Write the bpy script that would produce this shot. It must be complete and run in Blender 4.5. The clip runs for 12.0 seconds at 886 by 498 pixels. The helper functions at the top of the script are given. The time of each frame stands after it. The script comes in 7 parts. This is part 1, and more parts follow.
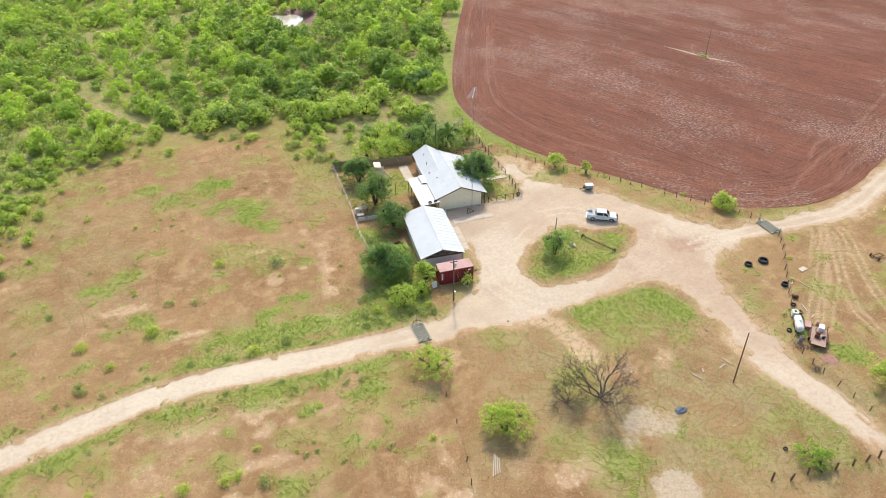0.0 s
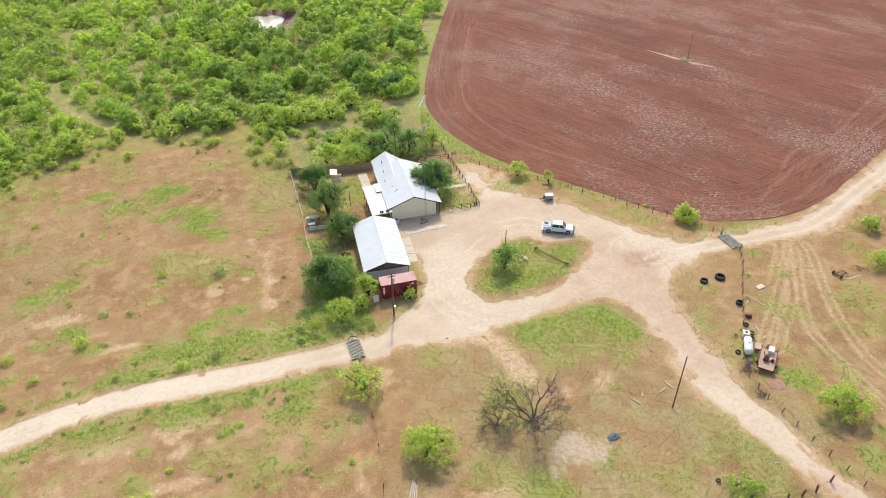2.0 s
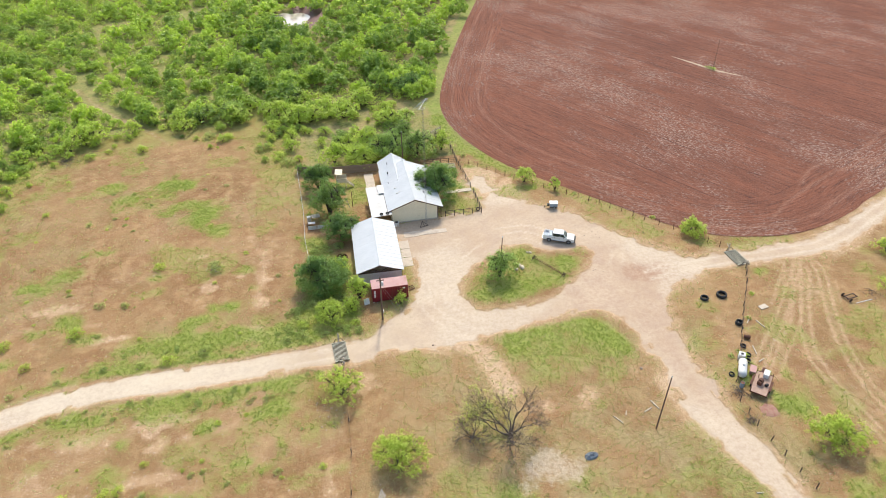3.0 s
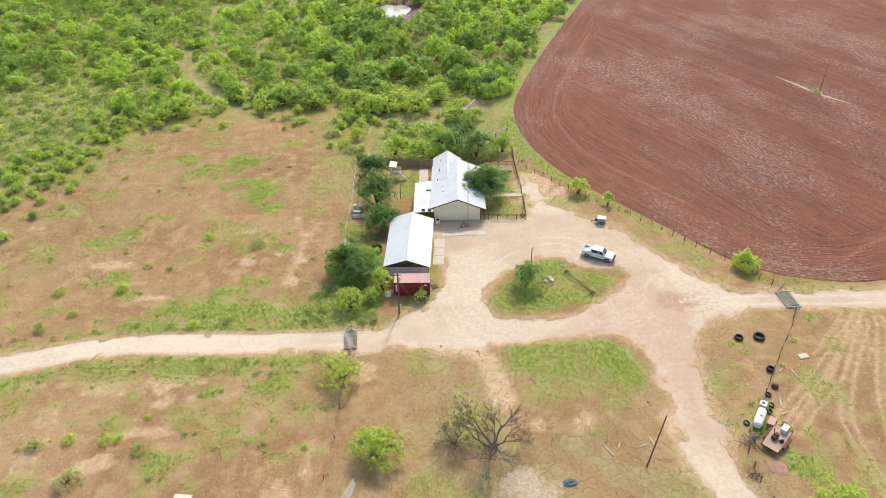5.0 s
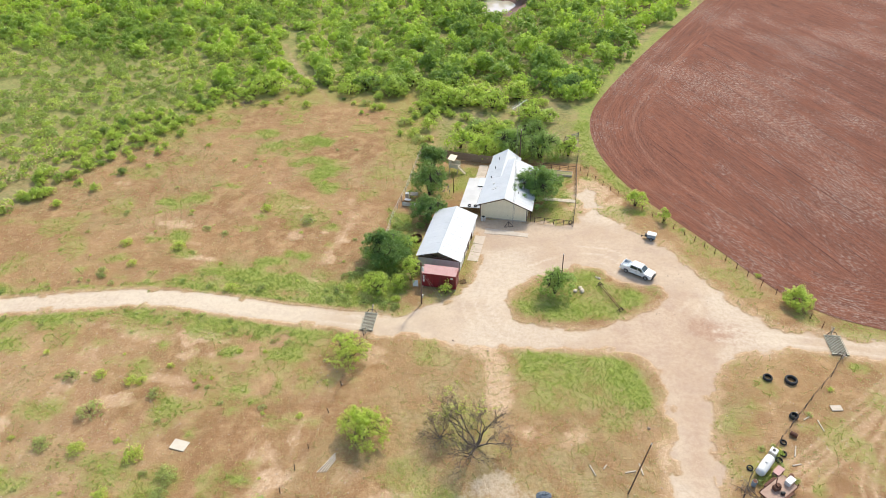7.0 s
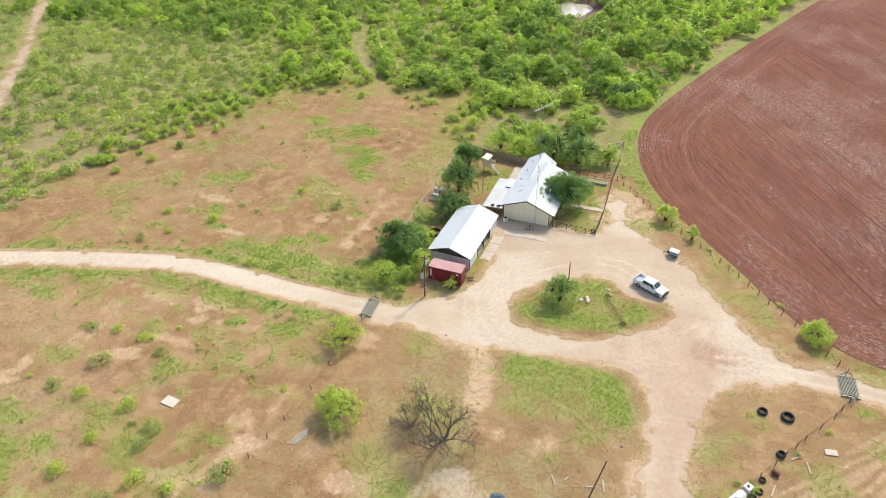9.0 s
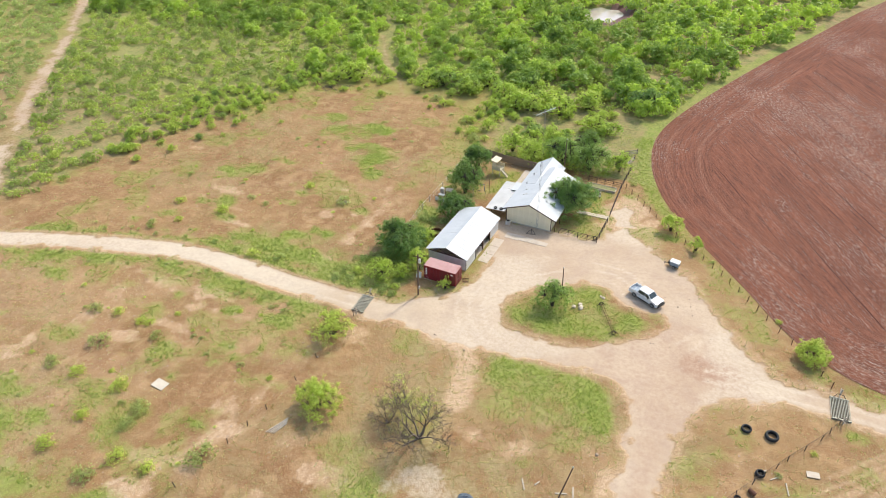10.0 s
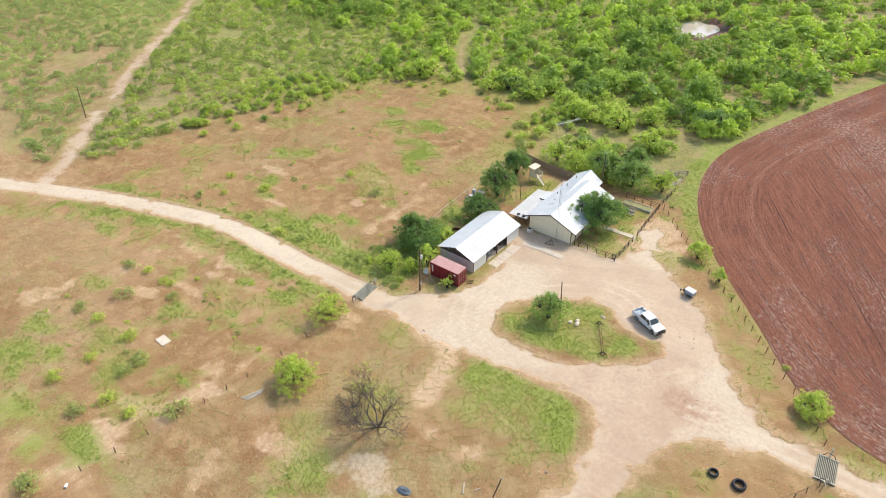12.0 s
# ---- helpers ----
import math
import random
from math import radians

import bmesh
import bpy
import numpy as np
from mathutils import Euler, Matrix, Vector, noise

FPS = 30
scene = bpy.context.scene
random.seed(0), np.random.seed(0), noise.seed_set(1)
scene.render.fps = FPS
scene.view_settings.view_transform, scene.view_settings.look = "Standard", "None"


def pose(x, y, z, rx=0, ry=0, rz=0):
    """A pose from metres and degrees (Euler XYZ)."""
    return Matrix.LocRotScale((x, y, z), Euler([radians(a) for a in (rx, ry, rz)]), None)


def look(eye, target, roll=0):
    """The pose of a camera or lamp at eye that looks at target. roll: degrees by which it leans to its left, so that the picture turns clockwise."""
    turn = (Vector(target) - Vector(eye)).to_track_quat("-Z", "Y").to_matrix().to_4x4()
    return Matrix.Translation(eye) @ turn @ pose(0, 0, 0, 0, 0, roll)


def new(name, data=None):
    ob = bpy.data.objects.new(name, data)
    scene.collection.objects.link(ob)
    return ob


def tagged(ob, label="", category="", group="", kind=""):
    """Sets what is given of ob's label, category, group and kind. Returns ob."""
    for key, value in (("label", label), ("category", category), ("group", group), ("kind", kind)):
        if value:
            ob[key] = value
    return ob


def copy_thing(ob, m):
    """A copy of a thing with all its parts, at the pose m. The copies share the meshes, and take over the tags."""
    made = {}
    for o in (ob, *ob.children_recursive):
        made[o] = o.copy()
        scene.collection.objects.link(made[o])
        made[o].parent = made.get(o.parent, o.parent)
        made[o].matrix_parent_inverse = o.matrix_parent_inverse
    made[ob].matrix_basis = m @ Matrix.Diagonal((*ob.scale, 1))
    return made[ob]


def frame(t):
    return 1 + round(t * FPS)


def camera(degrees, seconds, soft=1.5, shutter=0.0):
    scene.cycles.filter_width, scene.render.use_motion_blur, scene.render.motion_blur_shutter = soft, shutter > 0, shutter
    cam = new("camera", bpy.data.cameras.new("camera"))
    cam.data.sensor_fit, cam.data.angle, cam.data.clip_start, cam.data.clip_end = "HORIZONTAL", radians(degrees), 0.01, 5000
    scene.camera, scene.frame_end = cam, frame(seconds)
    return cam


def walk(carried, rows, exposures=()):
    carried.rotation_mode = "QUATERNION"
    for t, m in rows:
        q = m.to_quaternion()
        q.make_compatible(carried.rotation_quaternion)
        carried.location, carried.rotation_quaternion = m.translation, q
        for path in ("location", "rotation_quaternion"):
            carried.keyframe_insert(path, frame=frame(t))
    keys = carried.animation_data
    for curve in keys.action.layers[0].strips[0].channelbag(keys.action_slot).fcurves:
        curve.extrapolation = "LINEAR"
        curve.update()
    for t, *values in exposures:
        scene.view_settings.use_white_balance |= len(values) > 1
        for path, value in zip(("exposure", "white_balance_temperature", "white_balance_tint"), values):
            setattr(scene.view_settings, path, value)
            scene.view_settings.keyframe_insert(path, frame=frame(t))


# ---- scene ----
cam = camera(67.2, 12.0, 0.8)
PATH = [
    (0, (-0.285, -1.102, 71.417), (0.208, 0.437, 70.24), -0.8),
    (0.5, (2.218, -0.896, 71.378), (2.707, 0.643, 70.198), -1.0),
    (1, (5.028, -0.698, 71.339), (5.514, 0.84, 70.157), -1.0),
    (1.5, (8.374, -0.63, 71.334), (8.85, 0.912, 70.152), -1.0),
    (2, (12.002, -0.635, 71.351), (12.457, 0.913, 70.169), -1.0),
    (2.5, (15.644, -0.728, 71.386), (16.056, 0.832, 70.204), -1.0),
    (3, (19.206, -0.903, 71.42), (19.556, 0.671, 70.237), -1.0),
    (5, (32.681, -1.97, 71.668), (32.707, -0.36, 70.481), -1.0),
    (5.5, (36.025, -2.061, 71.705), (35.962, -0.453, 70.517), -0.9),
    (6, (39.383, -1.953, 71.751), (39.234, -0.352, 70.562), -0.9),
    (6.5, (42.833, -1.706, 71.815), (42.597, -0.118, 70.622), -1.1),
    (7, (46.223, -1.538, 71.867), (45.913, 0.037, 70.673), -1.2),
    (7.5, (49.562, -1.226, 71.865), (49.182, 0.333, 70.671), -1.2),
    (9.5, (62.786, 1.622, 71.685), (62.164, 3.107, 70.498), -1.2),
    (10, (66.274, 2.78, 71.682), (65.598, 4.244, 70.498), -1.1),
    (10.5, (69.979, 4.328, 71.707), (69.238, 5.761, 70.524), -1.1),
    (11, (73.831, 6.182, 71.752), (73.016, 7.574, 70.57), -1.1),
    (11.5, (77.719, 8.203, 71.805), (76.832, 9.553, 70.625), -1.0),
    (12, (81.614, 10.283, 71.839), (80.657, 11.586, 70.663), -1.1),
]
walk(cam, [(t, look(eye, target, roll)) for t, eye, target, roll in PATH], [(0, 0.77, 6680, 7)])

# ---- light: a high sun beyond the house, thin haze ----
SUN_AZ, SUN_EL = math.atan2(0.95, 0.31), radians(48)
to_sun = Vector((math.cos(SUN_AZ) * math.cos(SUN_EL), math.sin(SUN_AZ) * math.cos(SUN_EL), math.sin(SUN_EL)))
world = bpy.data.worlds.new("sky")
scene.world = world
world.use_nodes = True
wn = world.node_tree
sky = wn.nodes.new("ShaderNodeTexSky")
sky.sky_type = "NISHITA"
sky.sun_disc = False
sky.sun_elevation = SUN_EL
sky.sun_rotation = math.pi / 2 - SUN_AZ
sky.dust_density = 2.5
wn.nodes["Background"].inputs["Strength"].default_value = 0.15
wn.links.new(sky.outputs["Color"], wn.nodes["Background"].inputs["Color"])
sun = new("sun", bpy.data.lights.new("sun", "SUN"))
sun.data.energy = 1.6
sun.data.angle = radians(4)
sun.data.color = (1.0, 0.95, 0.87)
sun.matrix_world = look(to_sun * 200, (0, 0, 0))

# ---- materials ----
class Nodes:
    """A small helper round a material's node tree."""

    def __init__(self, name):
        self.mat = bpy.data.materials.new(name)
        self.mat.use_nodes = True
        self.tree = self.mat.node_tree
        self.bsdf = self.tree.nodes["Principled BSDF"]
        self.out = self.tree.nodes["Material Output"]

    def add(self, kind):
        return self.tree.nodes.new(kind)

    def link(self, a, b):
        self.tree.links.new(a, b)

    def place(self, scale=(1, 1, 1)):
        geo = self.add("ShaderNodeNewGeometry")
        if scale == (1, 1, 1):
            return geo.outputs["Position"]
        m = self.add("ShaderNodeMapping")
        m.inputs["Scale"].default_value = scale
        self.link(geo.outputs["Position"], m.inputs["Vector"])
        return m.outputs["Vector"]

    def local(self, scale=(1, 1, 1)):
        m = self.add("ShaderNodeMapping")
        m.inputs["Scale"].default_value = scale
        self.link(self.add("ShaderNodeTexCoord").outputs["Object"], m.inputs["Vector"])
        return m.outputs["Vector"]

    def noise(self, vector, scale, detail=4.0, rough=0.6):
        n = self.add("ShaderNodeTexNoise")
        n.inputs["Scale"].default_value = scale
        n.inputs["Detail"].default_value = detail
        n.inputs["Roughness"].default_value = rough
        self.link(vector, n.inputs["Vector"])
        return n.outputs["Fac"]

    def span(self, value, low, high, a=0.0, b=1.0):
        r = self.add("ShaderNodeMapRange")
        r.interpolation_type = "SMOOTHSTEP"
        for key, v in (("From Min", low), ("From Max", high), ("To Min", a), ("To Max", b)):
            r.inputs[key].default_value = v
        self.link(value, r.inputs["Value"])
        return r.outputs["Result"]

    def math(self, op, a, b):
        m = self.add("ShaderNodeMath")
        m.operation = op
        for slot, v in zip(m.inputs, (a, b)):
            if isinstance(v, (int, float)):
                slot.default_value = v
            else:
                self.link(v, slot)
        return m.outputs["Value"]

    def mix(self, fac, a, b, blend="MIX"):
        m = self.add("ShaderNodeMix")
        m.data_type, m.blend_type = "RGBA", blend
        colours = [i for i in m.inputs if i.type == "RGBA"]
        for slot, v in ((m.inputs[0], fac), (colours[0], a), (colours[1], b)):
            if isinstance(v, (int, float)):
                slot.default_value = v
            elif isinstance(v, tuple):
                slot.default_value = (*v, 1.0)
            else:
                self.link(v, slot)
        return [o for o in m.outputs if o.type == "RGBA"][0]

    def bump(self, height, strength, distance):
        b = self.add("ShaderNodeBump")
        b.inputs["Strength"].default_value = strength
        b.inputs["Distance"].default_value = distance
        self.link(height, b.inputs["Height"])
        self.link(b.outputs["Normal"], self.bsdf.inputs["Normal"])

    def attribute(self, name):
        node = self.add("ShaderNodeAttribute")
        node.attribute_name = name
        return node

    def finish(self, colour, rough=0.9, metal=0.0, spec=0.3):
        for key, v in (("Base Color", colour), ("Roughness", rough), ("Metallic", metal), ("Specular IOR Level", spec)):
            if isinstance(v, (int, float)):
                self.bsdf.inputs[key].default_value = v
            elif isinstance(v, tuple):
                self.bsdf.inputs[key].default_value = (*v, 1.0)
            else:
                self.link(v, self.bsdf.inputs[key])
        return self.mat


def plain(name, a, b, rough=0.7, metal=0.0, scale=1.5, bump=0.0, spec=0.4, grime=None):
    """A surface of two near colours in patches and grain, with stains where grime names a third."""
    n = Nodes(name)
    p = n.local()
    col = n.mix(n.span(n.noise(p, scale, 5), 0.3, 0.7), a, b)
    col = n.mix(n.span(n.noise(p, scale * 14, 3), 0.5, 0.75, 0.0, 0.25), col, tuple(0.6 * c for c in a))
    if grime:
        col = n.mix(n.span(n.noise(n.local((1, 1, 0.35)), scale * 0.8, 6, 0.7), 0.52, 0.75), col, grime)
    if bump:
        n.bump(n.noise(p, scale * 10, 4), 0.5, bump)
    return n.finish(col, rough, metal, spec)


def leaf_material(name, a, b, c, glow=0.45):
    """Leaves that let light through: three greens, by tree and by leaf."""
    n = Nodes(name)
    tint = n.attribute("tint").outputs["Fac"]
    each = n.add("ShaderNodeNewGeometry").outputs["Random Per Island"]
    obj = n.add("ShaderNodeObjectInfo").outputs["Random"]
    col = n.mix(n.math("ADD", tint, n.math("MULTIPLY", obj, n.math("LESS_THAN", tint, 0.001))), a, b)
    grey = n.math("FRACT", n.math("MULTIPLY", tint, 23.7), 0.0)
    col = n.mix(n.span(grey, 0.5, 1.0, 0.0, 0.35), col, tuple(0.5 * p + 0.5 * q for p, q in zip(a, (0.38, 0.42, 0.24))))
    col = n.mix(n.span(each, 0.55, 1.0, 0.0, 0.45), col, c)
    col = n.mix(n.span(each, 0.0, 0.25, 0.2, 0.0), col, tuple(0.65 * v for v in a))
    n.finish(col, 0.5, 0.0, 0.4)
    t = n.add("ShaderNodeBsdfTranslucent")
    n.link(n.mix(0.45, col, (0.6, 0.8, 0.1)), t.inputs["Color"])
    m = n.add("ShaderNodeMixShader")
    m.inputs["Fac"].default_value = glow
    n.link(n.bsdf.outputs["BSDF"], m.inputs[1])
    n.link(t.outputs["BSDF"], m.inputs[2])
    n.link(m.outputs["Shader"], n.out.inputs["Surface"])
    return n.mat


def earth_material():
    """Red-brown soil with straw, grass, pale stone, road dust and gravel, after the sheet's own masks."""
    n = Nodes("earth")
    p = n.place()
    one, two = n.attribute("mask_one"), n.attribute("mask_two")
    s1, s2 = n.add("ShaderNodeSeparateColor"), n.add("ShaderNodeSeparateColor")
    n.link(one.outputs["Color"], s1.inputs["Color"])
    n.link(two.outputs["Color"], s2.inputs["Color"])
    road, grass, gravel, rut = s1.outputs[0], s1.outputs[1], s1.outputs[2], one.outputs["Alpha"]
    pale, straw, brush, red = s2.outputs[0], s2.outputs[1], s2.outputs[2], two.outputs["Alpha"]
    big, mid, fine, grit = n.noise(p, 0.045, 5), n.noise(p, 0.35, 6, 0.65), n.noise(p, 1.5, 6, 0.78), n.noise(p, 5.5, 4, 0.8)
    speck = n.noise(p, 2.6, 5, 0.85)
    col = n.mix(n.span(big, 0.35, 0.65), (0.25, 0.122, 0.052), (0.35, 0.2, 0.09))
    col = n.mix(n.span(mid, 0.43, 0.7), col, (0.48, 0.3, 0.148))
    col = n.mix(n.span(fine, 0.5, 0.7, 0, 0.7), col, (0.16, 0.095, 0.05))
    col = n.mix(n.span(grit, 0.52, 0.68, 0, 0.6), col, (0.53, 0.385, 0.225))
    crumb = n.noise(p, 10.0, 3, 0.75)
    col = n.mix(n.span(crumb, 0.54, 0.64, 0, 0.6), col, (0.16, 0.09, 0.052))
    col = n.mix(n.span(crumb, 0.36, 0.47, 0.7, 0), col, (0.57, 0.41, 0.25))
    haze = n.noise(p, 0.16, 5, 0.7)
    col = n.mix(n.math("MULTIPLY", n.span(haze, 0.38, 0.68), n.span(speck, 0.42, 0.6, 0.0, 0.4)), col, (0.22, 0.205, 0.075))
    dry = n.mix(n.span(fine, 0.35, 0.65), (0.285, 0.213, 0.098), (0.45, 0.348, 0.185))
    dry = n.mix(n.span(grit, 0.5, 0.72, 0, 0.5), dry, (0.205, 0.178, 0.07))
    dry = n.mix(n.span(speck, 0.55, 0.7, 0, 0.6), dry, (0.5, 0.41, 0.235))
    col = n.mix(n.math("MULTIPLY", straw, n.span(n.math("ADD", n.math("MULTIPLY", mid, 0.4), n.math("MULTIPLY", haze, 0.6)), 0.4, 0.6, 0.1, 0.95)), col, dry)
    under = n.mix(n.span(fine, 0.35, 0.65), (0.15, 0.16, 0.055), (0.37, 0.31, 0.155))
    under = n.mix(n.span(grit, 0.5, 0.7, 0, 0.7), under, (0.2, 0.25, 0.05))
    under = n.mix(n.span(mid, 0.43, 0.6, 0, 0.85), under, (0.38, 0.27, 0.15))
    under = n.mix(n.span(n.noise(p, 0.5, 5, 0.75), 0.54, 0.66, 0, 0.6), under, (0.14, 0.19, 0.045))
    col = n.mix(n.math("MULTIPLY", brush, n.span(haze, 0.3, 0.55, 0.55, 1.0)), col, under)
    col = n.mix(n.math("MULTIPLY", n.span(n.math("ADD", pale, n.math("MULTIPLY", n.math("SUBTRACT", fine, 0.5), 0.8)), 0.1, 0.75), 0.7), col, (0.53, 0.355, 0.21))
    stone = n.mix(n.span(grit, 0.38, 0.62), (0.5, 0.335, 0.2), (0.68, 0.505, 0.35))
    rocky = n.math("ADD", n.math("MULTIPLY", n.noise(n.place((1.1, 0.8, 1.0)), 1.2, 7, 0.78), 0.65), n.math("MULTIPLY", grit, 0.35))
    broken = n.span(n.math("ADD", rocky, n.math("MULTIPLY", pale, 0.17)), 0.6, 0.69)
    col = n.mix(n.math("MULTIPLY", broken, 0.88), col, stone)
    green = n.mix(n.span(fine, 0.3, 0.7), (0.165, 0.23, 0.042), (0.3, 0.37, 0.075))
    green = n.mix(n.span(grit, 0.45, 0.7, 0, 0.6), green, (0.4, 0.41, 0.125))
    green = n.mix(n.span(mid, 0.46, 0.68, 0, 0.65), green, (0.34, 0.31, 0.115))
    green = n.mix(n.span(speck, 0.55, 0.72, 0, 0.6), green, (0.075, 0.11, 0.022))
    ragged = n.math("ADD", grass, n.math("MULTIPLY", n.math("SUBTRACT", n.math("ADD", n.math("ADD", fine, grit), mid), 1.5), 1.1))
    col = n.mix(n.math("MULTIPLY", n.span(ragged, 0.05, 1.0, 0.0, 0.88), n.span(grass, 0.02, 0.2)), col, green)
    stones = n.mix(n.span(grit, 0.4, 0.65), (0.5, 0.4, 0.28), (0.62, 0.5, 0.37))
    stones = n.mix(n.span(speck, 0.52, 0.62, 0, 0.6), stones, (0.3, 0.25, 0.15))
    col = n.mix(n.math("MULTIPLY", n.span(n.math("ADD", gravel, n.math("MULTIPLY", n.math("SUBTRACT", fine, 0.5), 2.2)), 0.25, 0.95), 0.8), col, stones)
    dust = n.mix(n.span(n.noise(p, 0.09, 5), 0.38, 0.62), (0.545, 0.42, 0.292), (0.625, 0.505, 0.362))
    dust = n.mix(n.span(mid, 0.42, 0.66, 0, 0.6), dust, (0.49, 0.375, 0.28))
    dust = n.mix(n.span(fine, 0.46, 0.7, 0, 0.4), dust, (0.45, 0.345, 0.255))
    dust = n.mix(n.math("MULTIPLY", red, n.span(fine, 0.3, 0.65, 0.35, 0.9)), dust, (0.38, 0.22, 0.145))
    dust = n.mix(n.math("MULTIPLY", rut, n.span(fine, 0.35, 0.65, 0.7, 0.25)), dust, (0.69, 0.605, 0.47))
    dust = n.mix(n.span(grit, 0.52, 0.7, 0, 0.5), dust, (0.38, 0.285, 0.205))
    dust = n.mix(n.span(crumb, 0.3, 0.42, 0.5, 0), dust, (0.68, 0.58, 0.48))
    dust = n.mix(n.span(speck, 0.66, 0.72, 0, 0.5), dust, (0.24, 0.17, 0.12))
    wear = n.math("ADD", n.math("MULTIPLY", n.math("SUBTRACT", fine, 0.5), 1.3), n.math("MULTIPLY", n.math("SUBTRACT", mid, 0.5), 0.9))
    edge = n.span(n.math("ADD", road, wear), 0.26, 0.78)
    col = n.mix(n.math("MULTIPLY", edge, n.span(road, 0.05, 0.3)), col, dust)
    n.bump(n.math("MULTIPLY", n.math("ADD", fine, n.math("MULTIPLY", grit, 0.6)), n.span(road, 0.2, 0.6, 1.0, 0.18)), 0.9, 0.13)
    return n.finish(col, 0.95, 0.0, 0.1)


def field_material():
    """Ploughed red soil: thin furrows along the sheet's own row coordinates, pale stubble in drifts along them."""
    n = Nodes("ploughed_soil")
    p = n.place()
    u, v = n.attribute("row_u").outputs["Fac"], n.attribute("row_v").outputs["Fac"]

    def along(k):
        join = n.add("ShaderNodeCombineXYZ")
        n.link(u, join.inputs["X"])
        n.link(n.math("MULTIPLY", v, k), join.inputs["Y"])
        return join.outputs["Vector"]

    fine, broad, lines = n.noise(along(0.12), 1.6, 6, 0.8), n.noise(along(0.07), 0.2, 5, 0.7), n.noise(along(0.01), 0.3, 3, 0.6)
    drift = n.math("ADD", n.math("MULTIPLY", n.noise(n.place((1.0, 0.75, 1.0)), 0.035, 5, 0.62), 0.7), n.math("MULTIPLY", n.noise(along(0.25), 0.11, 4, 0.6), 0.3))
    fleck = n.noise(along(0.35), 3.0, 6, 0.82)
    big, grit, clod = n.noise(p, 0.02, 4), n.noise(p, 2.6, 6, 0.82), n.noise(p, 6.5, 3, 0.8)
    col = n.mix(n.span(big, 0.38, 0.62), (0.175, 0.07, 0.044), (0.222, 0.09, 0.055))
    col = n.mix(n.span(broad, 0.42, 0.64, 0, 0.6), col, (0.27, 0.102, 0.058))
    col = n.mix(n.span(fine, 0.46, 0.6, 0, 0.7), col, (0.1, 0.041, 0.031))
    ridge = n.noise(along(0.035), 2.2, 3, 0.7)
    col = n.mix(n.span(ridge, 0.5, 0.64, 0, 0.4), col, (0.31, 0.135, 0.088))
    col = n.mix(n.span(ridge, 0.36, 0.46, 0.4, 0.0), col, (0.09, 0.038, 0.03))
    col = n.mix(n.span(grit, 0.48, 0.62, 0, 0.4), col, (0.33, 0.14, 0.085))
    furrow = n.math("PINGPONG", n.math("ADD", u, n.math("MULTIPLY", n.noise(along(0.15), 0.4, 3), 0.7)), 2.45)
    cut = n.math("MULTIPLY", n.span(furrow, 0.03, 0.16, 1.0, 0.0), n.span(n.noise(along(0.12), 0.33, 5, 0.7), 0.42, 0.58, 0.05, 0.75))
    cut = n.math("MULTIPLY", cut, n.span(u, 11.5, 13.0, 0.35, 1.0))
    col = n.mix(n.span(lines, 0.6, 0.68, 0, 0.35), col, (0.1, 0.043, 0.034))
    litter = n.math("MULTIPLY", n.span(fleck, 0.48, 0.61), n.span(n.math("ADD", drift, n.math("MULTIPLY", n.math("SUBTRACT", fine, 0.5), 0.5)), 0.45, 0.62, 0.1, 0.95))
    col = n.mix(litter, col, (0.5, 0.39, 0.32))
    col = n.mix(n.span(clod, 0.53, 0.65, 0, 0.45), col, (0.075, 0.033, 0.027))
    col = n.mix(cut, col, (0.065, 0.03, 0.026))
    track = n.attribute("track").outputs["Fac"]
    col = n.mix(n.math("MULTIPLY", track, n.span(grit, 0.4, 0.62, 0.05, 0.75)), col, (0.4, 0.23, 0.16))
    n.bump(n.math("ADD", n.math("MULTIPLY", fine, 1.5), n.math("SUBTRACT", n.math("MULTIPLY", n.math("ADD", grit, ridge), 2.0), cut)), 0.9, 0.1)
    return n.finish(col, 0.95, 0.0, 0.1)


def metal_roof(name, a, b, rough=0.5, metal=0.2, rib=0.23):
    """Ribbed sheet metal, a little dull and stained; the ribs run down the slope (the sheet's own y is along the eave)."""
    n = Nodes(name)
    p = n.place()
    shade = n.add("ShaderNodeObjectInfo").outputs["Random"]
    col = n.mix(n.span(n.noise(p, 0.4, 5), 0.3, 0.7), a, b)
    col = n.mix(n.math("MULTIPLY", shade, 0.06), col, tuple(0.8 * c for c in b))
    col = n.mix(n.span(n.noise(n.place((0.5, 3.0, 0.5)), 1.2, 6, 0.7), 0.55, 0.8, 0, 0.22), col, tuple(0.6 * c for c in b))
    sep = n.add("ShaderNodeSeparateXYZ")
    n.link(n.local(), sep.inputs["Vector"])
    wave = n.math("SINE", n.math("MULTIPLY", sep.outputs["Y"], 6.2832 / rib), 0.0)
    n.bump(n.span(wave, 0.4, 1.0), 0.3, 0.02)
    return n.finish(col, n.span(n.noise(p, 1.1, 4), 0.3, 0.7, rough - 0.08, rough + 0.12), metal, 0.5)


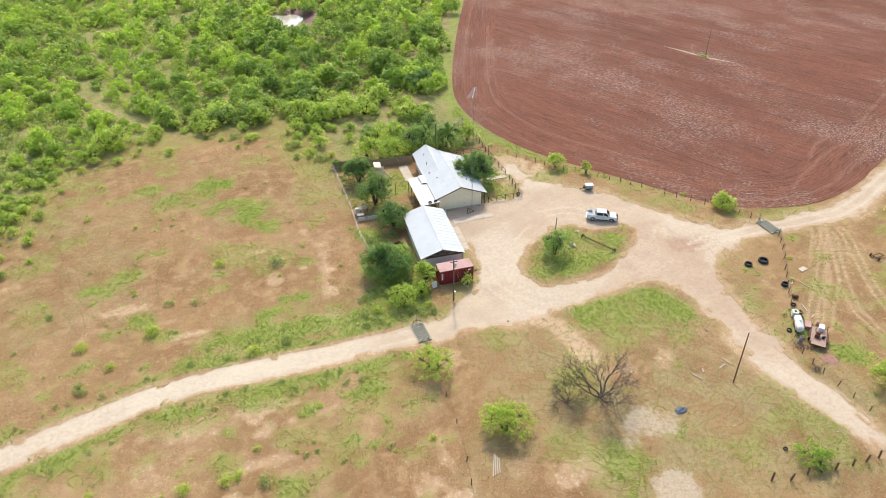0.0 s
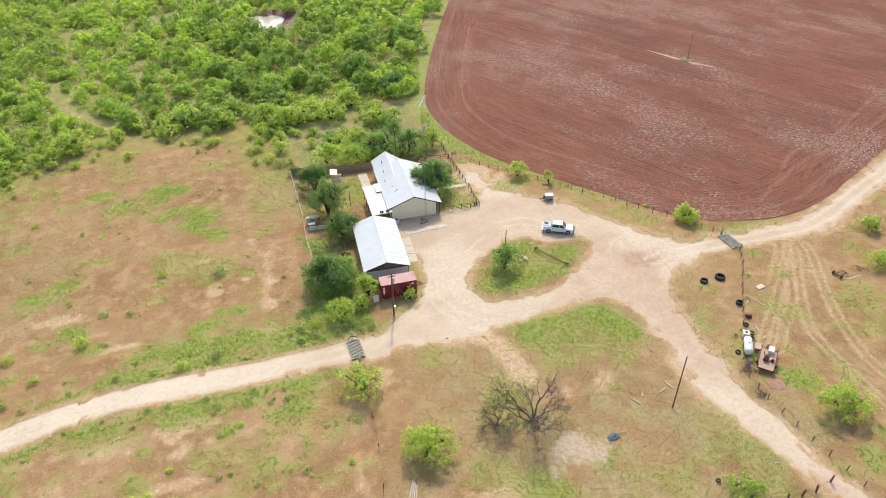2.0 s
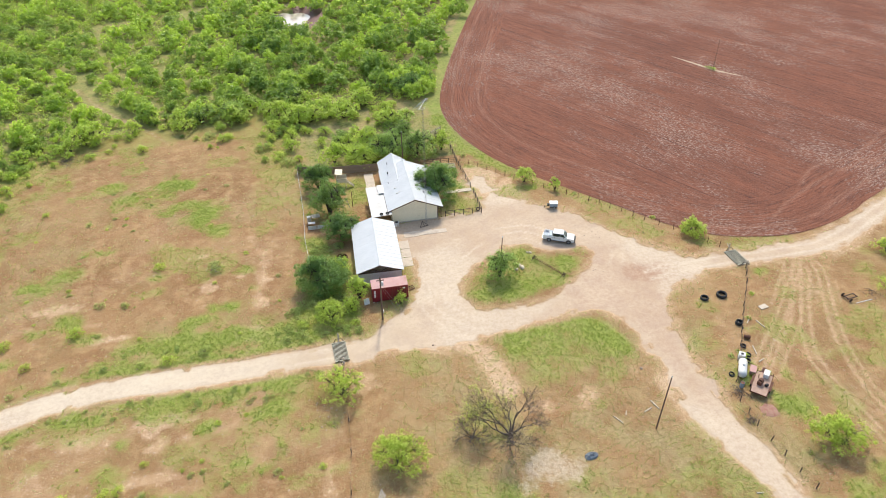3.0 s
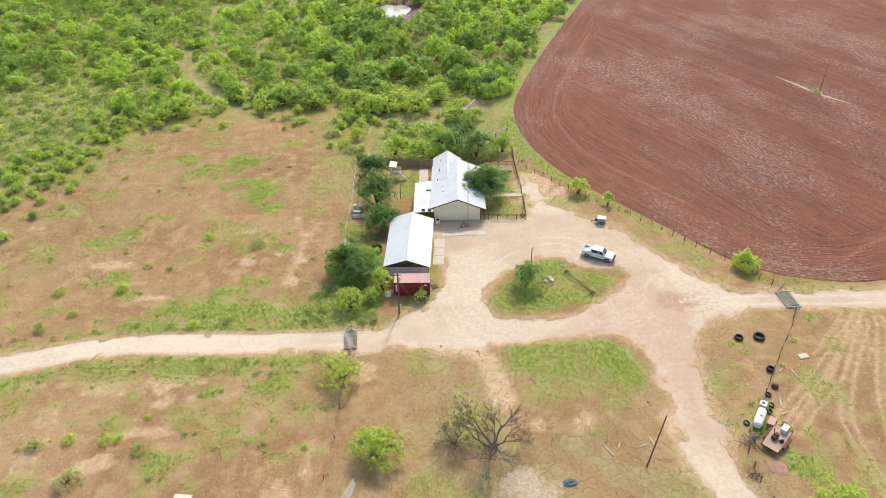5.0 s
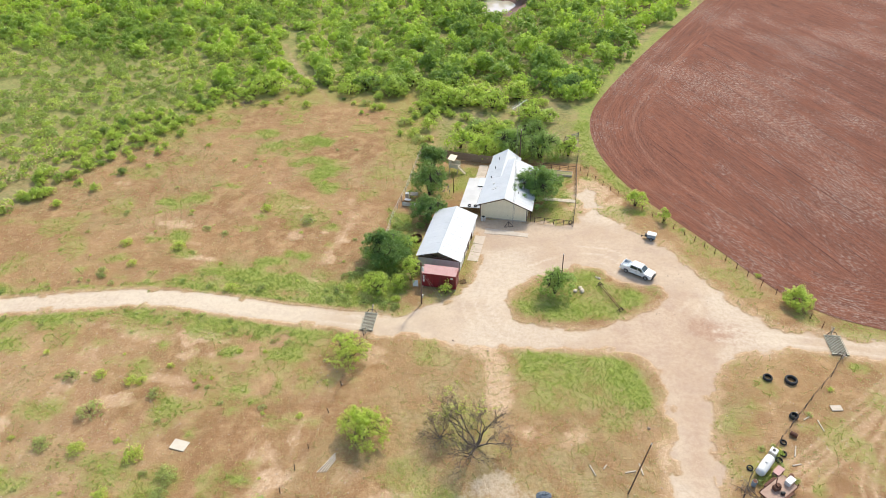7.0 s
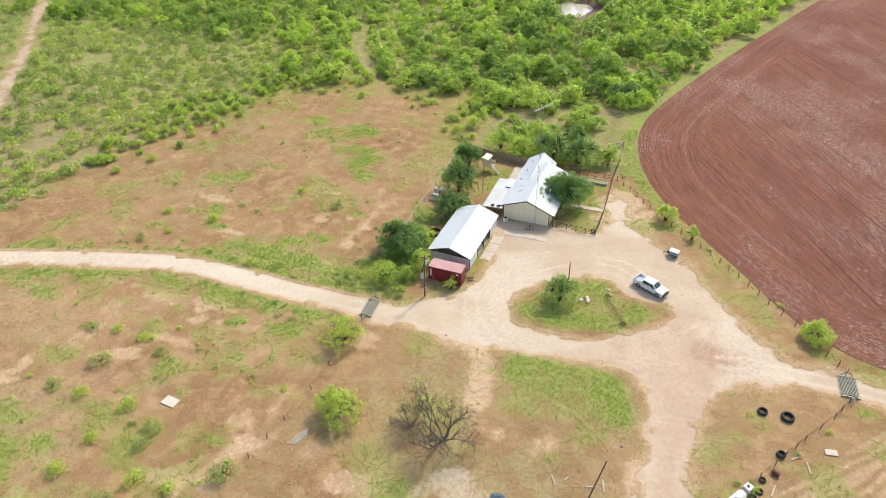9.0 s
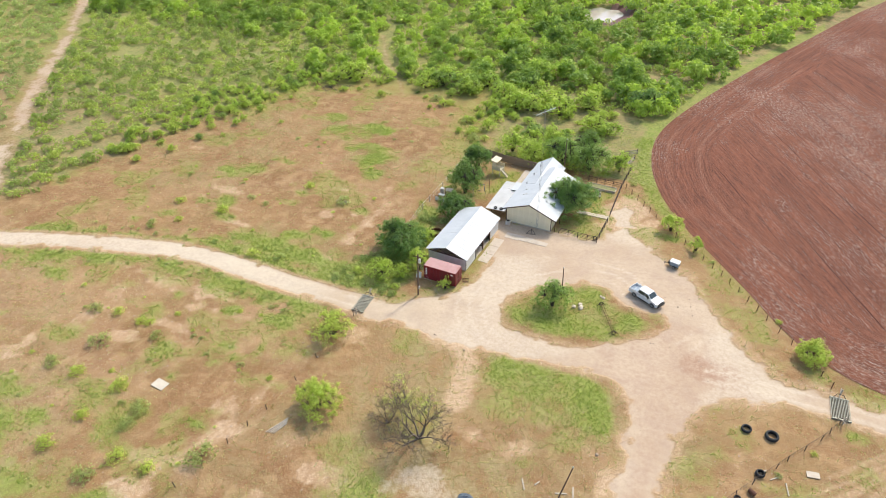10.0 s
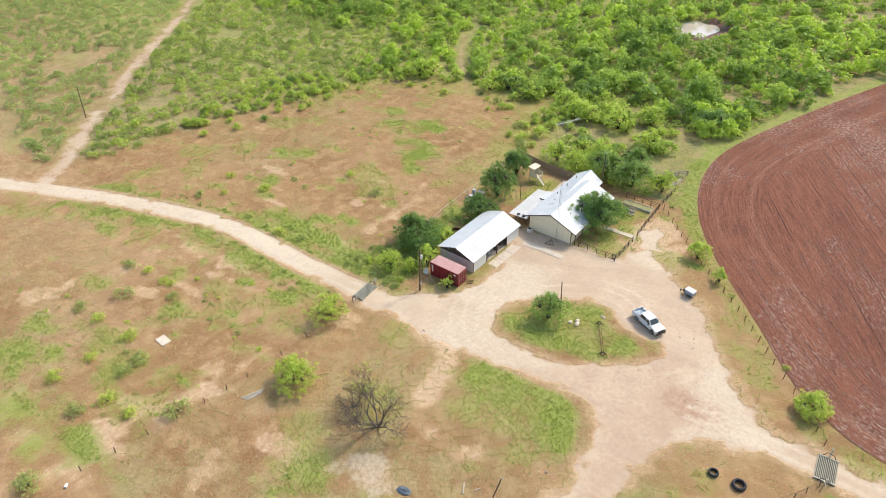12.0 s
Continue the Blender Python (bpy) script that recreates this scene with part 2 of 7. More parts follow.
EARTH, FIELD = earth_material(), field_material()
ROOF = metal_roof("galvanised_sheet", (0.58, 0.595, 0.6), (0.53, 0.55, 0.56), 0.55, 0.05)
ROOF_LOW = metal_roof("patio_sheet", (0.58, 0.57, 0.54), (0.51, 0.5, 0.47), 0.55, 0.05)
SIDING = plain("pale_siding", (0.74, 0.73, 0.69), (0.67, 0.66, 0.62), 0.6, 0.0, 0.8, 0.004, grime=(0.5, 0.44, 0.36))
CREAM = plain("cream_siding", (0.87, 0.78, 0.57), (0.82, 0.73, 0.52), 0.7, 0.0, 0.8, 0.004, grime=(0.62, 0.53, 0.4))
TRIM = plain("brown_trim", (0.12, 0.065, 0.045), (0.09, 0.05, 0.035), 0.6)
# near-black that stands in for shade under the raised patio sheet
GAP_SHADE = plain("gap_shade", (0.06, 0.05, 0.045), (0.04, 0.035, 0.03), 0.9)
RED = plain("container_red", (0.25, 0.022, 0.03), (0.20, 0.018, 0.024), 0.5, 0.1, 0.7, grime=(0.16, 0.05, 0.04))
PINK = plain("sun_bleached_red", (0.52, 0.31, 0.285), (0.46, 0.26, 0.24), 0.65, 0.0, 0.8, grime=(0.45, 0.2, 0.17))
WHITE = plain("white_paint", (0.8, 0.8, 0.78), (0.74, 0.74, 0.72), 0.35, 0.0, 1.0)
TANK_WHITE = plain("weathered_white", (0.74, 0.73, 0.7), (0.66, 0.64, 0.6), 0.45, 0.0, 1.2, grime=(0.45, 0.3, 0.2))
CARPAINT = plain("car_paint", (0.8, 0.8, 0.8), (0.77, 0.77, 0.77), 0.22, 0.0, 1.0, spec=0.6)
GLASS = plain("dark_glass", (0.03, 0.045, 0.045), (0.025, 0.035, 0.035), 0.06, 0.0, 1.0, spec=0.9)
BLACK = plain("black_plastic", (0.025, 0.025, 0.026), (0.018, 0.018, 0.018), 0.5)
RUBBER = plain("rubber", (0.045, 0.045, 0.044), (0.03, 0.03, 0.03), 0.85, 0.0, 3.0)
CHROME = plain("bare_metal", (0.55, 0.55, 0.55), (0.45, 0.45, 0.45), 0.3, 0.9)
RUST = plain("rusty_steel", (0.17, 0.075, 0.045), (0.11, 0.05, 0.035), 0.8, 0.2, 3.0, 0.003)
PIPE = plain("dark_pipe", (0.075, 0.05, 0.042), (0.05, 0.036, 0.03), 0.65, 0.3, 2.0)
GUARD = plain("guard_steel", (0.42, 0.41, 0.33), (0.34, 0.33, 0.26), 0.6, 0.2, 2.0)
TIMBER = plain("weathered_timber", (0.19, 0.135, 0.095), (0.13, 0.095, 0.07), 0.85, 0.0, 2.5, 0.004)
PALE_WOOD = plain("grey_wood", (0.58, 0.5, 0.4), (0.46, 0.39, 0.31), 0.85, 0.0, 2.5, 0.004)
POLE_WOOD = plain("pole_wood", (0.19, 0.115, 0.08), (0.13, 0.085, 0.06), 0.8, 0.0, 2.0, 0.004)
CREAM_WOOD = plain("cream_painted_wood", (0.74, 0.66, 0.48), (0.66, 0.57, 0.4), 0.65, 0.0, 1.5)
CONCRETE = plain("concrete", (0.62, 0.53, 0.42), (0.54, 0.45, 0.35), 0.85, 0.0, 1.0, 0.003, grime=(0.46, 0.36, 0.27))
STONE = plain("grey_stone", (0.4, 0.31, 0.23), (0.3, 0.23, 0.17), 0.9, 0.0, 2.0, 0.01)
PLANTER_GRASS = plain("planter_grass", (0.2, 0.22, 0.08), (0.34, 0.3, 0.15), 0.95, 0.0, 3.0, 0.02)
ASH = plain("red_ash", (0.32, 0.15, 0.11), (0.4, 0.24, 0.18), 0.95, 0.0, 1.5, 0.01)
STUBBLE = plain("pale_stubble", (0.52, 0.42, 0.3), (0.4, 0.28, 0.19), 0.95, 0.0, 0.6)
STONE_PALE = plain("pale_stone", (0.52, 0.4, 0.3), (0.36, 0.26, 0.18), 0.9, 0.0, 0.6, 0.01)
BARK = plain("bark", (0.085, 0.06, 0.045), (0.055, 0.04, 0.032), 0.9, 0.0, 3.0, 0.01)
DEAD_BARK = plain("dead_bark", (0.2, 0.16, 0.13), (0.13, 0.1, 0.08), 0.9, 0.0, 3.0, 0.01)
BLUE_GREY = plain("blue_grey_steel", (0.3, 0.36, 0.42), (0.24, 0.29, 0.34), 0.5, 0.2, 1.5)
BLUE = plain("faded_blue", (0.19, 0.24, 0.29), (0.14, 0.18, 0.22), 0.6, 0.0, 1.5)
# the base is pale because the bright sky's reflection is put into it
WATER = plain("pond_water", (0.55, 0.47, 0.4), (0.5, 0.42, 0.36), 0.06, 0.0, 0.1, spec=0.8)
MUD = plain("red_mud", (0.15, 0.055, 0.045), (0.11, 0.045, 0.035), 0.6, 0.0, 0.5)
LEAF_BRIGHT = leaf_material("mesquite_leaf", (0.56, 0.67, 0.12), (0.63, 0.72, 0.15), (0.74, 0.8, 0.28), 0.6)
LEAF_DARK = leaf_material("oak_leaf", (0.12, 0.23, 0.065), (0.17, 0.3, 0.085), (0.3, 0.43, 0.15), 0.42)
LEAF_MID = leaf_material("brush_leaf", (0.12, 0.23, 0.06), (0.58, 0.72, 0.105), (0.6, 0.72, 0.2), 0.5)
LEAF_LOW = leaf_material("low_scrub_leaf", (0.15, 0.22, 0.075), (0.54, 0.61, 0.13), (0.56, 0.62, 0.22), 0.45)
LEAF_ELM = leaf_material("elm_leaf", (0.22, 0.34, 0.09), (0.3, 0.44, 0.11), (0.42, 0.55, 0.2), 0.5)
LEAF_SCRUB = leaf_material("scrub_leaf", (0.24, 0.29, 0.13), (0.48, 0.55, 0.2), (0.55, 0.58, 0.3), 0.5)
LEAF_OLIVE = leaf_material("olive_leaf", (0.4, 0.45, 0.17), (0.48, 0.52, 0.2), (0.58, 0.6, 0.31), 0.58)
GRASS = leaf_material("grass_blade", (0.26, 0.33, 0.09), (0.4, 0.43, 0.14), (0.55, 0.51, 0.25), 0.5)
LEAF_WEED = leaf_material("weed_leaf", (0.3, 0.4, 0.11), (0.42, 0.5, 0.16), (0.52, 0.57, 0.26), 0.5)
STRAW = leaf_material("dry_grass", (0.55, 0.46, 0.24), (0.62, 0.52, 0.29), (0.7, 0.61, 0.37), 0.45)

# ---- geometry helpers ----
class Geo:
    """Points and faces gathered into one mesh."""

    def __init__(self):
        self.v, self.f = [], []

    def poly(self, *points):
        k = len(self.v)
        self.v += [tuple(p) for p in points]
        self.f.append(tuple(range(k, k + len(points))))
        return self

    def box(self, c, s, rz=0.0, tilt=None):
        """A box with centre c and size s, turned by rz degrees, or by the matrix tilt."""
        m = tilt or Matrix.Rotation(radians(rz), 3, "Z")
        k = len(self.v)
        for x, y, z in ((-1, -1, -1), (1, -1, -1), (1, 1, -1), (-1, 1, -1), (-1, -1, 1), (1, -1, 1), (1, 1, 1), (-1, 1, 1)):
            self.v.append(tuple(Vector(c) + m @ Vector((x * s[0] / 2, y * s[1] / 2, z * s[2] / 2))))
        for q in ((3, 2, 1, 0), (4, 5, 6, 7), (0, 1, 5, 4), (1, 2, 6, 5), (2, 3, 7, 6), (3, 0, 4, 7)):
            self.f.append(tuple(k + i for i in q))
        return self

    def span(self, a, b, lo, hi):
        """A box between two corners given as ranges of x, y and z: (x0, x1), (y0, y1), (z0, z1)."""
        return self.box(((a[0] + a[1]) / 2, (b[0] + b[1]) / 2, (lo + hi) / 2), (abs(a[1] - a[0]), abs(b[1] - b[0]), hi - lo))

    def tube(self, points, radii, sides=6, caps=True):
        """A tapered tube along points."""
        points = [Vector(p) for p in points]
        k = len(self.v)
        for i, p in enumerate(points):
            d = points[min(i + 1, len(points) - 1)] - points[max(i - 1, 0)]
            side = d.cross(Vector((0, 0, 1)))
            if side.length < 1e-5 * max(d.length, 1e-6) or side.length == 0:
                side = Vector((1, 0, 0))
            side.normalize()
            up = side.cross(d).normalized()
            for j in range(sides):
                a = 2 * math.pi * j / sides
                self.v.append(tuple(p + radii[i] * (math.cos(a) * side + math.sin(a) * up)))
        for i in range(len(points) - 1):
            for j in range(sides):
                a, b = k + i * sides + j, k + i * sides + (j + 1) % sides
                self.f.append((a, a + sides, b + sides, b))
        if caps:
            self.f.append(tuple(k + j for j in range(sides)))
            self.f.append(tuple(k + (len(points) - 1) * sides + j for j in reversed(range(sides))))
        return self

    def ring(self, c, axis, profile, steps=20):
        """A closed profile of (radius, along) pairs turned round an axis through c."""
        axis = Vector(axis).normalized()
        side = axis.orthogonal().normalized()
        up = axis.cross(side)
        k, n = len(self.v), len(profile)
        for i in range(steps):
            a = 2 * math.pi * i / steps
            out = math.cos(a) * side + math.sin(a) * up
            self.v += [tuple(Vector(c) + r * out + h * axis) for r, h in profile]
        for i in range(steps):
            for j in range(n):
                a, b = k + i * n, k + (i + 1) % steps * n
                self.f.append((a + j, b + j, b + (j + 1) % n, a + (j + 1) % n))
        return self

    def lathe(self, c, axis, profile, steps=16):
        """An open profile of (radius, along) pairs turned round an axis, closed at both ends."""
        axis = Vector(axis).normalized()
        side = axis.orthogonal().normalized()
        up = axis.cross(side)
        k, n = len(self.v), len(profile)
        for r, h in profile:
            for i in range(steps):
                a = 2 * math.pi * i / steps
                self.v.append(tuple(Vector(c) + r * (math.cos(a) * side + math.sin(a) * up) + h * axis))
        for j in range(n - 1):
            for i in range(steps):
                a, b = k + j * steps + i, k + j * steps + (i + 1) % steps
                self.f.append((a, b, b + steps, a + steps))
        self.f.append(tuple(k + i for i in reversed(range(steps))))
        self.f.append(tuple(k + (n - 1) * steps + i for i in range(steps)))
        return self

    def extrude(self, outline, lo, hi, axis="y"):
        """An outline in the plane across an axis, drawn out from lo to hi."""
        k, n = len(self.v), len(outline)
        for h in (lo, hi):
            for a, b in outline:
                self.v.append({"y": (a, h, b), "x": (h, a, b), "z": (a, b, h)}[axis])
        self.f.append(tuple(k + i for i in range(n)))
        self.f.append(tuple(k + n + i for i in reversed(range(n))))
        for i in range(n):
            j = (i + 1) % n
            self.f.append((k + j, k + i, k + n + i, k + n + j))
        return self

    def mesh(self, name, material, smooth=False):
        me = bpy.data.meshes.new(name)
        me.from_pydata(self.v, [], self.f)
        bm = bmesh.new()
        bm.from_mesh(me)
        bmesh.ops.recalc_face_normals(bm, faces=bm.faces)
        bm.to_mesh(me)
        bm.free()
        me.materials.append(material)
        if smooth:
            me.polygons.foreach_set("use_smooth", [True] * len(me.polygons))
        return me


def part(name, geo, material, parent=None, label="", smooth=False):
    ob = new(name, geo.mesh(name, material, smooth))
    if parent:
        ob.parent = parent
    if label:
        ob["label"] = label
    return ob


def thing(name, m, label, category, group="", kind=""):
    """An Empty at a thing's base, to carry its parts."""
    ob = new(name)
    ob.empty_display_size = 0.3
    ob.matrix_basis = m
    return tagged(ob, label, category, group, kind)


def quick_mesh(name, verts, faces, material):
    """A mesh from arrays of points and of triangles or quads."""
    me = bpy.data.meshes.new(name)
    verts, faces = np.asarray(verts, np.float32), np.asarray(faces, np.int32)
    n, k = faces.shape
    me.vertices.add(len(verts))
    me.vertices.foreach_set("co", verts.ravel())
    me.loops.add(n * k)
    me.loops.foreach_set("vertex_index", faces.ravel())
    me.polygons.add(n)
    me.polygons.foreach_set("loop_start", np.arange(0, n * k, k, dtype=np.int32))
    me.update(calc_edges=True)
    me.materials.append(material)
    return me


def point_value(me, name, values):
    at = me.attributes.new(name, "FLOAT", "POINT")
    at.data.foreach_set("value", np.asarray(values, np.float32).ravel())


def point_colour(me, name, values):
    at = me.attributes.new(name, "FLOAT_COLOR", "POINT")
    at.data.foreach_set("color", np.asarray(values, np.float32).ravel())


# ---- the plan: where the ground is road, grass, field, brush ----
LATTICE = np.random.RandomState(7).rand(256, 256)


def value_noise(x, y):
    xi, yi = np.floor(x).astype(int), np.floor(y).astype(int)
    fx, fy = x - xi, y - yi
    fx, fy = fx * fx * (3 - 2 * fx), fy * fy * (3 - 2 * fy)
    g = lambda a, b: LATTICE[(xi + a) % 256, (yi + b) % 256]
    return (g(0, 0) * (1 - fx) + g(1, 0) * fx) * (1 - fy) + (g(0, 1) * (1 - fx) + g(1, 1) * fx) * fy


def fbm(x, y, size, seed=0, octaves=4):
    total, weight = 0.0, 0.0
    for o in range(octaves):
        k = 2.0**o / size
        total = total + value_noise(x * k + 17.3 * seed + 5 * o, y * k + 31.7 * seed + 3 * o) * 0.5**o
        weight += 0.5**o
    return total / weight


def step_between(v, lo, hi):
    t = np.clip((v - lo) / (hi - lo), 0, 1)
    return t * t * (3 - 2 * t)


def rounded(points, closed=True, cuts=5):
    """A smooth line through a few points of the plan."""
    p = [np.array(q, float) for q in points]
    n = len(p)
    out = []
    for i in range(n if closed else n - 1):
        a, b, c, d = (p[(i + j) % n] if closed else p[min(max(i + j, 0), n - 1)] for j in (-1, 0, 1, 2))
        for s in range(cuts):
            t = s / cuts
            out.append(0.5 * (2 * b + (c - a) * t + (2 * a - 5 * b + 4 * c - d) * t**2 + (3 * b - a - 3 * c + d) * t**3))
    if not closed:
        out.append(p[-1])
    return np.array(out)


def line_distance(x, y, line):
    best = np.full(np.shape(x), 1e9)
    for (ax, ay), (bx, by) in zip(line[:-1], line[1:]):
        dx, dy = bx - ax, by - ay
        t = np.clip(((x - ax) * dx + (y - ay) * dy) / (dx * dx + dy * dy + 1e-9), 0, 1)
        best = np.minimum(best, np.hypot(x - ax - t * dx, y - ay - t * dy))
    return best


def along_line(x, y, line):
    """Metres along a line to the point of it that lies nearest."""
    best, where, run = np.full(np.shape(x), 1e9), np.zeros(np.shape(x)), 0.0
    for (ax, ay), (bx, by) in zip(line[:-1], line[1:]):
        dx, dy = bx - ax, by - ay
        l2 = dx * dx + dy * dy + 1e-9
        t = np.clip(((x - ax) * dx + (y - ay) * dy) / l2, 0, 1)
        d = np.hypot(x - ax - t * dx, y - ay - t * dy)
        where = np.where(d < best, run + t * math.sqrt(l2), where)
        best = np.minimum(best, d)
        run += math.sqrt(l2)
    return where


def inside_depth(x, y, ring):
    """Metres inside a closed line (negative outside)."""
    closed = np.vstack([ring, ring[:1]])
    odd = np.zeros(np.shape(x), bool)
    for (ax, ay), (bx, by) in zip(closed[:-1], closed[1:]):
        if ay != by:
            odd ^= ((ay > y) != (by > y)) & (x < (bx - ax) * (y - ay) / (by - ay) + ax)
    return np.where(odd, 1, -1) * line_distance(x, y, closed)


WEST_ROAD = rounded([(-140, 24), (-100, 42), (-70, 55.3), (-56.6, 60.8), (-44, 65.6), (-30.5, 69.6), (-18, 72.3), (-8, 72.7), (2, 72.3), (10, 72.3), (19, 72.4)], False)
EAST_ROAD = rounded([(64, 76), (74, 78.4), (82, 79), (90, 78.8), (100, 78.5), (106, 78.6), (113, 80.6), (122, 84.6), (135, 90), (170, 103), (320, 145)], False)
SOUTH_ROAD = rounded([(68, 76), (67.2, 69), (67.3, 62), (67, 56), (66.9, 51), (67.8, 45), (68.6, 40), (70, 34), (73, 24), (80, 0), (96, -55), (140, -150), (210, -300)], False)
YARD = rounded([(19.7, 74.3), (23.6, 75.1), (27.1, 76.6), (30.3, 78.8), (32.5, 81.9), (33.8, 86), (34.6, 90.6), (34.2, 95), (32, 100), (32.6, 104), (42, 104.5), (50.3, 104.6),
                (50.6, 112), (51.6, 118), (54.4, 118.6), (56.6, 112), (59.6, 106.5), (64.4, 101.8), (68.3, 97.6), (72.3, 92), (77.4, 85.3), (81, 81), (80, 76.6), (74, 73), (70.9, 69),
                (69.8, 65.5), (65.5, 64), (63.9, 67), (62.8, 70), (59.5, 72.2), (53, 72.1), (46, 71.4), (41, 70.2), (35.8, 70), (29.7, 70.6), (21, 70.3)])
ISLAND = rounded([(40.3, 80), (40.3, 82.3), (41.6, 85.1), (44.6, 87.8), (48.4, 90.6), (52.3, 92.4), (55.2, 92.2), (57.9, 89.6), (61.6, 88.9), (65.3, 88), (66.3, 86.4),
                  (64.6, 83.6), (61.2, 80.6), (58.8, 78.7), (55.5, 77.2), (50.2, 76.2), (45, 76.1), (42.0, 77)])
GREEN_SQUARE = rounded([(43.3, 70), (48, 71), (53.5, 71.3), (59.6, 71.2), (62.3, 67.8), (63.2, 62.8), (61.3, 59.8), (57, 58.4), (50.2, 58), (44.8, 57.9), (43.4, 61.5), (43, 66)])
FIELD_RING = rounded([(115, 300), (101, 272), (86.6, 240), (73.4, 209.5), (61.8, 180.6), (55, 160.6), (53.2, 148.5), (54.6, 136.5), (58, 126.5), (62, 119), (66.3, 113), (71.4, 106.6),
                      (76.6, 100), (81.4, 93.6), (86.6, 88.2), (93, 84.8), (103, 82.8), (112, 84), (120.6, 87), (130, 91.5), (170, 107), (330, 152), (330, 420), (170, 420)])
PASTURE = rounded([(-66, 64), (-60, 76), (-58, 90), (-53.5, 95), (-55, 106), (-51, 113), (-46.6, 123.6), (-44.8, 134), (-41, 146), (-32, 149), (-25, 153), (-13, 155), (-1, 155),
                   (6, 157), (11.6, 142), (15, 131), (16, 115), (16, 100), (14, 88), (9, 74), (-10, 71), (-30, 67), (-50, 60)])
TURNING_LOOPS = [(rounded([(117, 98), (123.1, 103.1), (130.7, 105), (137.6, 103.5), (140.5, 99), (140, 95.5)], False), 1.0), (rounded([(104, 88.5), (110, 92.6), (121, 98.1), (128.7, 101.2), (133.8, 101.4), (138, 97.9), (138.5, 95)], False), 0.9),
                 (rounded([(133.2, 104.1), (147, 112), (161.6, 120.3), (200, 142)], False), 0.7), (rounded([(112, 87), (122, 92.5), (131, 96.5), (140, 103), (160, 113)], False), 0.6)]
PALE_SPUR = rounded([(38, 69.5), (40.4, 67), (40.8, 63.5), (41.6, 60)], False)
NORTH_TRAIL = rounded([(-190, 214), (-151, 168), (-133, 147), (-116, 124), (-104, 109), (-92, 97), (-81, 83), (-70, 72), (-62, 61)], False)
FOOT_TRAIL = rounded([(-40, 190), (-34.7, 181), (-27, 169), (-19, 160), (-10.7, 147), (-3, 135.4), (3, 120), (6.5, 109), (9, 99)], False)
BARE_STRIP = rounded([(6.4, 106), (8.6, 99), (7.8, 93), (7.7, 86.6), (7.5, 80.4), (7.7, 75)], False)
PADDOCK_TRACKS = [rounded(line, False) for line in ([(98.8, 74.7), (92.6, 68.2), (86.7, 62.5), (80.9, 57.5), (77.9, 54.7)], [(96.6, 71.9), (90.2, 62.9), (83.3, 56.8), (79.5, 53.0)],
                  [(99.1, 72.8), (91.5, 62.6), (87.4, 55.6), (86.5, 51), (86.5, 46.5), (86.4, 42.2), (88, 30)], [(102, 74), (100.8, 70.7), (94.3, 58.9), (91.2, 49.6), (90.8, 44.1), (92, 32)])]
SOUTH_FENCE = [(19.5, 69.4), (19.3, 64.5), (19.2, 59), (19.0, 54), (18.2, 48), (17.0, 41.2), (15.2, 33.4), (13.2, 25)]
POND = rounded([(11.5, 239), (13.5, 243.5), (17, 248), (20.5, 246.5), (24, 247), (27, 242), (25.5, 236.5), (23.5, 231.5), (19.5, 233), (16, 231), (14.5, 235)])
# patches of grass: x, y, reach along x and y, thickness
PATCHES_NORTH = [(-22.5, 132.6, 4, 2.2, 0.8), (-7.5, 130.1, 6, 3.2, 1), (-13, 126, 6, 3, 0.8), (-1.9, 116.6, 3.5, 3.5, 1), (0.5, 110, 3, 3.5, 0.9), (-6, 120.5, 5, 2.5, 0.8),
                 (-19.2, 107.8, 3, 1.5, 0.7), (-28.4, 99.8, 4, 2.2, 0.9), (-24.8, 101.8, 4, 1.8, 0.8), (-22, 89.4, 3, 1.8, 0.9), (-25.4, 87.8, 3, 1.5, 0.6), (-19.1, 84.7, 3, 1.5, 0.7),
                 (-1.6, 85, 5, 2, 1), (2.5, 87.5, 3.5, 2.5, 1), (-8, 80.5, 8, 2.2, 1), (-13, 76.5, 6, 1.5, 1), (1, 79.5, 6, 3, 1), (-8.4, 101.9, 3, 1.6, 0.6), (-9.5, 98.2, 2.2, 1.5, 0.6),
                 (5.7, 96.6, 2.2, 1.8, 0.8), (6.8, 91.5, 1.6, 2.2, 0.7), (11.2, 79, 1.5, 2, 0.5), (-46, 132.5, 5, 5, 0.8), (-39.6, 150.5, 4, 3, 0.7), (-43, 144, 5, 5, 0.9), (-38, 139, 4, 6, 0.6),
                 (-34.8, 77.3, 5, 1.6, 0.7), (-29.4, 81.6, 3, 2, 0.6)]
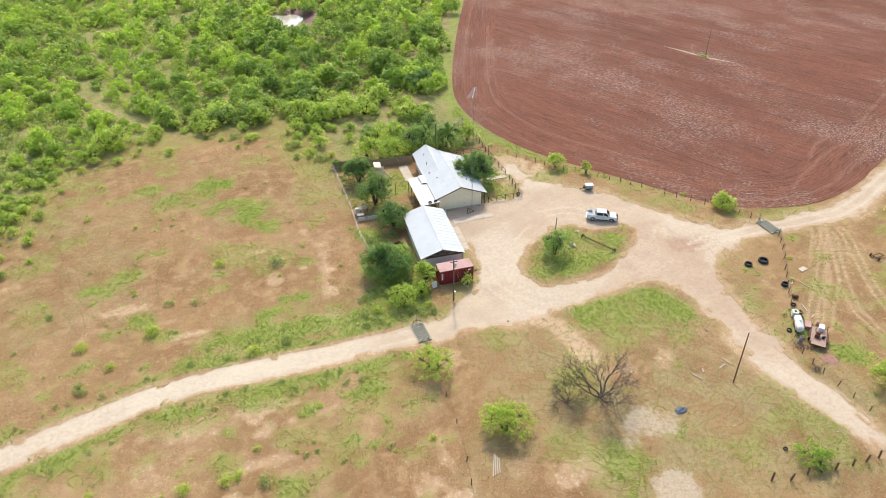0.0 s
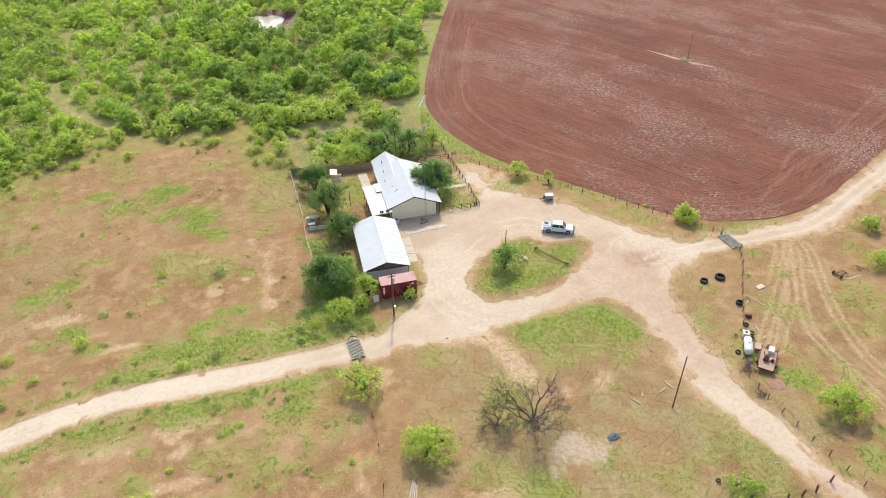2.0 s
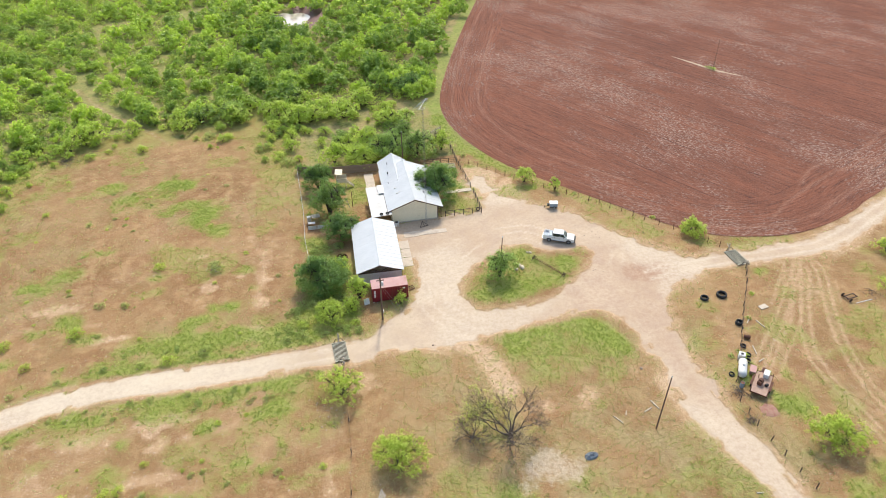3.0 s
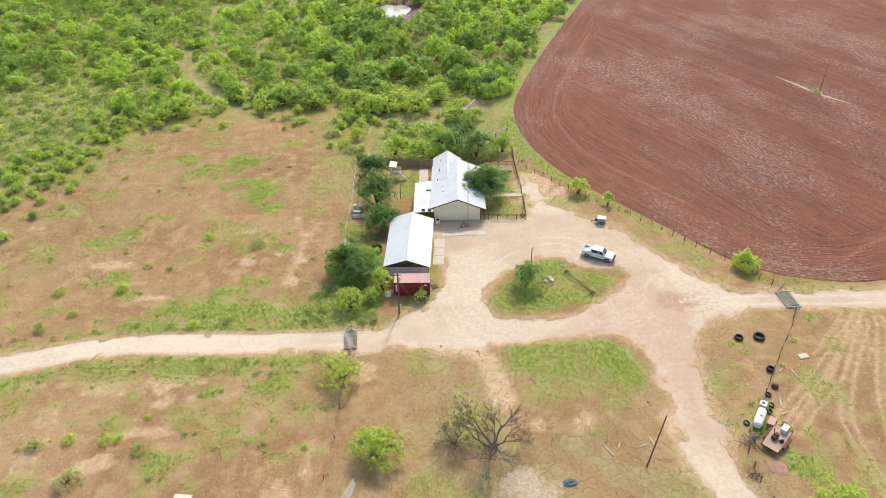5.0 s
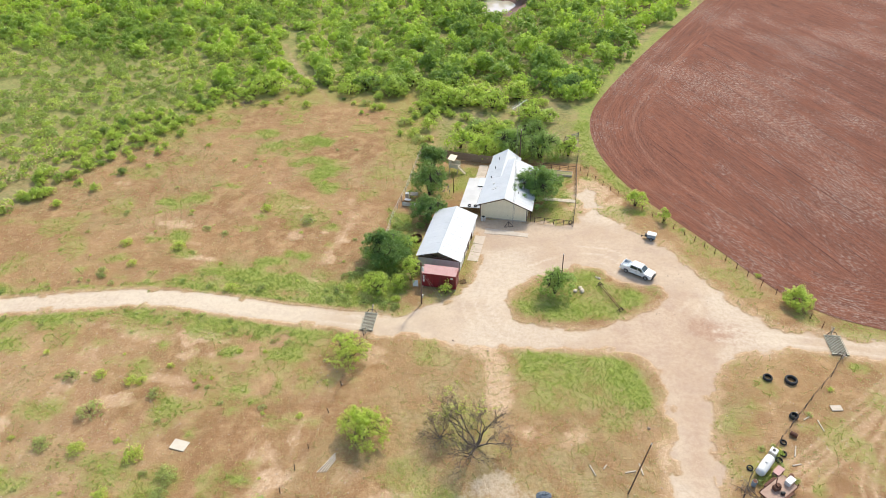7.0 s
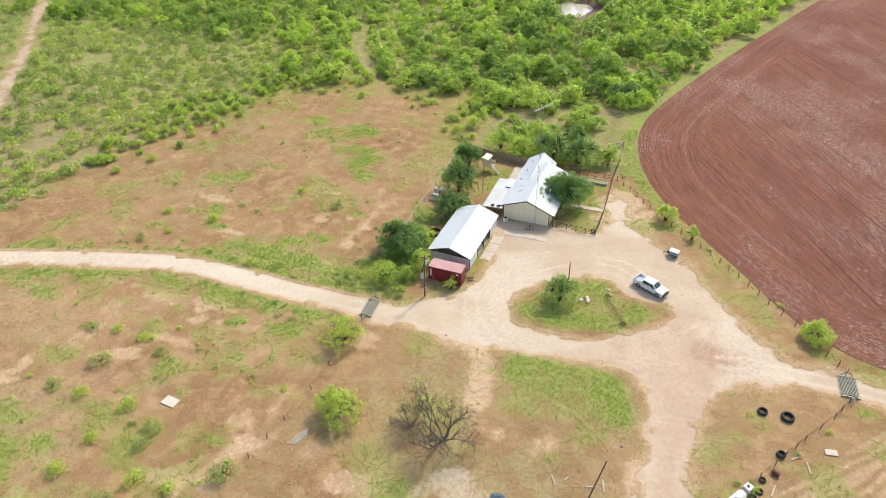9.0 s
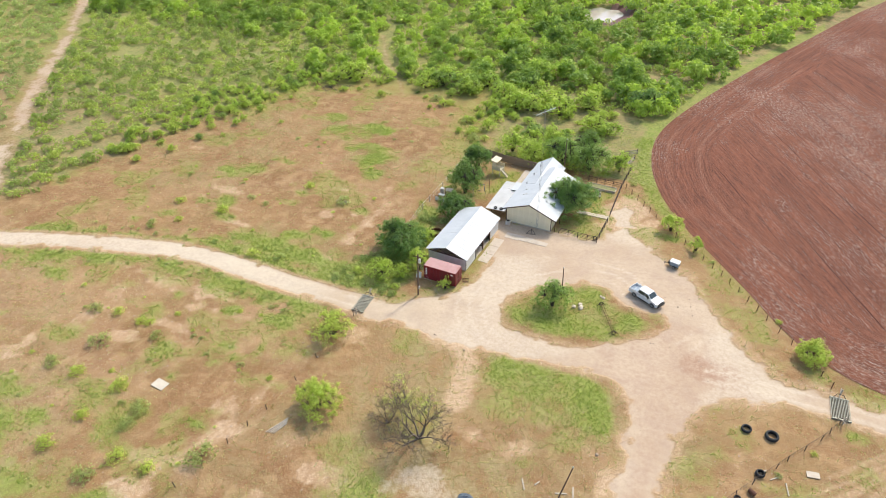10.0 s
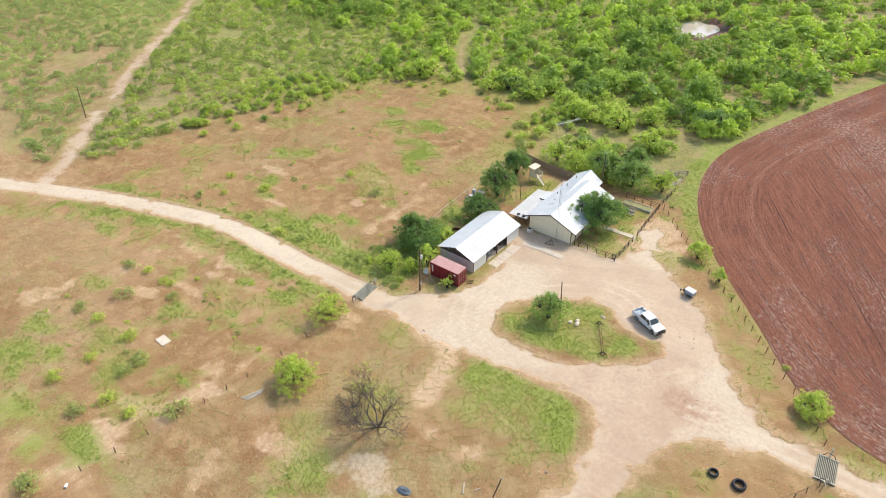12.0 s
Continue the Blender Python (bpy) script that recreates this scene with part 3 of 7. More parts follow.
PATCHES_SOUTH = [(-11.4, 57.6, 2, 1.6, 0.8), (-10.2, 62.3, 1.4, 1.2, 0.8), (0.4, 62.6, 2.2, 1.6, 1), (3.5, 59, 3.2, 2, 1), (10, 58.2, 2.2, 2.6, 1), (5.6, 55.9, 2, 1, 1), (7.8, 54.1, 1.6, 1.4, 0.9),
                 (4.9, 51.8, 3, 2.4, 1), (1.5, 47.6, 3.5, 2.6, 0.9), (-3.5, 50, 4, 3, 0.9), (-4.8, 47, 3.5, 2.5, 0.9), (-25.3, 61, 3, 3, 0.8), (-20.5, 61.7, 3, 1.4, 0.5), (16.1, 59.3, 4, 3, 0.9),
                 (8.3, 63.9, 3.5, 2.2, 1), (-20.2, 47.6, 3, 2, 0.6), (10.3, 42.2, 2.6, 1.3, 1), (-14.8, 31.9, 5, 3.5, 1), (-3.8, 25.5, 4, 3, 0.9), (9, 27, 4.5, 2.4, 1), (4.7, 22.6, 3, 2, 0.9),
                 (-18.4, 35.6, 4, 2, 0.8), (-2.3, 48.3, 3, 2, 0.8), (37.5, 42.4, 4.5, 4, 0.8), (35.8, 37.3, 4, 4, 1), (-36, 58.7, 5, 1.4, 0.8), (-16, 67.9, 8, 1.8, 1), (33.8, 44.5, 2.6, 2, 0.6),
                 (-6, 40.8, 5, 3, 0.7), (2, 38, 5, 4, 0.7), (44, 52, 6, 2, 0.5), (30, 66, 3, 2, 0.6), (81, 52.6, 1.6, 4, 0.9), (78.5, 46.7, 2.5, 4, 1), (77, 40, 3, 4, 0.8), (77, 33, 5, 4, 0.8), (83, 36, 5, 4, 0.7), (91.6, 74.8, 4, 1.3, 0.9),
                 (100, 55, 3, 4, 0.6), (76, 53, 3, 4, 0.8), (66, 47.5, 1.5, 2.5, 0.7), (62, 45, 2.5, 2, 0.5), (33, 47, 5, 3, 0.45), (46, 43, 2.5, 4, 0.6)]
CRUST_BAND = rounded([(16.2, 50), (15.3, 43.2), (11.4, 36.2), (11.6, 30), (11.2, 24.6), (7, 17)], False)
# patches of pale broken crust, in the same way
CRUST = [(-44.4, 105.5, 2, 1, 0.8), (-25, 93, 3.5, 1.4, 1), (-30, 89.3, 2, 1, 0.8), (-12.7, 83.5, 3.5, 0.9, 1), (-7.6, 85.4, 3.5, 0.7, 1), (-2, 102.4, 3, 0.8, 1), (-0.5, 92.2, 1.6, 2.4, 0.8),
         (-1.5, 88.1, 1.5, 0.8, 0.8), (2, 124, 0.4, 3, 0.45), (4.4, 115, 0.4, 3, 0.5), (5, 94.8, 2.2, 0.8, 1), (8.9, 101.5, 1.2, 3.5, 0.9), (8, 93.5, 1.6, 3.5, 1), (8.7, 86.7, 1.6, 3, 1),
         (7.7, 82.2, 1.6, 2.5, 1), (7.1, 76.6, 3, 2.2, 1), (-17.4, 88, 2.5, 0.8, 0.6), (-9.5, 94.6, 2, 0.7, 0.6), (-20.5, 101.8, 2.5, 0.7, 0.5), (-15, 64, 5, 1.8, 0.8), (-7, 65, 5, 1.6, 0.9),
         (-3, 61.5, 3, 2, 0.8), (-23, 65, 4, 1.5, 0.7), (-6, 56, 4, 0.8, 0.7), (-11, 51.2, 3, 0.9, 0.8), (-20.4, 52, 2.5, 2, 0.7), (14, 46, 2.2, 2, 0.8), (15.8, 50, 1.6, 3, 0.7), (22, 65.8, 3, 2, 0.7),
         (3.8, 62.2, 2.5, 1.8, 0.7), (-20.7, 58.6, 3, 1.8, 0.6), (-25, 40, 3, 5, 0.9), (15.2, 43.2, 2, 1.8, 1), (10.9, 36.2, 3.5, 1.8, 0.9), (11.6, 29.5, 3, 3, 1), (11.4, 24.6, 3, 2, 0.8),
         (1.3, 23.6, 3, 1.6, 0.8), (31, 42, 4, 3.5, 0.8), (27.6, 34.5, 4, 3, 0.7), (-6.3, 26.7, 3, 1.5, 0.8), (23.9, 45, 3, 2, 0.5)]
PATCHES_HOME = [(20, 83, 5, 5, 1), (19, 94, 5, 8, 1), (18, 102, 3, 5, 0.8), (15, 78, 4, 3, 0.7), (27, 117, 4.5, 9, 0.75), (21, 112, 5, 12, 0.4), (46, 119, 4.5, 6, 0.9), (46, 108, 4.5, 4.5, 0.62), (47, 135, 6, 9, 0.85), (52, 146, 4, 20, 0.9),
                (60, 172, 5, 12, 0.9), (28, 80, 4, 2.4, 0.3), (60, 108, 5, 3, 0.35), (86, 85, 5, 2, 0.5), (64, 110.5, 8, 1.6, 0.8), (29, 116, 4, 9, 0.7), (47, 112, 4, 11, 0.75)]


def west_of_trail(x, y):
    """Land beyond the sandy trail."""
    order = np.argsort(NORTH_TRAIL[:, 1])
    return x < np.interp(y, NORTH_TRAIL[order, 1], NORTH_TRAIL[order, 0])


def masks(x, y):
    """Road, grass, gravel; pale stone, straw, brush; field depth: all in the plan's metres."""
    rough = fbm(x, y, 3.5, 3) - 0.5
    wide = fbm(x, y, 22, 5) - 0.5
    yard = np.minimum(inside_depth(x, y, YARD), -inside_depth(x, y, ISLAND))
    lanes = np.maximum.reduce([yard, 1.95 - line_distance(x, y, WEST_ROAD), 2.1 - line_distance(x, y, EAST_ROAD), 2.7 - 1.1 * step_between(47 - y, 0, 13) - line_distance(x, y, SOUTH_ROAD)])
    ragged = fbm(x, y, 1.3, 8, 2) - 0.5
    tongue = step_between(y, 104, 112) * (x > 48) * (x < 64)
    road = step_between(lanes + (1.9 + 5 * tongue - 1.3 * (x < 19)) * rough + (1.2 - 0.9 * (x < 19)) * ragged - 0.7 * tongue, -0.9, 0.8)
    road = road * (1 - 0.75 * step_between(fbm(x, y, 2.6, 57), 0.58, 0.7) * step_between(1.5 - lanes, 0, 1.2))
    trail = np.maximum.reduce([0.9 * step_between(2.8 - line_distance(x, y, NORTH_TRAIL) + 5 * rough + 3 * wide, -0.4, 2.2), np.where(y > 150, 0.55, 0.2) * step_between(0.9 - line_distance(x, y, FOOT_TRAIL) + rough, -0.4, 0.8)])
    road = np.maximum(road, 0.72 * trail)
    worn = np.zeros(np.shape(x))
    for line in PADDOCK_TRACKS:
        ways = line_distance(x, y, line)
        worn = np.maximum(worn, step_between(3.2 - ways + 4 * wide, 0, 2.5))
    west, south = line_distance(x, y, WEST_ROAD), y < 71
    verge = step_between(6.8 - west + 10 * wide + 10 * rough, -1.5, 5.0) * step_between(west, 2.2, 3.6) * (x < 17) * (x > -52)
    grass = 0.95 * verge
    for px, py, rx, ry, thick in PATCHES_NORTH + PATCHES_SOUTH + PATCHES_HOME:
        d = np.hypot((x - px) / rx, (y - py) / ry)
        grass = np.maximum(grass, thick * step_between(1.5 - d + 2.6 * rough + 1.4 * wide, 0.0, 1.6))
    grass = np.maximum(grass, step_between(inside_depth(x, y, GREEN_SQUARE) + 1.6 * rough, -0.4, 2.0) * (0.46 + 0.4 * step_between(y, 58, 69) + 0.9 * wide + 0.6 * rough + 1.1 * (fbm(x, y, 4.5, 74) - 0.5)))
    isle = step_between(inside_depth(x, y, ISLAND) + 2.4 * rough, -0.2, 3.2)
    clumps = fbm(x, y, 5, 73) - 0.5
    grass = np.maximum(grass, isle * np.clip(0.8 - 0.06 * np.clip(x - 55, 0, 20) + 0.8 * wide + 1.3 * clumps, 0, 1))
    field_in = inside_depth(x, y, FIELD_RING)
    rim = step_between(4.2 + field_in + 2 * rough, 0, 1.5) * step_between(-field_in, -0.5, 0.5) * (y > 100) * (x < 90)
    grass = np.maximum(grass, rim * np.where(y > 118, 0.7, 0.45))
    wood_floor = np.clip(-inside_depth(x, y, PASTURE), -50, 50)
    brush = step_between(wood_floor + 8 * rough, 0, 6) * ((y > 128) | (x < -40)) * (line_distance(x, y, WEST_ROAD) > 4) * (y > 66)
    far_side = west_of_trail(x, y) & (y > 62)
    brush = brush * (1 - road) * np.where(far_side, 0.45, 1.0)
    grass = np.maximum(grass, brush * np.clip(0.5 + 1.2 * wide, 0, 1) * np.where(x > -5, 0.6, 0.38))
    grass = np.maximum(grass, 0.45 * step_between(fbm(x, y, 7, 9), 0.55, 0.7))
    grass = np.maximum(grass, 0.5 * step_between(11 - inside_depth(x, y, PASTURE) + 10 * wide + 8 * rough, 0, 8) * step_between(y, 112, 130) * (x < 16))
    gravel = np.maximum(0.85 * step_between(1.1 - np.hypot((x - 42.6) / 4.4, (y - 46.3) / 3.6) + 2.0 * rough, 0, 0.7), step_between(1.05 - np.hypot((x - 41) / 5, (y - 35) / 3.4) + 2.0 * rough, 0, 0.4))
    grass = grass * (1 - road) * (1 - 0.9 * gravel)
    pale = np.maximum.reduce([1.0 * step_between(2.2 - line_distance(x, y, PALE_SPUR) + 2.5 * rough, -0.4, 1.4), 0.6 * step_between(1.6 - line_distance(x, y, BARE_STRIP) + 4 * rough, -0.3, 1.5),
                              0.75 * step_between(1.2 - np.hypot((x - 49) / 4.5, (y - 54.5) / 2.6) + 3.5 * rough, 0, 1.4), 0.9 * step_between(1.2 - np.hypot((x - 61.5) / 4, (y - 56) / 3) + 3.5 * rough, 0, 1.2),
                              0.3 * step_between(fbm(x, y, 9, 11) * 0.5 + fbm(x, y, 30, 12) * 0.5, 0.5, 0.68) * (y < 150),
                              0.55 * step_between(lanes + 2.4 + 4 * rough, 0, 2), 0.9 * tongue * step_between(lanes + 4 + 8 * rough, 0, 2.5),
                              0.3 * step_between(0.45 - line_distance(x, y, np.array(SOUTH_FENCE)) + rough, 0, 0.4) * (y < 56)])
    pale = np.maximum(pale, 0.32 * step_between(fbm(x, y, 7, 71), 0.4, 0.62) * (y < 68) * (x < 19))
    pale = np.maximum(pale, 0.75 * step_between(1.3 - line_distance(x, y, CRUST_BAND) + 5 * rough + 2 * ragged, -0.5, 2.0))
    for line in PADDOCK_TRACKS:
        ways = line_distance(x, y, line)
        streak = 0.22 + 0.4 * step_between(0.45 - abs((ways + 0.5 * wide) % 1.35 - 0.6), 0, 0.35)
        pale = np.maximum(pale, streak * step_between(3.0 - ways + 3 * wide + 1.2 * rough, 0, 1.6) * (y < 77.5))
    for px, py, rx, ry, thick in CRUST:
        d = np.hypot((x - px) / rx, (y - py) / ry)
        pale = np.maximum(pale, 0.85 * thick * step_between(1.25 - d + 3.0 * rough + 1.5 * ragged, 0.0, 1.1))
    straw = step_between(line_distance(x, y, rounded([(30, 40), (45, 52), (60, 45)], False)) * -1 + 22 + 20 * wide, -4, 6) * south * step_between(x - np.interp(y, [25, 33.4, 41.2, 48, 54, 70], [13.2, 15.2, 17, 18.2, 19, 19.5]) + rough, -0.3, 0.6)
    straw = straw * (1 - 0.6 * step_between(fbm(x, y, 13, 61), 0.5, 0.64)) * (1 - step_between(1.3 - np.hypot((x - 29.5) / 5, (y - 42) / 4.5) + 2 * rough, 0, 0.8))
    straw = np.maximum(straw, 0.06 * step_between(x + 10 * wide, 70, 80) * (y < 76))
    straw = np.maximum(straw, 0.5 * worn)
    straw = np.maximum(straw, 0.45 * step_between(wide, 0.0, 0.2))
    straw = np.maximum(straw, 0.75 * far_side)
    straw = np.maximum(straw, 0.5 * isle)
    straw = np.maximum(straw, 0.7 * step_between(lanes + 2.2 + 3 * rough, 0, 2))
    rut = step_between(0.55 - abs(west - 0.95) + 0.5 * rough, 0, 0.5) * (x < 19) + 0.8 * step_between(0.6 - abs(line_distance(x, y, EAST_ROAD) - 1.0) + 0.5 * rough, 0, 0.5) * (x > 72)
    ring = -inside_depth(x, y, ISLAND)
    rut = rut + 0.8 * step_between(0.4 - abs((ring + 2.5 * wide) % 2.1 - 1.0), 0, 0.3) * step_between(ring, 0.8, 1.6) * step_between(9 - ring, 0, 3) * step_between(fbm(x, y, 9, 59), 0.42, 0.55)
    rut = np.maximum(rut, 0.75 * step_between(16 - x, 0, 8) * (west < 4))
    rut = np.clip(rut + 0.7 * step_between(fbm(x, y, 14, 51), 0.52, 0.66), 0, 1) * road
    red = np.maximum.reduce([0.5 * step_between(1.3 - np.hypot((x - 67) / 15, (y - 76) / 14) + rough, 0, 0.8), 0.28 * step_between(x, 22, 40), step_between(1.3 - np.hypot((x - 73.2) / 5.5, (y - 79.4) / 3.5) + 1.5 * rough, 0, 0.9), 0.5 * step_between(3.4 - line_distance(x, y, SOUTH_ROAD) + 6 * wide, 0, 3),
                             0.3 * step_between(fbm(x, y, 11, 53), 0.5, 0.68), 0.35 * step_between(5 - line_distance(x, y, NORTH_TRAIL), 0, 2), 0.3 * step_between(1.2 - np.hypot((x - 58) / 20, (y - 75) / 4) + 2 * rough, 0, 1)])
    return road, np.clip(grass, 0, 1), gravel, np.clip(pale, 0, 1), np.clip(straw, 0, 1), brush, field_in, rut, np.clip(red, 0, 1)


def steps(*runs):
    """Grid lines: runs of (from, to, spacing)."""
    return np.unique(np.concatenate([np.arange(a, b, s) for a, b, s in runs] + [[runs[-1][1]]]).round(4))


def height(x, y):
    """Gentle unevenness of the ground, flat in the yard and round the buildings."""
    far = step_between(np.hypot(x - 40, y - 95), 35, 90)
    return (fbm(x, y, 30, 21) - 0.5) * 0.5 * far + (fbm(x, y, 4, 23) - 0.5) * 0.08 - 0.02


GX = steps((-3500, -400, 310), (-400, -240, 16), (-240, -60, 1.5), (-60, 105, 0.5), (105, 150, 0.9), (150, 290, 1.6), (290, 450, 16), (450, 3500, 305))
GY = steps((-3500, -300, 320), (-300, 0, 15), (0, 26, 2), (26, 130, 0.5), (130, 200, 0.9), (200, 320, 1.5), (320, 480, 16), (480, 3500, 302))
gx, gy = np.meshgrid(GX, GY, indexing="ij")
gx, gy = gx.ravel(), gy.ravel()
g_road, g_grass, g_gravel, g_pale, g_straw, g_brush, g_field, g_rut, g_red = masks(gx, gy)
pond_in = inside_depth(gx, gy, POND)
gz = height(gx, gy) - 1.2 * step_between(pond_in, -3, 2)
ny = len(GY)
ii, jj = np.meshgrid(np.arange(len(GX) - 1), np.arange(ny - 1), indexing="ij")
quads = np.stack([ii * ny + jj, (ii + 1) * ny + jj, (ii + 1) * ny + jj + 1, ii * ny + jj + 1], -1).reshape(-1, 4)


def sheet(name, chosen, lift, material, label, category, rim=None):
    """A sheet of the ground made of the chosen cells of the grid, lifted a little, and drawn in to a rim where one is given."""
    used, flat = np.unique(quads[chosen], return_inverse=True)
    sx, sy = gx[used].copy(), gy[used].copy()
    if rim is not None:
        for _ in range(2):
            d = inside_depth(sx, sy, rim)
            out = np.nonzero(d < 0)[0]
            e = 0.05
            nx = (inside_depth(sx[out] + e, sy[out], rim) - inside_depth(sx[out] - e, sy[out], rim)) / (2 * e)
            my = (inside_depth(sx[out], sy[out] + e, rim) - inside_depth(sx[out], sy[out] - e, rim)) / (2 * e)
            sx[out] -= d[out] * nx
            sy[out] -= d[out] * my
    me = quick_mesh(name, np.stack([sx, sy, gz[used] + lift], -1), flat.reshape(-1, 4), material)
    point_colour(me, "mask_one", np.stack([g_road[used], g_grass[used], g_gravel[used], g_rut[used]], -1))
    point_colour(me, "mask_two", np.stack([g_pale[used], g_straw[used], g_brush[used], g_red[used]], -1))
    me.polygons.foreach_set("use_smooth", [True] * len(me.polygons))
    return tagged(new(name, me), label, category, kind="structure"), used


sheet("ground", np.ones(len(quads), bool), 0.0, EARTH, "red-brown pasture ground with patches of green grass and pale stone", "ground")
sheet("road", g_road[quads].mean(1) > 0.5, 0.008, EARTH, "pale pinkish caliche dirt road and yard with worn wheel tracks", "road")
sheet("grass_island", (inside_depth(gx, gy, ISLAND)[quads].mean(1) > 0.2), 0.012, EARTH, "green grass island in the middle of the dirt yard", "lawn")
field_ob, used = sheet("ploughed_field", g_field[quads].max(1) > 0, 0.06, FIELD, "ploughed red-brown field with curved furrows and pale stubble", "field", FIELD_RING)
fx, fy, fd = gx[used], gy[used], np.minimum(g_field[used], 60)
corner = np.empty(len(field_ob.data.loops), np.int32)
field_ob.data.loops.foreach_get("vertex_index", corner)
headland = np.repeat(fd[corner].reshape(-1, 4).mean(1) < 12.5, 4)
cx, cy, cd = fx[corner], fy[corner], fd[corner]
# rows run along the edge on the headland, and straight across the rest
for name, values in (("row_u", np.where(headland, cd, 0.877 * cx + 0.48 * cy)), ("row_v", np.where(headland, along_line(fx, fy, FIELD_RING)[corner], 0.48 * cx - 0.877 * cy))):
    at = field_ob.data.attributes.new(name, "FLOAT", "CORNER")
    at.data.foreach_set("value", values.astype(np.float32))
loops = np.maximum.reduce([step_between(0.55 - abs(fd - 3.3), 0, 0.5) * 0.6, step_between(0.55 - abs(fd - 10), 0, 0.5) * (fx < 84) * 0.8])
for line, strong in TURNING_LOOPS:
    loops = np.maximum(loops, strong * step_between(0.6 - line_distance(fx, fy, line), 0, 0.6))
point_value(field_ob.data, "track", loops)
sheet("mud_bank", (pond_in[quads].mean(1) > -4.5) & (pond_in[quads].mean(1) < 1.0) & (gx[quads].mean(1) > 21), 0.05, MUD, "dark red mud bank round the stock pond", "mud")

# ---- buildings ----
def sheets(parent, ridge, eave, y0, y1, material, width=0.92, name="roof_sheet", thick=0.03):
    """Sheets of a roof slope side by side, from the ridge (x, z) to the eave (x, z), laid along y."""
    (rx, rz), (ex, ez) = ridge, eave
    slope, run = math.atan2(ez - rz, ex - rx), math.hypot(ex - rx, ez - rz)
    count = max(1, round((y1 - y0) / width))
    w = (y1 - y0) / count
    me = Geo().box((0, 0, 0), (run, w + 0.03, thick)).box((0, w / 2 - 0.03, thick * 0.8), (run, 0.05, 0.02)).mesh(name, material)
    for i in range(count):
        ob = new(name, me)
        ob.parent = parent
        ob.matrix_basis = Matrix.Translation(((rx + ex) / 2, y0 + (i + 0.5) * w, (rz + ez) / 2 + 0.006 * (i % 2))) @ Matrix.Rotation(-slope, 4, "Y")


def boards(parent, name, start, end, z0, top, material, width, thick=0.04, gap=0.012):
    """Upright boards or panels along a line; top gives the height at a share of the way."""
    start, end = Vector((*start, 0)), Vector((*end, 0))
    d = end - start
    count = max(1, round(d.length / width))
    turn = math.degrees(math.atan2(d.y, d.x))
    w = d.length / count
    for i in range(count):
        a, b = i / count, (i + 1) / count
        h0, h1 = top(a), top(b)
        g = Geo()
        lo, hi = gap / 2, w - gap / 2
        g.extrude([(lo, z0), (hi, z0), (hi, h1), (lo, h0)], -thick / 2, thick / 2)
        ob = part(name, g, material, parent)
        ob.matrix_basis = Matrix.Translation(start + d * a) @ Matrix.Rotation(radians(turn), 4, "Z")


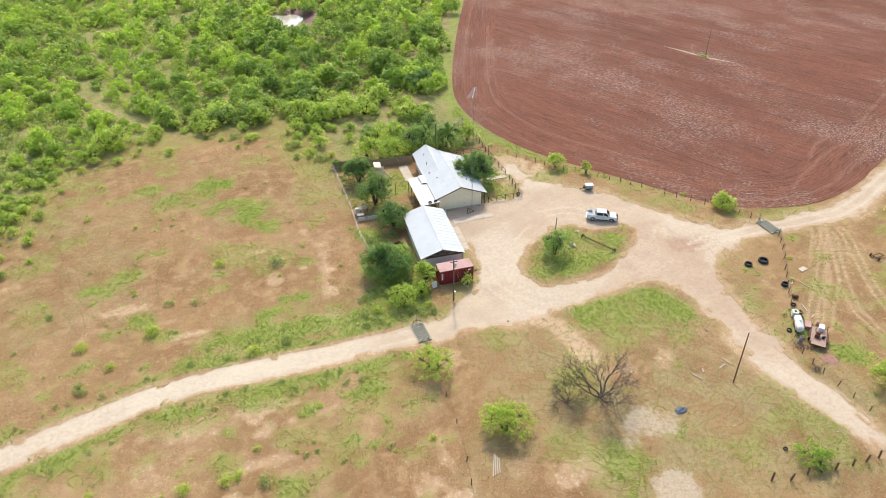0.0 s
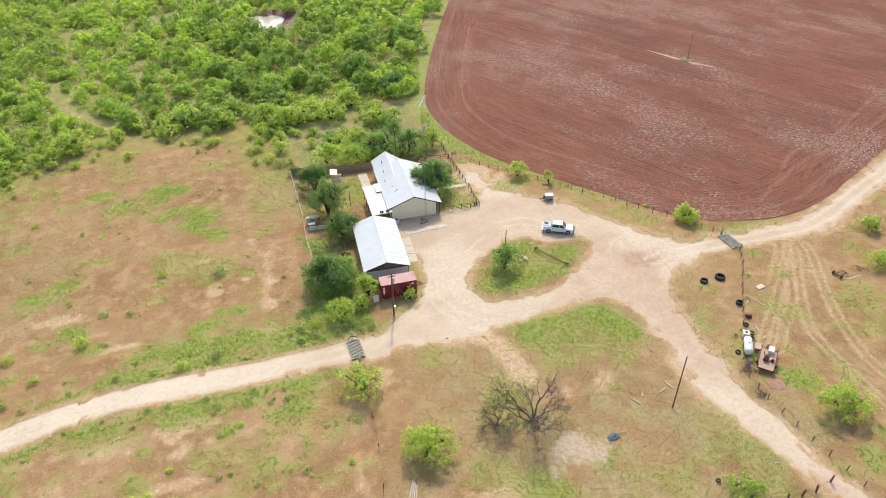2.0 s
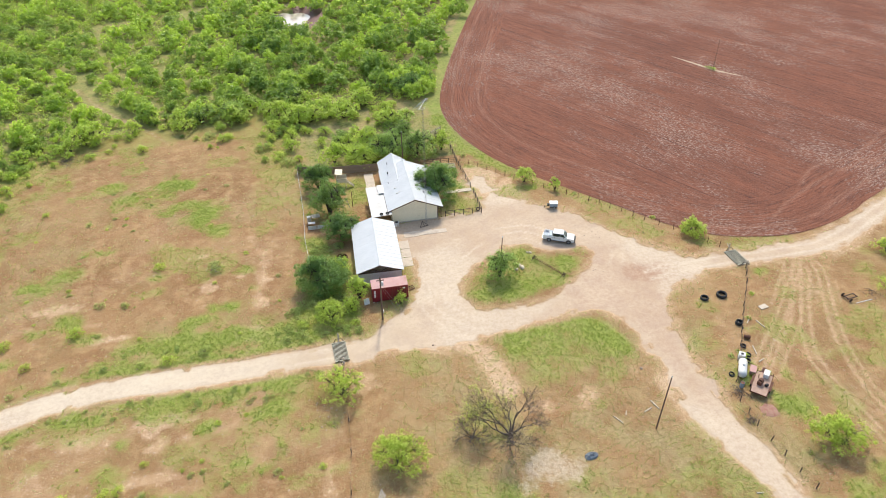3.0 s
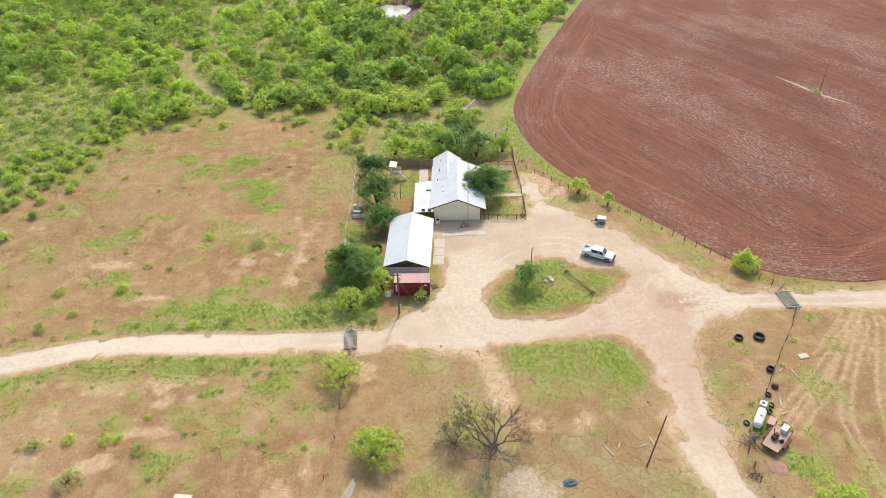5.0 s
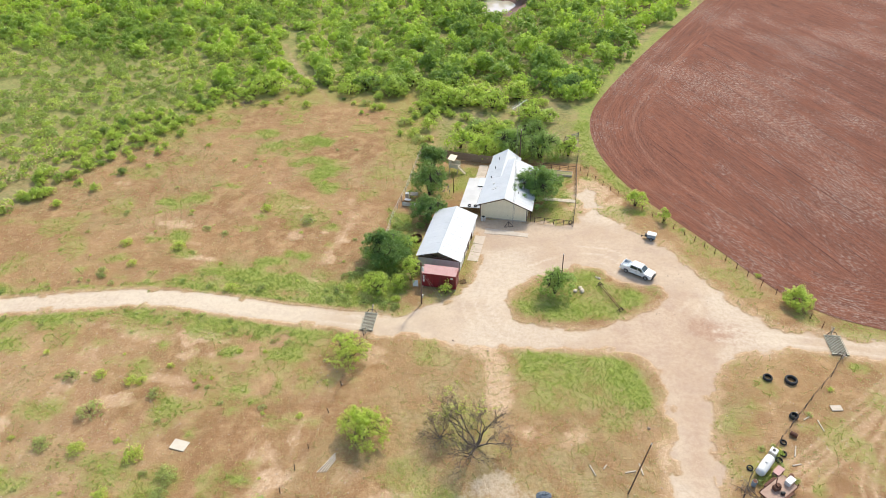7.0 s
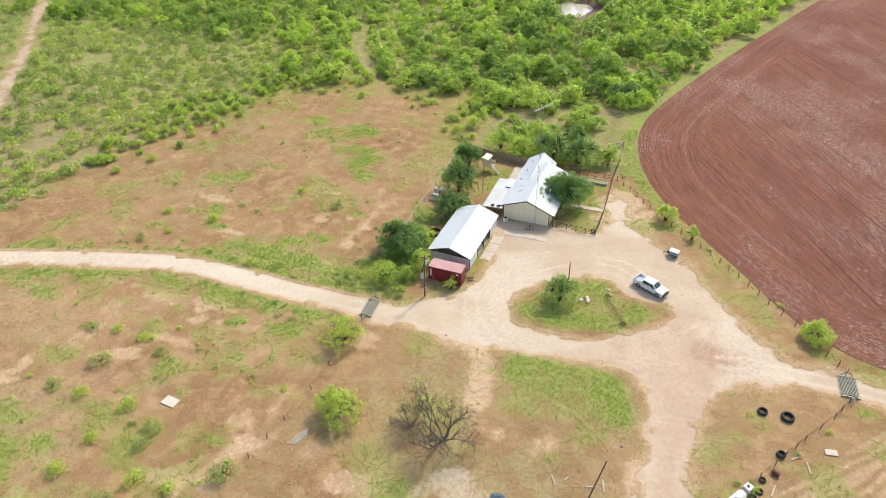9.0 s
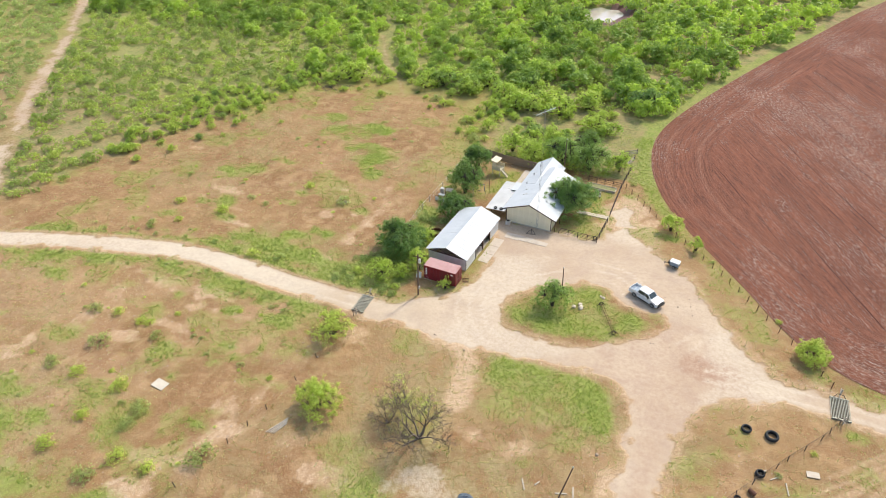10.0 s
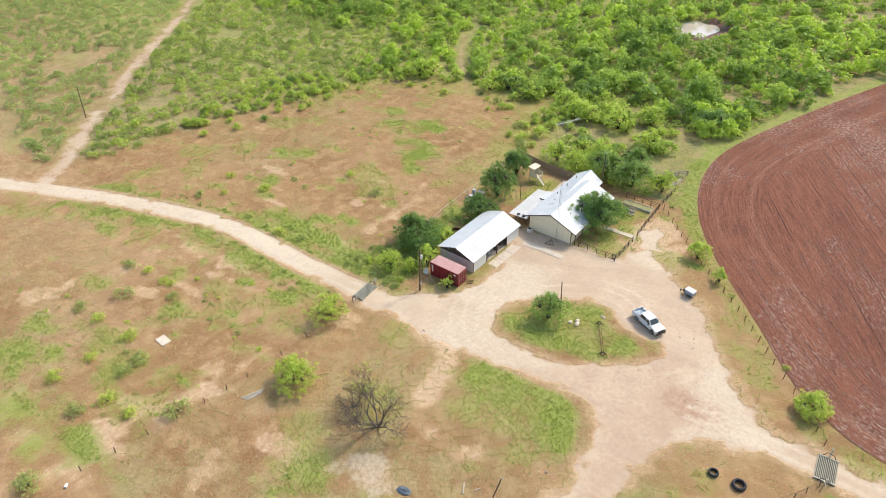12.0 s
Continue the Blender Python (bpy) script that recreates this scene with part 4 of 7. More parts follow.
def house():
    h = thing("house", pose(37.3, 104.3, 0, 0, 0, -2.0), "cream-sided single-storey farmhouse with white metal gable roofs", "house")
    W, E, L = -4.45, 4.3, 15.3
    part("foundation", Geo().span((W - 0.05, E + 0.05), (0.0, L), -0.1, 0.22).span((W, 0.55), (L, 18.7), -0.1, 0.22), CONCRETE, h)
    rake = lambda x: 4.78 + (-0.405 * x if x > 0 else 0.37 * x)
    boards(h, "siding_panel", (W, 0.05), (0, 0.05), 0.2, lambda s: rake(W * (1 - s)), CREAM, 1.1)
    boards(h, "siding_panel", (0, 0.05), (E, 0.05), 0.2, lambda s: rake(E * s), CREAM, 1.1)
    g = Geo()
    g.extrude([(W, 0.2), (E, 0.2), (E, rake(E)), (0, 4.75), (W, rake(W))], L - 0.2, L)
    part("wall_north_end", g, CREAM, h)
    boards(h, "siding_panel", (E, 0.05), (E, L), 0.2, lambda s: rake(E), CREAM, 1.3)
    boards(h, "siding_panel", (W, L), (W, 0.05), 0.2, lambda s: rake(W), CREAM, 1.3)
    part("wing_wall", Geo().extrude([(-4.4, 0.2), (0.55, 0.2), (0.55, 2.9), (-1.95, 4.6), (-4.4, 2.9)], L - 0.1, 18.7), CREAM, h)
    sheets(h, (0, 4.98), (-5.2, 2.98), -0.25, L + 0.2, ROOF)
    sheets(h, (0, 4.98), (5.35, 2.72), -0.25, L + 0.2, ROOF)
    for i in range(11):
        y0, y1 = 8.9 + i * 0.93, 8.9 + (i + 1) * 0.93 + 0.03
        z0, z1 = 4.26 + 0.065 * (y0 - 8.9), 4.26 + 0.065 * (y1 - 8.9)
        lift = 0.03 + 0.006 * (i % 2)
        for ex, ez in ((-5.05, 3.0), (0.95, 2.95)):
            g = Geo()
            low = [(ex, y0, ez), (ex, y1, ez), (-1.95, y1, z1), (-1.95, y0, z0)]
            high = [(x, y, z + lift) for x, y, z in low]
            g.poly(*low).poly(*high)
            for k in range(4):
                g.poly(low[k], low[(k + 1) % 4], high[(k + 1) % 4], high[k])
            part("roof_sheet", g, ROOF, h)
    part("ridge_cap", Geo().extrude([(-0.22, 4.93), (0, 5.03), (0.22, 4.93), (0.22, 4.97), (0, 5.07), (-0.22, 4.97)], -0.27, L + 0.22), ROOF, h)
    part("ridge_cap", Geo().tube([(-1.95, 8.9, 4.28), (-1.95, 19.15, 4.95)], [0.06, 0.06], 6), ROOF, h)
    for sx, ex, ez in ((-1, -5.22, 2.9), (1, 5.37, 2.64)):
        part("rake_trim", Geo().extrude([(0, 4.9), (ex, ez), (ex, ez - 0.14), (0, 4.72)], -0.3, -0.262), TRIM, h, "dark brown roof edge board")
        part("eave_trim", Geo().span((ex - 0.02, ex + 0.02), (-0.25, L), ez - 0.1, ez + 0.06), TRIM, h)
    for i in range(6):
        part("porch_post", Geo().span((5.0, 5.12), (0.3 + i * 2.9, 0.42 + i * 2.9), 0, 2.72), TRIM, h)
    part("corner_trim", Geo().span((E - 0.02, E + 0.1), (0.0, 0.12), 0.2, rake(E)), TRIM, h)
    part("corner_trim", Geo().span((W - 0.1, W + 0.02), (0.0, 0.12), 0.2, rake(W)), TRIM, h)
    d = part("door", Geo().span((0.55, 1.75), (0.0, 0.05), 0.22, 2.4).span((0.5, 0.56), (-0.02, 0.05), 0.22, 2.46).span((1.74, 1.8), (-0.02, 0.05), 0.22, 2.46).span((0.5, 1.8), (-0.02, 0.05), 2.4, 2.48), CREAM, h, "cream plank door in the gable wall")
    part("door_handle", Geo().span((0.65, 0.72), (-0.06, 0.0), 1.1, 1.2), BLACK, d)
    for y in (2.5, 6.0, 10.5):
        w = part("window", Geo().span((E + 0.02, E + 0.06), (y, y + 1.3), 0.95, 2.1), TRIM, h)
        part("pane", Geo().span((E + 0.04, E + 0.07), (y + 0.07, y + 1.23), 1.02, 2.03), GLASS, w)
    for x, y, z in ((-3.9, 9.2, 3.55), (-3.6, 12.5, 3.95), (-3.3, 15.6, 4.4), (2.2, 3.4, 4.15)):
        part("vent_pipe", Geo().tube([(x, y, z - 0.2), (x, y, z + 0.35)], [0.07, 0.07], 8), BLACK, h)
    for x, y in ((-2.7, 4.4), (-2.3, 4.6), (-2.9, 6.5)):
        part("roof_flashing", Geo().box((x, y, 4.98 + 0.385 * x + 0.06), (0.4, 0.3, 0.1)), ROOF_LOW, h)
    return h


def patio_cover():
    c = thing("patio_cover", pose(29.0, 103.4, 0, 0, 0, -1.5), "low metal-roofed patio cover between the house and barn", "patio roof")
    sheets(c, (3.75, 2.86), (-0.1, 2.68), 0.0, 10.9, ROOF_LOW, 0.9)
    for i in range(5):
        part("post", Geo().span((0.0, 0.1), (0.1 + i * 2.6, 0.2 + i * 2.6), 0, 2.62), TIMBER, c)
    part("beam", Geo().span((-0.03, 0.13), (0.0, 10.8), 2.5, 2.65), TIMBER, c)
    part("beam", Geo().span((3.55, 3.7), (0.0, 10.8), 2.62, 2.8), TIMBER, c)
    part("raised_sheet", Geo().box((2.95, 9.2, 3.06), (1.6, 3.2, 0.04), 1), ROOF, c, "raised white roof sheet over a painted strip of shade")
    # a dark strip painted as the shadow line under the sheet's south edge
    part("shadow_strip", Geo().box((2.95, 7.62, 2.97), (1.55, 0.04, 0.14), 1), GAP_SHADE, c)
    return c


def barn():
    b = thing("barn", pose(27.95, 87.0, 0, 0, 0, -3.1), "open-sided barn with a white metal gable roof and pale walls", "barn")
    H, L = 3.65, 14.35
    part("floor_slab", Geo().span((-H, H), (0.2, L), -0.1, 0.06), CONCRETE, b)
    flat = lambda z: (lambda s: z)
    boards(b, "wall_panel", (-H, 0.35), (H, 0.35), 0.05, flat(2.15), SIDING, 1.05)
    boards(b, "wall_panel", (-H, L), (-H, 0.35), 0.05, flat(2.62), SIDING, 1.05)
    boards(b, "wall_panel", (H, 0.35), (H, 4.2), 0.05, flat(2.5), SIDING, 1.0)
    boards(b, "wall_panel", (H, 10.5), (H, L), 0.05, flat(2.5), SIDING, 1.0)
    part("wall_north_end", Geo().extrude([(-H, 0.05), (H, 0.05), (H, 2.5), (0, 3.75), (-H, 2.55)], L - 0.05, L), SIDING, b)
    for y in (4.25, 7.4, 10.45):
        part("post", Geo().span((H - 0.1, H + 0.1), (y - 0.08, y + 0.08), 0, 2.5), POLE_WOOD, b)
    part("corner_trim", Geo().span((H - 0.02, H + 0.06), (0.3, 0.42), 0.05, 2.5), TRIM, b, "dark brown corner strip")
    for y in (0.4, 3.9, 7.4, 10.9, 14.1):
        part("rafter", Geo().extrude([(-3.9, 2.52), (0, 3.84), (3.9, 2.45), (3.9, 2.3), (0, 3.66), (-3.9, 2.37)], y - 0.06, y + 0.06), POLE_WOOD, b)
        part("tie_beam", Geo().span((-H, H), (y - 0.05, y + 0.05), 2.2, 2.36), POLE_WOOD, b)
        for x in (-1.7, 1.7):
            part("brace", Geo().tube([(0, y, 2.3), (x, y, 3.2)], [0.05, 0.05], 4), POLE_WOOD, b)
    sheets(b, (0, 3.95), (-3.98, 2.62), -0.05, 14.65, ROOF, 1.04)
    sheets(b, (0, 3.95), (3.98, 2.5), -0.05, 14.65, ROOF, 1.04)
    part("ridge_cap", Geo().extrude([(-0.25, 3.87), (0, 3.99), (0.25, 3.87), (0.25, 3.91), (0, 4.03), (-0.25, 3.91)], -0.07, 14.67), ROOF, b)
    return b


def container():
    c = thing("shipping_container", pose(28.85, 83.55, 0.0, 0, 0, -2.0), "dark red shipping container with a sun-bleached pink roof", "container")
    L, W, Z0, Z1 = 2.95, 1.22, 0.15, 2.85
    for x in (-L + 0.15, L - 0.15):
        for y in (-W + 0.12, W - 0.12):
            part("block", Geo().box((x, y, 0.06), (0.3, 0.24, 0.18)), CONCRETE, c)
    part("floor_frame", Geo().span((-L, L), (-W, W), Z0, Z0 + 0.16), RED, c)
    wave = []
    n = 20
    for i in range(n):
        x = -L + 0.16 + (2 * L - 0.32) * i / n
        s = (2 * L - 0.32) / n
        wave += [(x, 0), (x + 0.3 * s, 0), (x + 0.5 * s, 0.035), (x + 0.8 * s, 0.035)]
    for side in (-1, 1):
        line = [(x, side * (W - 0.02 - d)) for x, d in wave] + [(L - 0.16, side * (W - 0.02))]
        g = Geo()
        for (x0, y0), (x1, y1) in zip(line[:-1], line[1:]):
            g.poly((x0, y0, Z0 + 0.12), (x1, y1, Z0 + 0.12), (x1, y1, Z1 - 0.08), (x0, y0, Z1 - 0.08))
        part("side_panel", g, RED, c)
        for x in (-L + 0.08, L - 0.08):
            part("corner_post", Geo().box((x, side * (W - 0.08), (Z0 + Z1) / 2), (0.16, 0.16, Z1 - Z0 + 0.02)), RED, c)
        part("top_rail", Geo().span((-L, L), (side * W - 0.05, side * W + 0.01), Z1 - 0.12, Z1 + 0.01), RED, c)
    part("end_panel", Geo().span((-L + 0.02, -L + 0.08), (-W + 0.1, W - 0.1), Z0, Z1), RED, c)
    roof = part("roof", Geo().span((-L, L), (-W, W), Z1 - 0.06, Z1 + 0.02), PINK, c, "pink faded steel roof")
    for i in range(14):
        x = -L + 0.05 + i * (2 * L - 0.1) / 14
        part("roof_rib", Geo().span((x, x + 0.28), (-W + 0.03, W - 0.03), Z1 - 0.03, Z1 + 0.035), PINK, roof)
    for y0, y1 in ((-W + 0.1, -0.01), (0.01, W - 0.1)):
        d = part("door", Geo().span((L - 0.06, L + 0.0), (y0, y1), Z0 + 0.1, Z1 - 0.1), RED, c)
        for s in (0.28, 0.72):
            y = y0 + s * (y1 - y0)
            part("lock_bar", Geo().tube([(L + 0.04, y, Z0 + 0.12), (L + 0.04, y, Z1 - 0.12)], [0.022, 0.022], 6), PINK, d)
            part("lock_handle", Geo().box((L + 0.05, y + 0.12, 1.25), (0.03, 0.3, 0.05)), CHROME, d)
    for i, (z, w) in enumerate(((2.25, 0.3), (1.9, 0.26), (1.55, 0.3), (1.2, 0.26))):
        part("marking", Geo().span((-2.5 - w / 2, -2.5 + w / 2), (-W - 0.012, -W + 0.012), z - 0.13, z + 0.13), WHITE, c, "white painted marking bar")
    part("label_plate", Geo().span((2.05, 2.45), (-W - 0.012, -W + 0.012), 2.2, 2.45), WHITE, c, "small white plate")
    return c


house()
patio_cover()
barn()
container()

# ---- vehicles ----
def wheel(parent, x, y, z, r, w):
    t = part("wheel", Geo().ring((x, y, z), (0, 1, 0), [(r * 0.62, -w / 2), (r * 0.92, -w / 2), (r, -w * 0.3), (r, w * 0.3), (r * 0.92, w / 2), (r * 0.62, w / 2)], 20), RUBBER, parent, "black rubber tyre", True)
    g = Geo().lathe((x, y, z), (0, 1, 0), [(r * 0.63, -w * 0.4), (r * 0.6, -w * 0.3), (r * 0.6, w * 0.3), (r * 0.63, w * 0.4)], 16)
    for i in range(6):
        a = i * math.pi / 3
        for s in (-1, 1):
            g.box((x + 0.3 * r * math.cos(a), y + s * w * 0.42, z + 0.3 * r * math.sin(a)), (r * 0.55, 0.03, r * 0.14), tilt=Matrix.Rotation(-a, 3, "Y"))
    part("rim", g, CHROME, t, "silver alloy rim")


def bevelled(geo, name, material, parent, width, label=""):
    ob = part(name, geo, material, parent, label)
    bm = bmesh.new()
    bm.from_mesh(ob.data)
    bmesh.ops.remove_doubles(bm, verts=bm.verts, dist=1e-4)
    bmesh.ops.bevel(bm, geom=[e for e in bm.edges if len(e.link_faces) == 2 and e.calc_face_angle(0) > 0.5], offset=width, segments=2, profile=0.6, affect="EDGES")
    bm.to_mesh(ob.data)
    bm.free()
    return ob


def arch(x, r, z):
    return [(x + r * math.cos(a), z + r * math.sin(a)) for a in (math.pi * i / 8 for i in range(0, 9))]


def pickup():
    t = thing("pickup_truck", pose(61.55, 91.6, 0.03, 0, 0, -28), "white crew-cab pickup truck with a black bull bar, parked on dirt", "pickup")
    fx, rx, wz, wr = 1.93, -1.77, 0.4, 0.4
    low = [(-2.88, 0.5), (-2.94, 0.75), (-2.9, 0.92), (-1.3, 0.92), (-1.3, 1.24), (1.5, 1.24), (2.4, 1.19), (2.78, 1.1), (2.92, 0.85), (2.9, 0.45)]
    low += [(x, z) for x, z in arch(fx, 0.49, 0.38)] + [(rx + 0.49, 0.38)] + [(x, z) for x, z in arch(rx, 0.49, 0.38)][1:]
    bevelled(Geo().extrude(low, -0.97, 0.97), "body", CARPAINT, t, 0.05)
    for s in (-1, 1):
        bevelled(Geo().span((-2.9, -1.3), (s * 0.97 - 0.06 * (s > 0), s * 0.97 + 0.06 * (s < 0)), 0.9, 1.3), "bed_side", CARPAINT, t, 0.02)
    tg = bevelled(Geo().span((-2.95, -2.87), (-0.9, 0.9), 0.62, 1.3), "tailgate", CARPAINT, t, 0.02)
    part("tailgate_handle", Geo().span((-2.97, -2.94), (-0.12, 0.12), 1.12, 1.18), BLACK, tg)
    part("bed_floor", Geo().span((-2.86, -1.32), (-0.88, 0.88), 0.92, 0.94), BLUE_GREY, t, "grey bed lining")
    part("tool_box", Geo().span((-1.78, -1.36), (-0.85, 0.85), 0.95, 1.34), BLUE_GREY, t, "grey metal tool box across the bed")
    cab = Geo()
    lo = [(-1.32, 0.92, 1.23), (1.55, 0.92, 1.23), (0.75, 0.76, 1.95), (-1.12, 0.76, 1.95)]
    k = [(x, y, z) for x, y, z in lo] + [(x, -y, z) for x, y, z in lo]
    cab.v = k
    cab.f = [(0, 1, 2, 3), (7, 6, 5, 4), (3, 2, 6, 7), (1, 5, 6, 2), (0, 3, 7, 4), (4, 5, 1, 0)]
    bevelled(cab, "cab", CARPAINT, t, 0.06)

    def pane(name, corners, out):
        g = Geo()
        a = [Vector(c) + Vector(out) * 0.012 for c in corners]
        b = [Vector(c) - Vector(out) * 0.03 for c in corners]
        g.poly(*a).poly(*reversed(b))
        for i in range(4):
            j = (i + 1) % 4
            g.poly(a[i], b[i], b[j], a[j])
        part(name, g, GLASS, t, "dark tinted glass")

    pane("windscreen", [(1.472, 0.8, 1.3), (1.472, -0.8, 1.3), (0.828, -0.68, 1.88), (0.828, 0.68, 1.88)], (0.65, 0, 0.75))
    pane("rear_window", [(-1.292, 0.74, 1.33), (-1.292, -0.74, 1.33), (-1.153, -0.64, 1.83), (-1.153, 0.64, 1.83)], (-0.95, 0, 0.3))
    for s in (-1, 1):
        y0, y1 = s * 0.902, s * 0.787
        pane("side_window", [(0.3, y0, 1.31), (1.28, y0, 1.31), (0.78, y1, 1.83), (0.3, y1, 1.83)], (0, s, 0.25))
        pane("side_window", [(-1.15, y0, 1.31), (0.2, y0, 1.31), (0.2, y1, 1.83), (-1.02, y1, 1.83)], (0, s, 0.25))
        for x in (0.25, -1.1):
            part("door_seam", Geo().span((x - 0.008, x + 0.008), (s * 0.972 - 0.004, s * 0.972 + 0.004), 0.55, 1.22), BLACK, t)
        for x in (0.05, -0.78):
            part("door_handle", Geo().span((x - 0.1, x + 0.1), (s * 0.98 - 0.015, s * 0.98 + 0.015), 1.08, 1.12), BLACK, t)
        part("mirror", Geo().box((1.0, s * 1.08, 1.36), (0.14, 0.2, 0.2)), BLACK, t)
        part("headlight", Geo().box((2.83, s * 0.76, 0.98), (0.14, 0.34, 0.2)), CHROME, t, "clear headlight")
        part("tail_light", Geo().box((-2.92, s * 0.88, 1.08), (0.06, 0.14, 0.36)), RED, t, "red tail light")
        part("running_board", Geo().box((0.1, s * 0.98, 0.42), (2.2, 0.16, 0.06)), BLACK, t)
        for x in (fx, rx):
            wheel(t, x, s * 0.87, wz, wr, 0.27)
    part("underbody", Geo().span((-2.8, 2.8), (-0.7, 0.7), 0.32, 0.6), BLACK, t)
    part("grille", Geo().box((2.91, 0, 0.88), (0.08, 1.15, 0.34)), BLACK, t)
    bull = Geo().box((3.02, 0, 0.62), (0.14, 1.9, 0.26)).tube([(3.1, -0.95, 0.75), (3.12, -0.6, 1.08), (3.12, 0.6, 1.08), (3.1, 0.95, 0.75)], [0.045] * 4, 6)
    for y in (-0.45, 0.45):
        bull.tube([(3.1, y, 0.6), (3.12, y, 1.08)], [0.04, 0.04], 6)
    part("bull_bar", bull, BLACK, t, "black steel bull bar")
    part("rear_bumper", Geo().box((-3.0, 0, 0.58), (0.16, 1.85, 0.18)), CHROME, t)
    rack = Geo()
    for x in (-1.9, -2.65):
        rack.tube([(x, -0.92, 1.28), (x, -0.85, 1.62), (x, 0.85, 1.62), (x, 0.92, 1.28)], [0.03] * 4, 6)
    for s in (-1, 1):
        rack.tube([(-1.9, s * 0.85, 1.62), (-2.65, s * 0.88, 1.3)], [0.03] * 2, 6)
    part("bed_rack", rack, WHITE, t, "white tubular bed rack")
    t.scale = (0.96, 0.96, 0.98)
    return t


def utility_cart():
    c = thing("utility_cart", pose(64.5, 102.2, 0.02, 0, 0, -14), "small blue-grey metal tank cart with a pale lid", "cart")
    bevelled(Geo().span((-0.75, 0.75), (-0.5, 0.5), 0.42, 1.2), "tank_box", BLUE_GREY, c, 0.04)
    part("lid", Geo().span((-0.8, 0.8), (-0.55, 0.55), 1.2, 1.28).box((0, 0, 1.31), (0.9, 0.5, 0.06)), WHITE, c, "pale grey lid")
    part("frame", Geo().span((-0.85, 0.85), (-0.5, -0.42), 0.33, 0.42).span((-0.85, 0.85), (0.42, 0.5), 0.33, 0.42), BLACK, c)
    part("tow_bar", Geo().tube([(-0.8, 0, 0.38), (-1.7, 0.1, 0.3)], [0.05, 0.04], 6).box((-1.75, 0.1, 0.2), (0.12, 0.12, 0.4)), BLACK, c)
    for s in (-1, 1):
        wheel(c, 0.1, s * 0.62, 0.3, 0.3, 0.18)
    part("pump", Geo().box((-1.0, 0.1, 0.62), (0.4, 0.5, 0.45)), BLACK, c, "black pump engine")
    return c


pickup()
utility_cart()

# ---- poles and masts ----
def utility_pole(x, y, h, r, lean, label, fittings=()):
    p = thing("utility_pole", pose(x, y, 0, lean[0], lean[1], 0), label, "pole")
    part("pole", Geo().tube([(0, 0, -0.2), (0, 0, h * 0.5), (0, 0, h)], [r, r * 0.85, r * 0.7], 8), POLE_WOOD, p)
    if "transformer" in fittings:
        part("transformer", Geo().lathe((0.28, 0, h - 1.6), (0, 0, 1), [(0.1, 0), (0.2, 0.05), (0.2, 0.7), (0.12, 0.8)], 12), TANK_WHITE, p, "pale grey transformer can")
        part("crossarm", Geo().box((0, 0, h - 0.5), (1.2, 0.1, 0.12)), POLE_WOOD, p)
        part("meter_box", Geo().box((0.2, 0, 1.6), (0.18, 0.3, 0.5)), CHROME, p)
    if "guy" in fittings:
        part("guy_wire", Geo().tube([(0, 0, h * 0.85), (3.6, 1.0, 0.05)], [0.012, 0.012], 4), CHROME, p)
        part("guy_wire", Geo().tube([(0, 0, h * 0.8), (2.6, 1.6, 0.05)], [0.012, 0.012], 4), CHROME, p)
    if "insulator" in fittings:
        part("insulator", Geo().lathe((0, 0, h), (0, 0, 1), [(0.05, -0.02), (0.09, 0.06), (0.06, 0.14), (0.09, 0.2), (0.04, 0.26)], 8), TANK_WHITE, p)
    return p


utility_pole(26.8, 78.1, 8.2, 0.15, (-2, 1), "brown wooden utility pole with transformer beside the road", ("transformer", "guy"))
utility_pole(58.5, 48.3, 8.0, 0.1, (-11, 11), "leaning dark wooden utility pole in dry grass", ("insulator",))
utility_pole(48.9, 86.4, 6.6, 0.1, (3, -1), "slim dark wooden pole with pale cap on the grass island", ("insulator",))
utility_pole(38.5, 123.9, 9.2, 0.12, (0, 0), "slim brown wooden pole standing behind the house", ("insulator",))
utility_pole(-85.5, 84.6, 8.6, 0.14, (0, 6), "lone dark wooden pole beside the sandy trail", ())
utility_pole(133.5, 158.7, 8.4, 0.07, (0, 0), "lone dark wooden pole standing in the ploughed field", ())


MAST_STEEL = plain("mast_steel", (0.3, 0.29, 0.28), (0.22, 0.21, 0.2), 0.5, 0.4)


def antenna_mast():
    m = thing("antenna_mast", pose(39.2, 103.2, 0), "tall thin lattice steel mast with a television antenna", "antenna")
    legs = [(0.16 * math.cos(a), 0.16 * math.sin(a)) for a in (0.3, 2.4, 4.5)]
    top = 23.6
    for x, y in legs:
        part("leg", Geo().tube([(x, y, 0), (x, y, top)], [0.012, 0.011], 4), MAST_STEEL, m)
    for i in range(46):
        z = 0.3 + i * 0.5
        g = Geo()
        for (x0, y0), (x1, y1) in zip(legs, legs[1:] + legs[:1]):
            g.tube([(x0, y0, z), (x1, y1, z + 0.5)], [0.005, 0.005], 3)
        part("brace", g, MAST_STEEL, m)
    part("mast_tube", Geo().tube([(0, 0, top - 1), (0, 0, 24.6)], [0.03, 0.03], 6), CHROME, m)
    d = Vector((0.45, 0.9, 0)).normalized()
    s = Vector((d.y, -d.x, 0))
    a = part("antenna_boom", Geo().tube([-2.3 * d + Vector((0, 0, 24.3)), 2.4 * d + Vector((0, 0, 24.3))], [0.045, 0.045], 6), WHITE, m, "pale antenna boom")
    for i in range(11):
        c = d * (-2.2 + i * 0.45) + Vector((0, 0, 24.34))
        w = 1.0 - 0.06 * i
        part("element", Geo().tube([c - w * s, c + w * s], [0.014, 0.014], 4), WHITE, a)
    return m


antenna_mast()


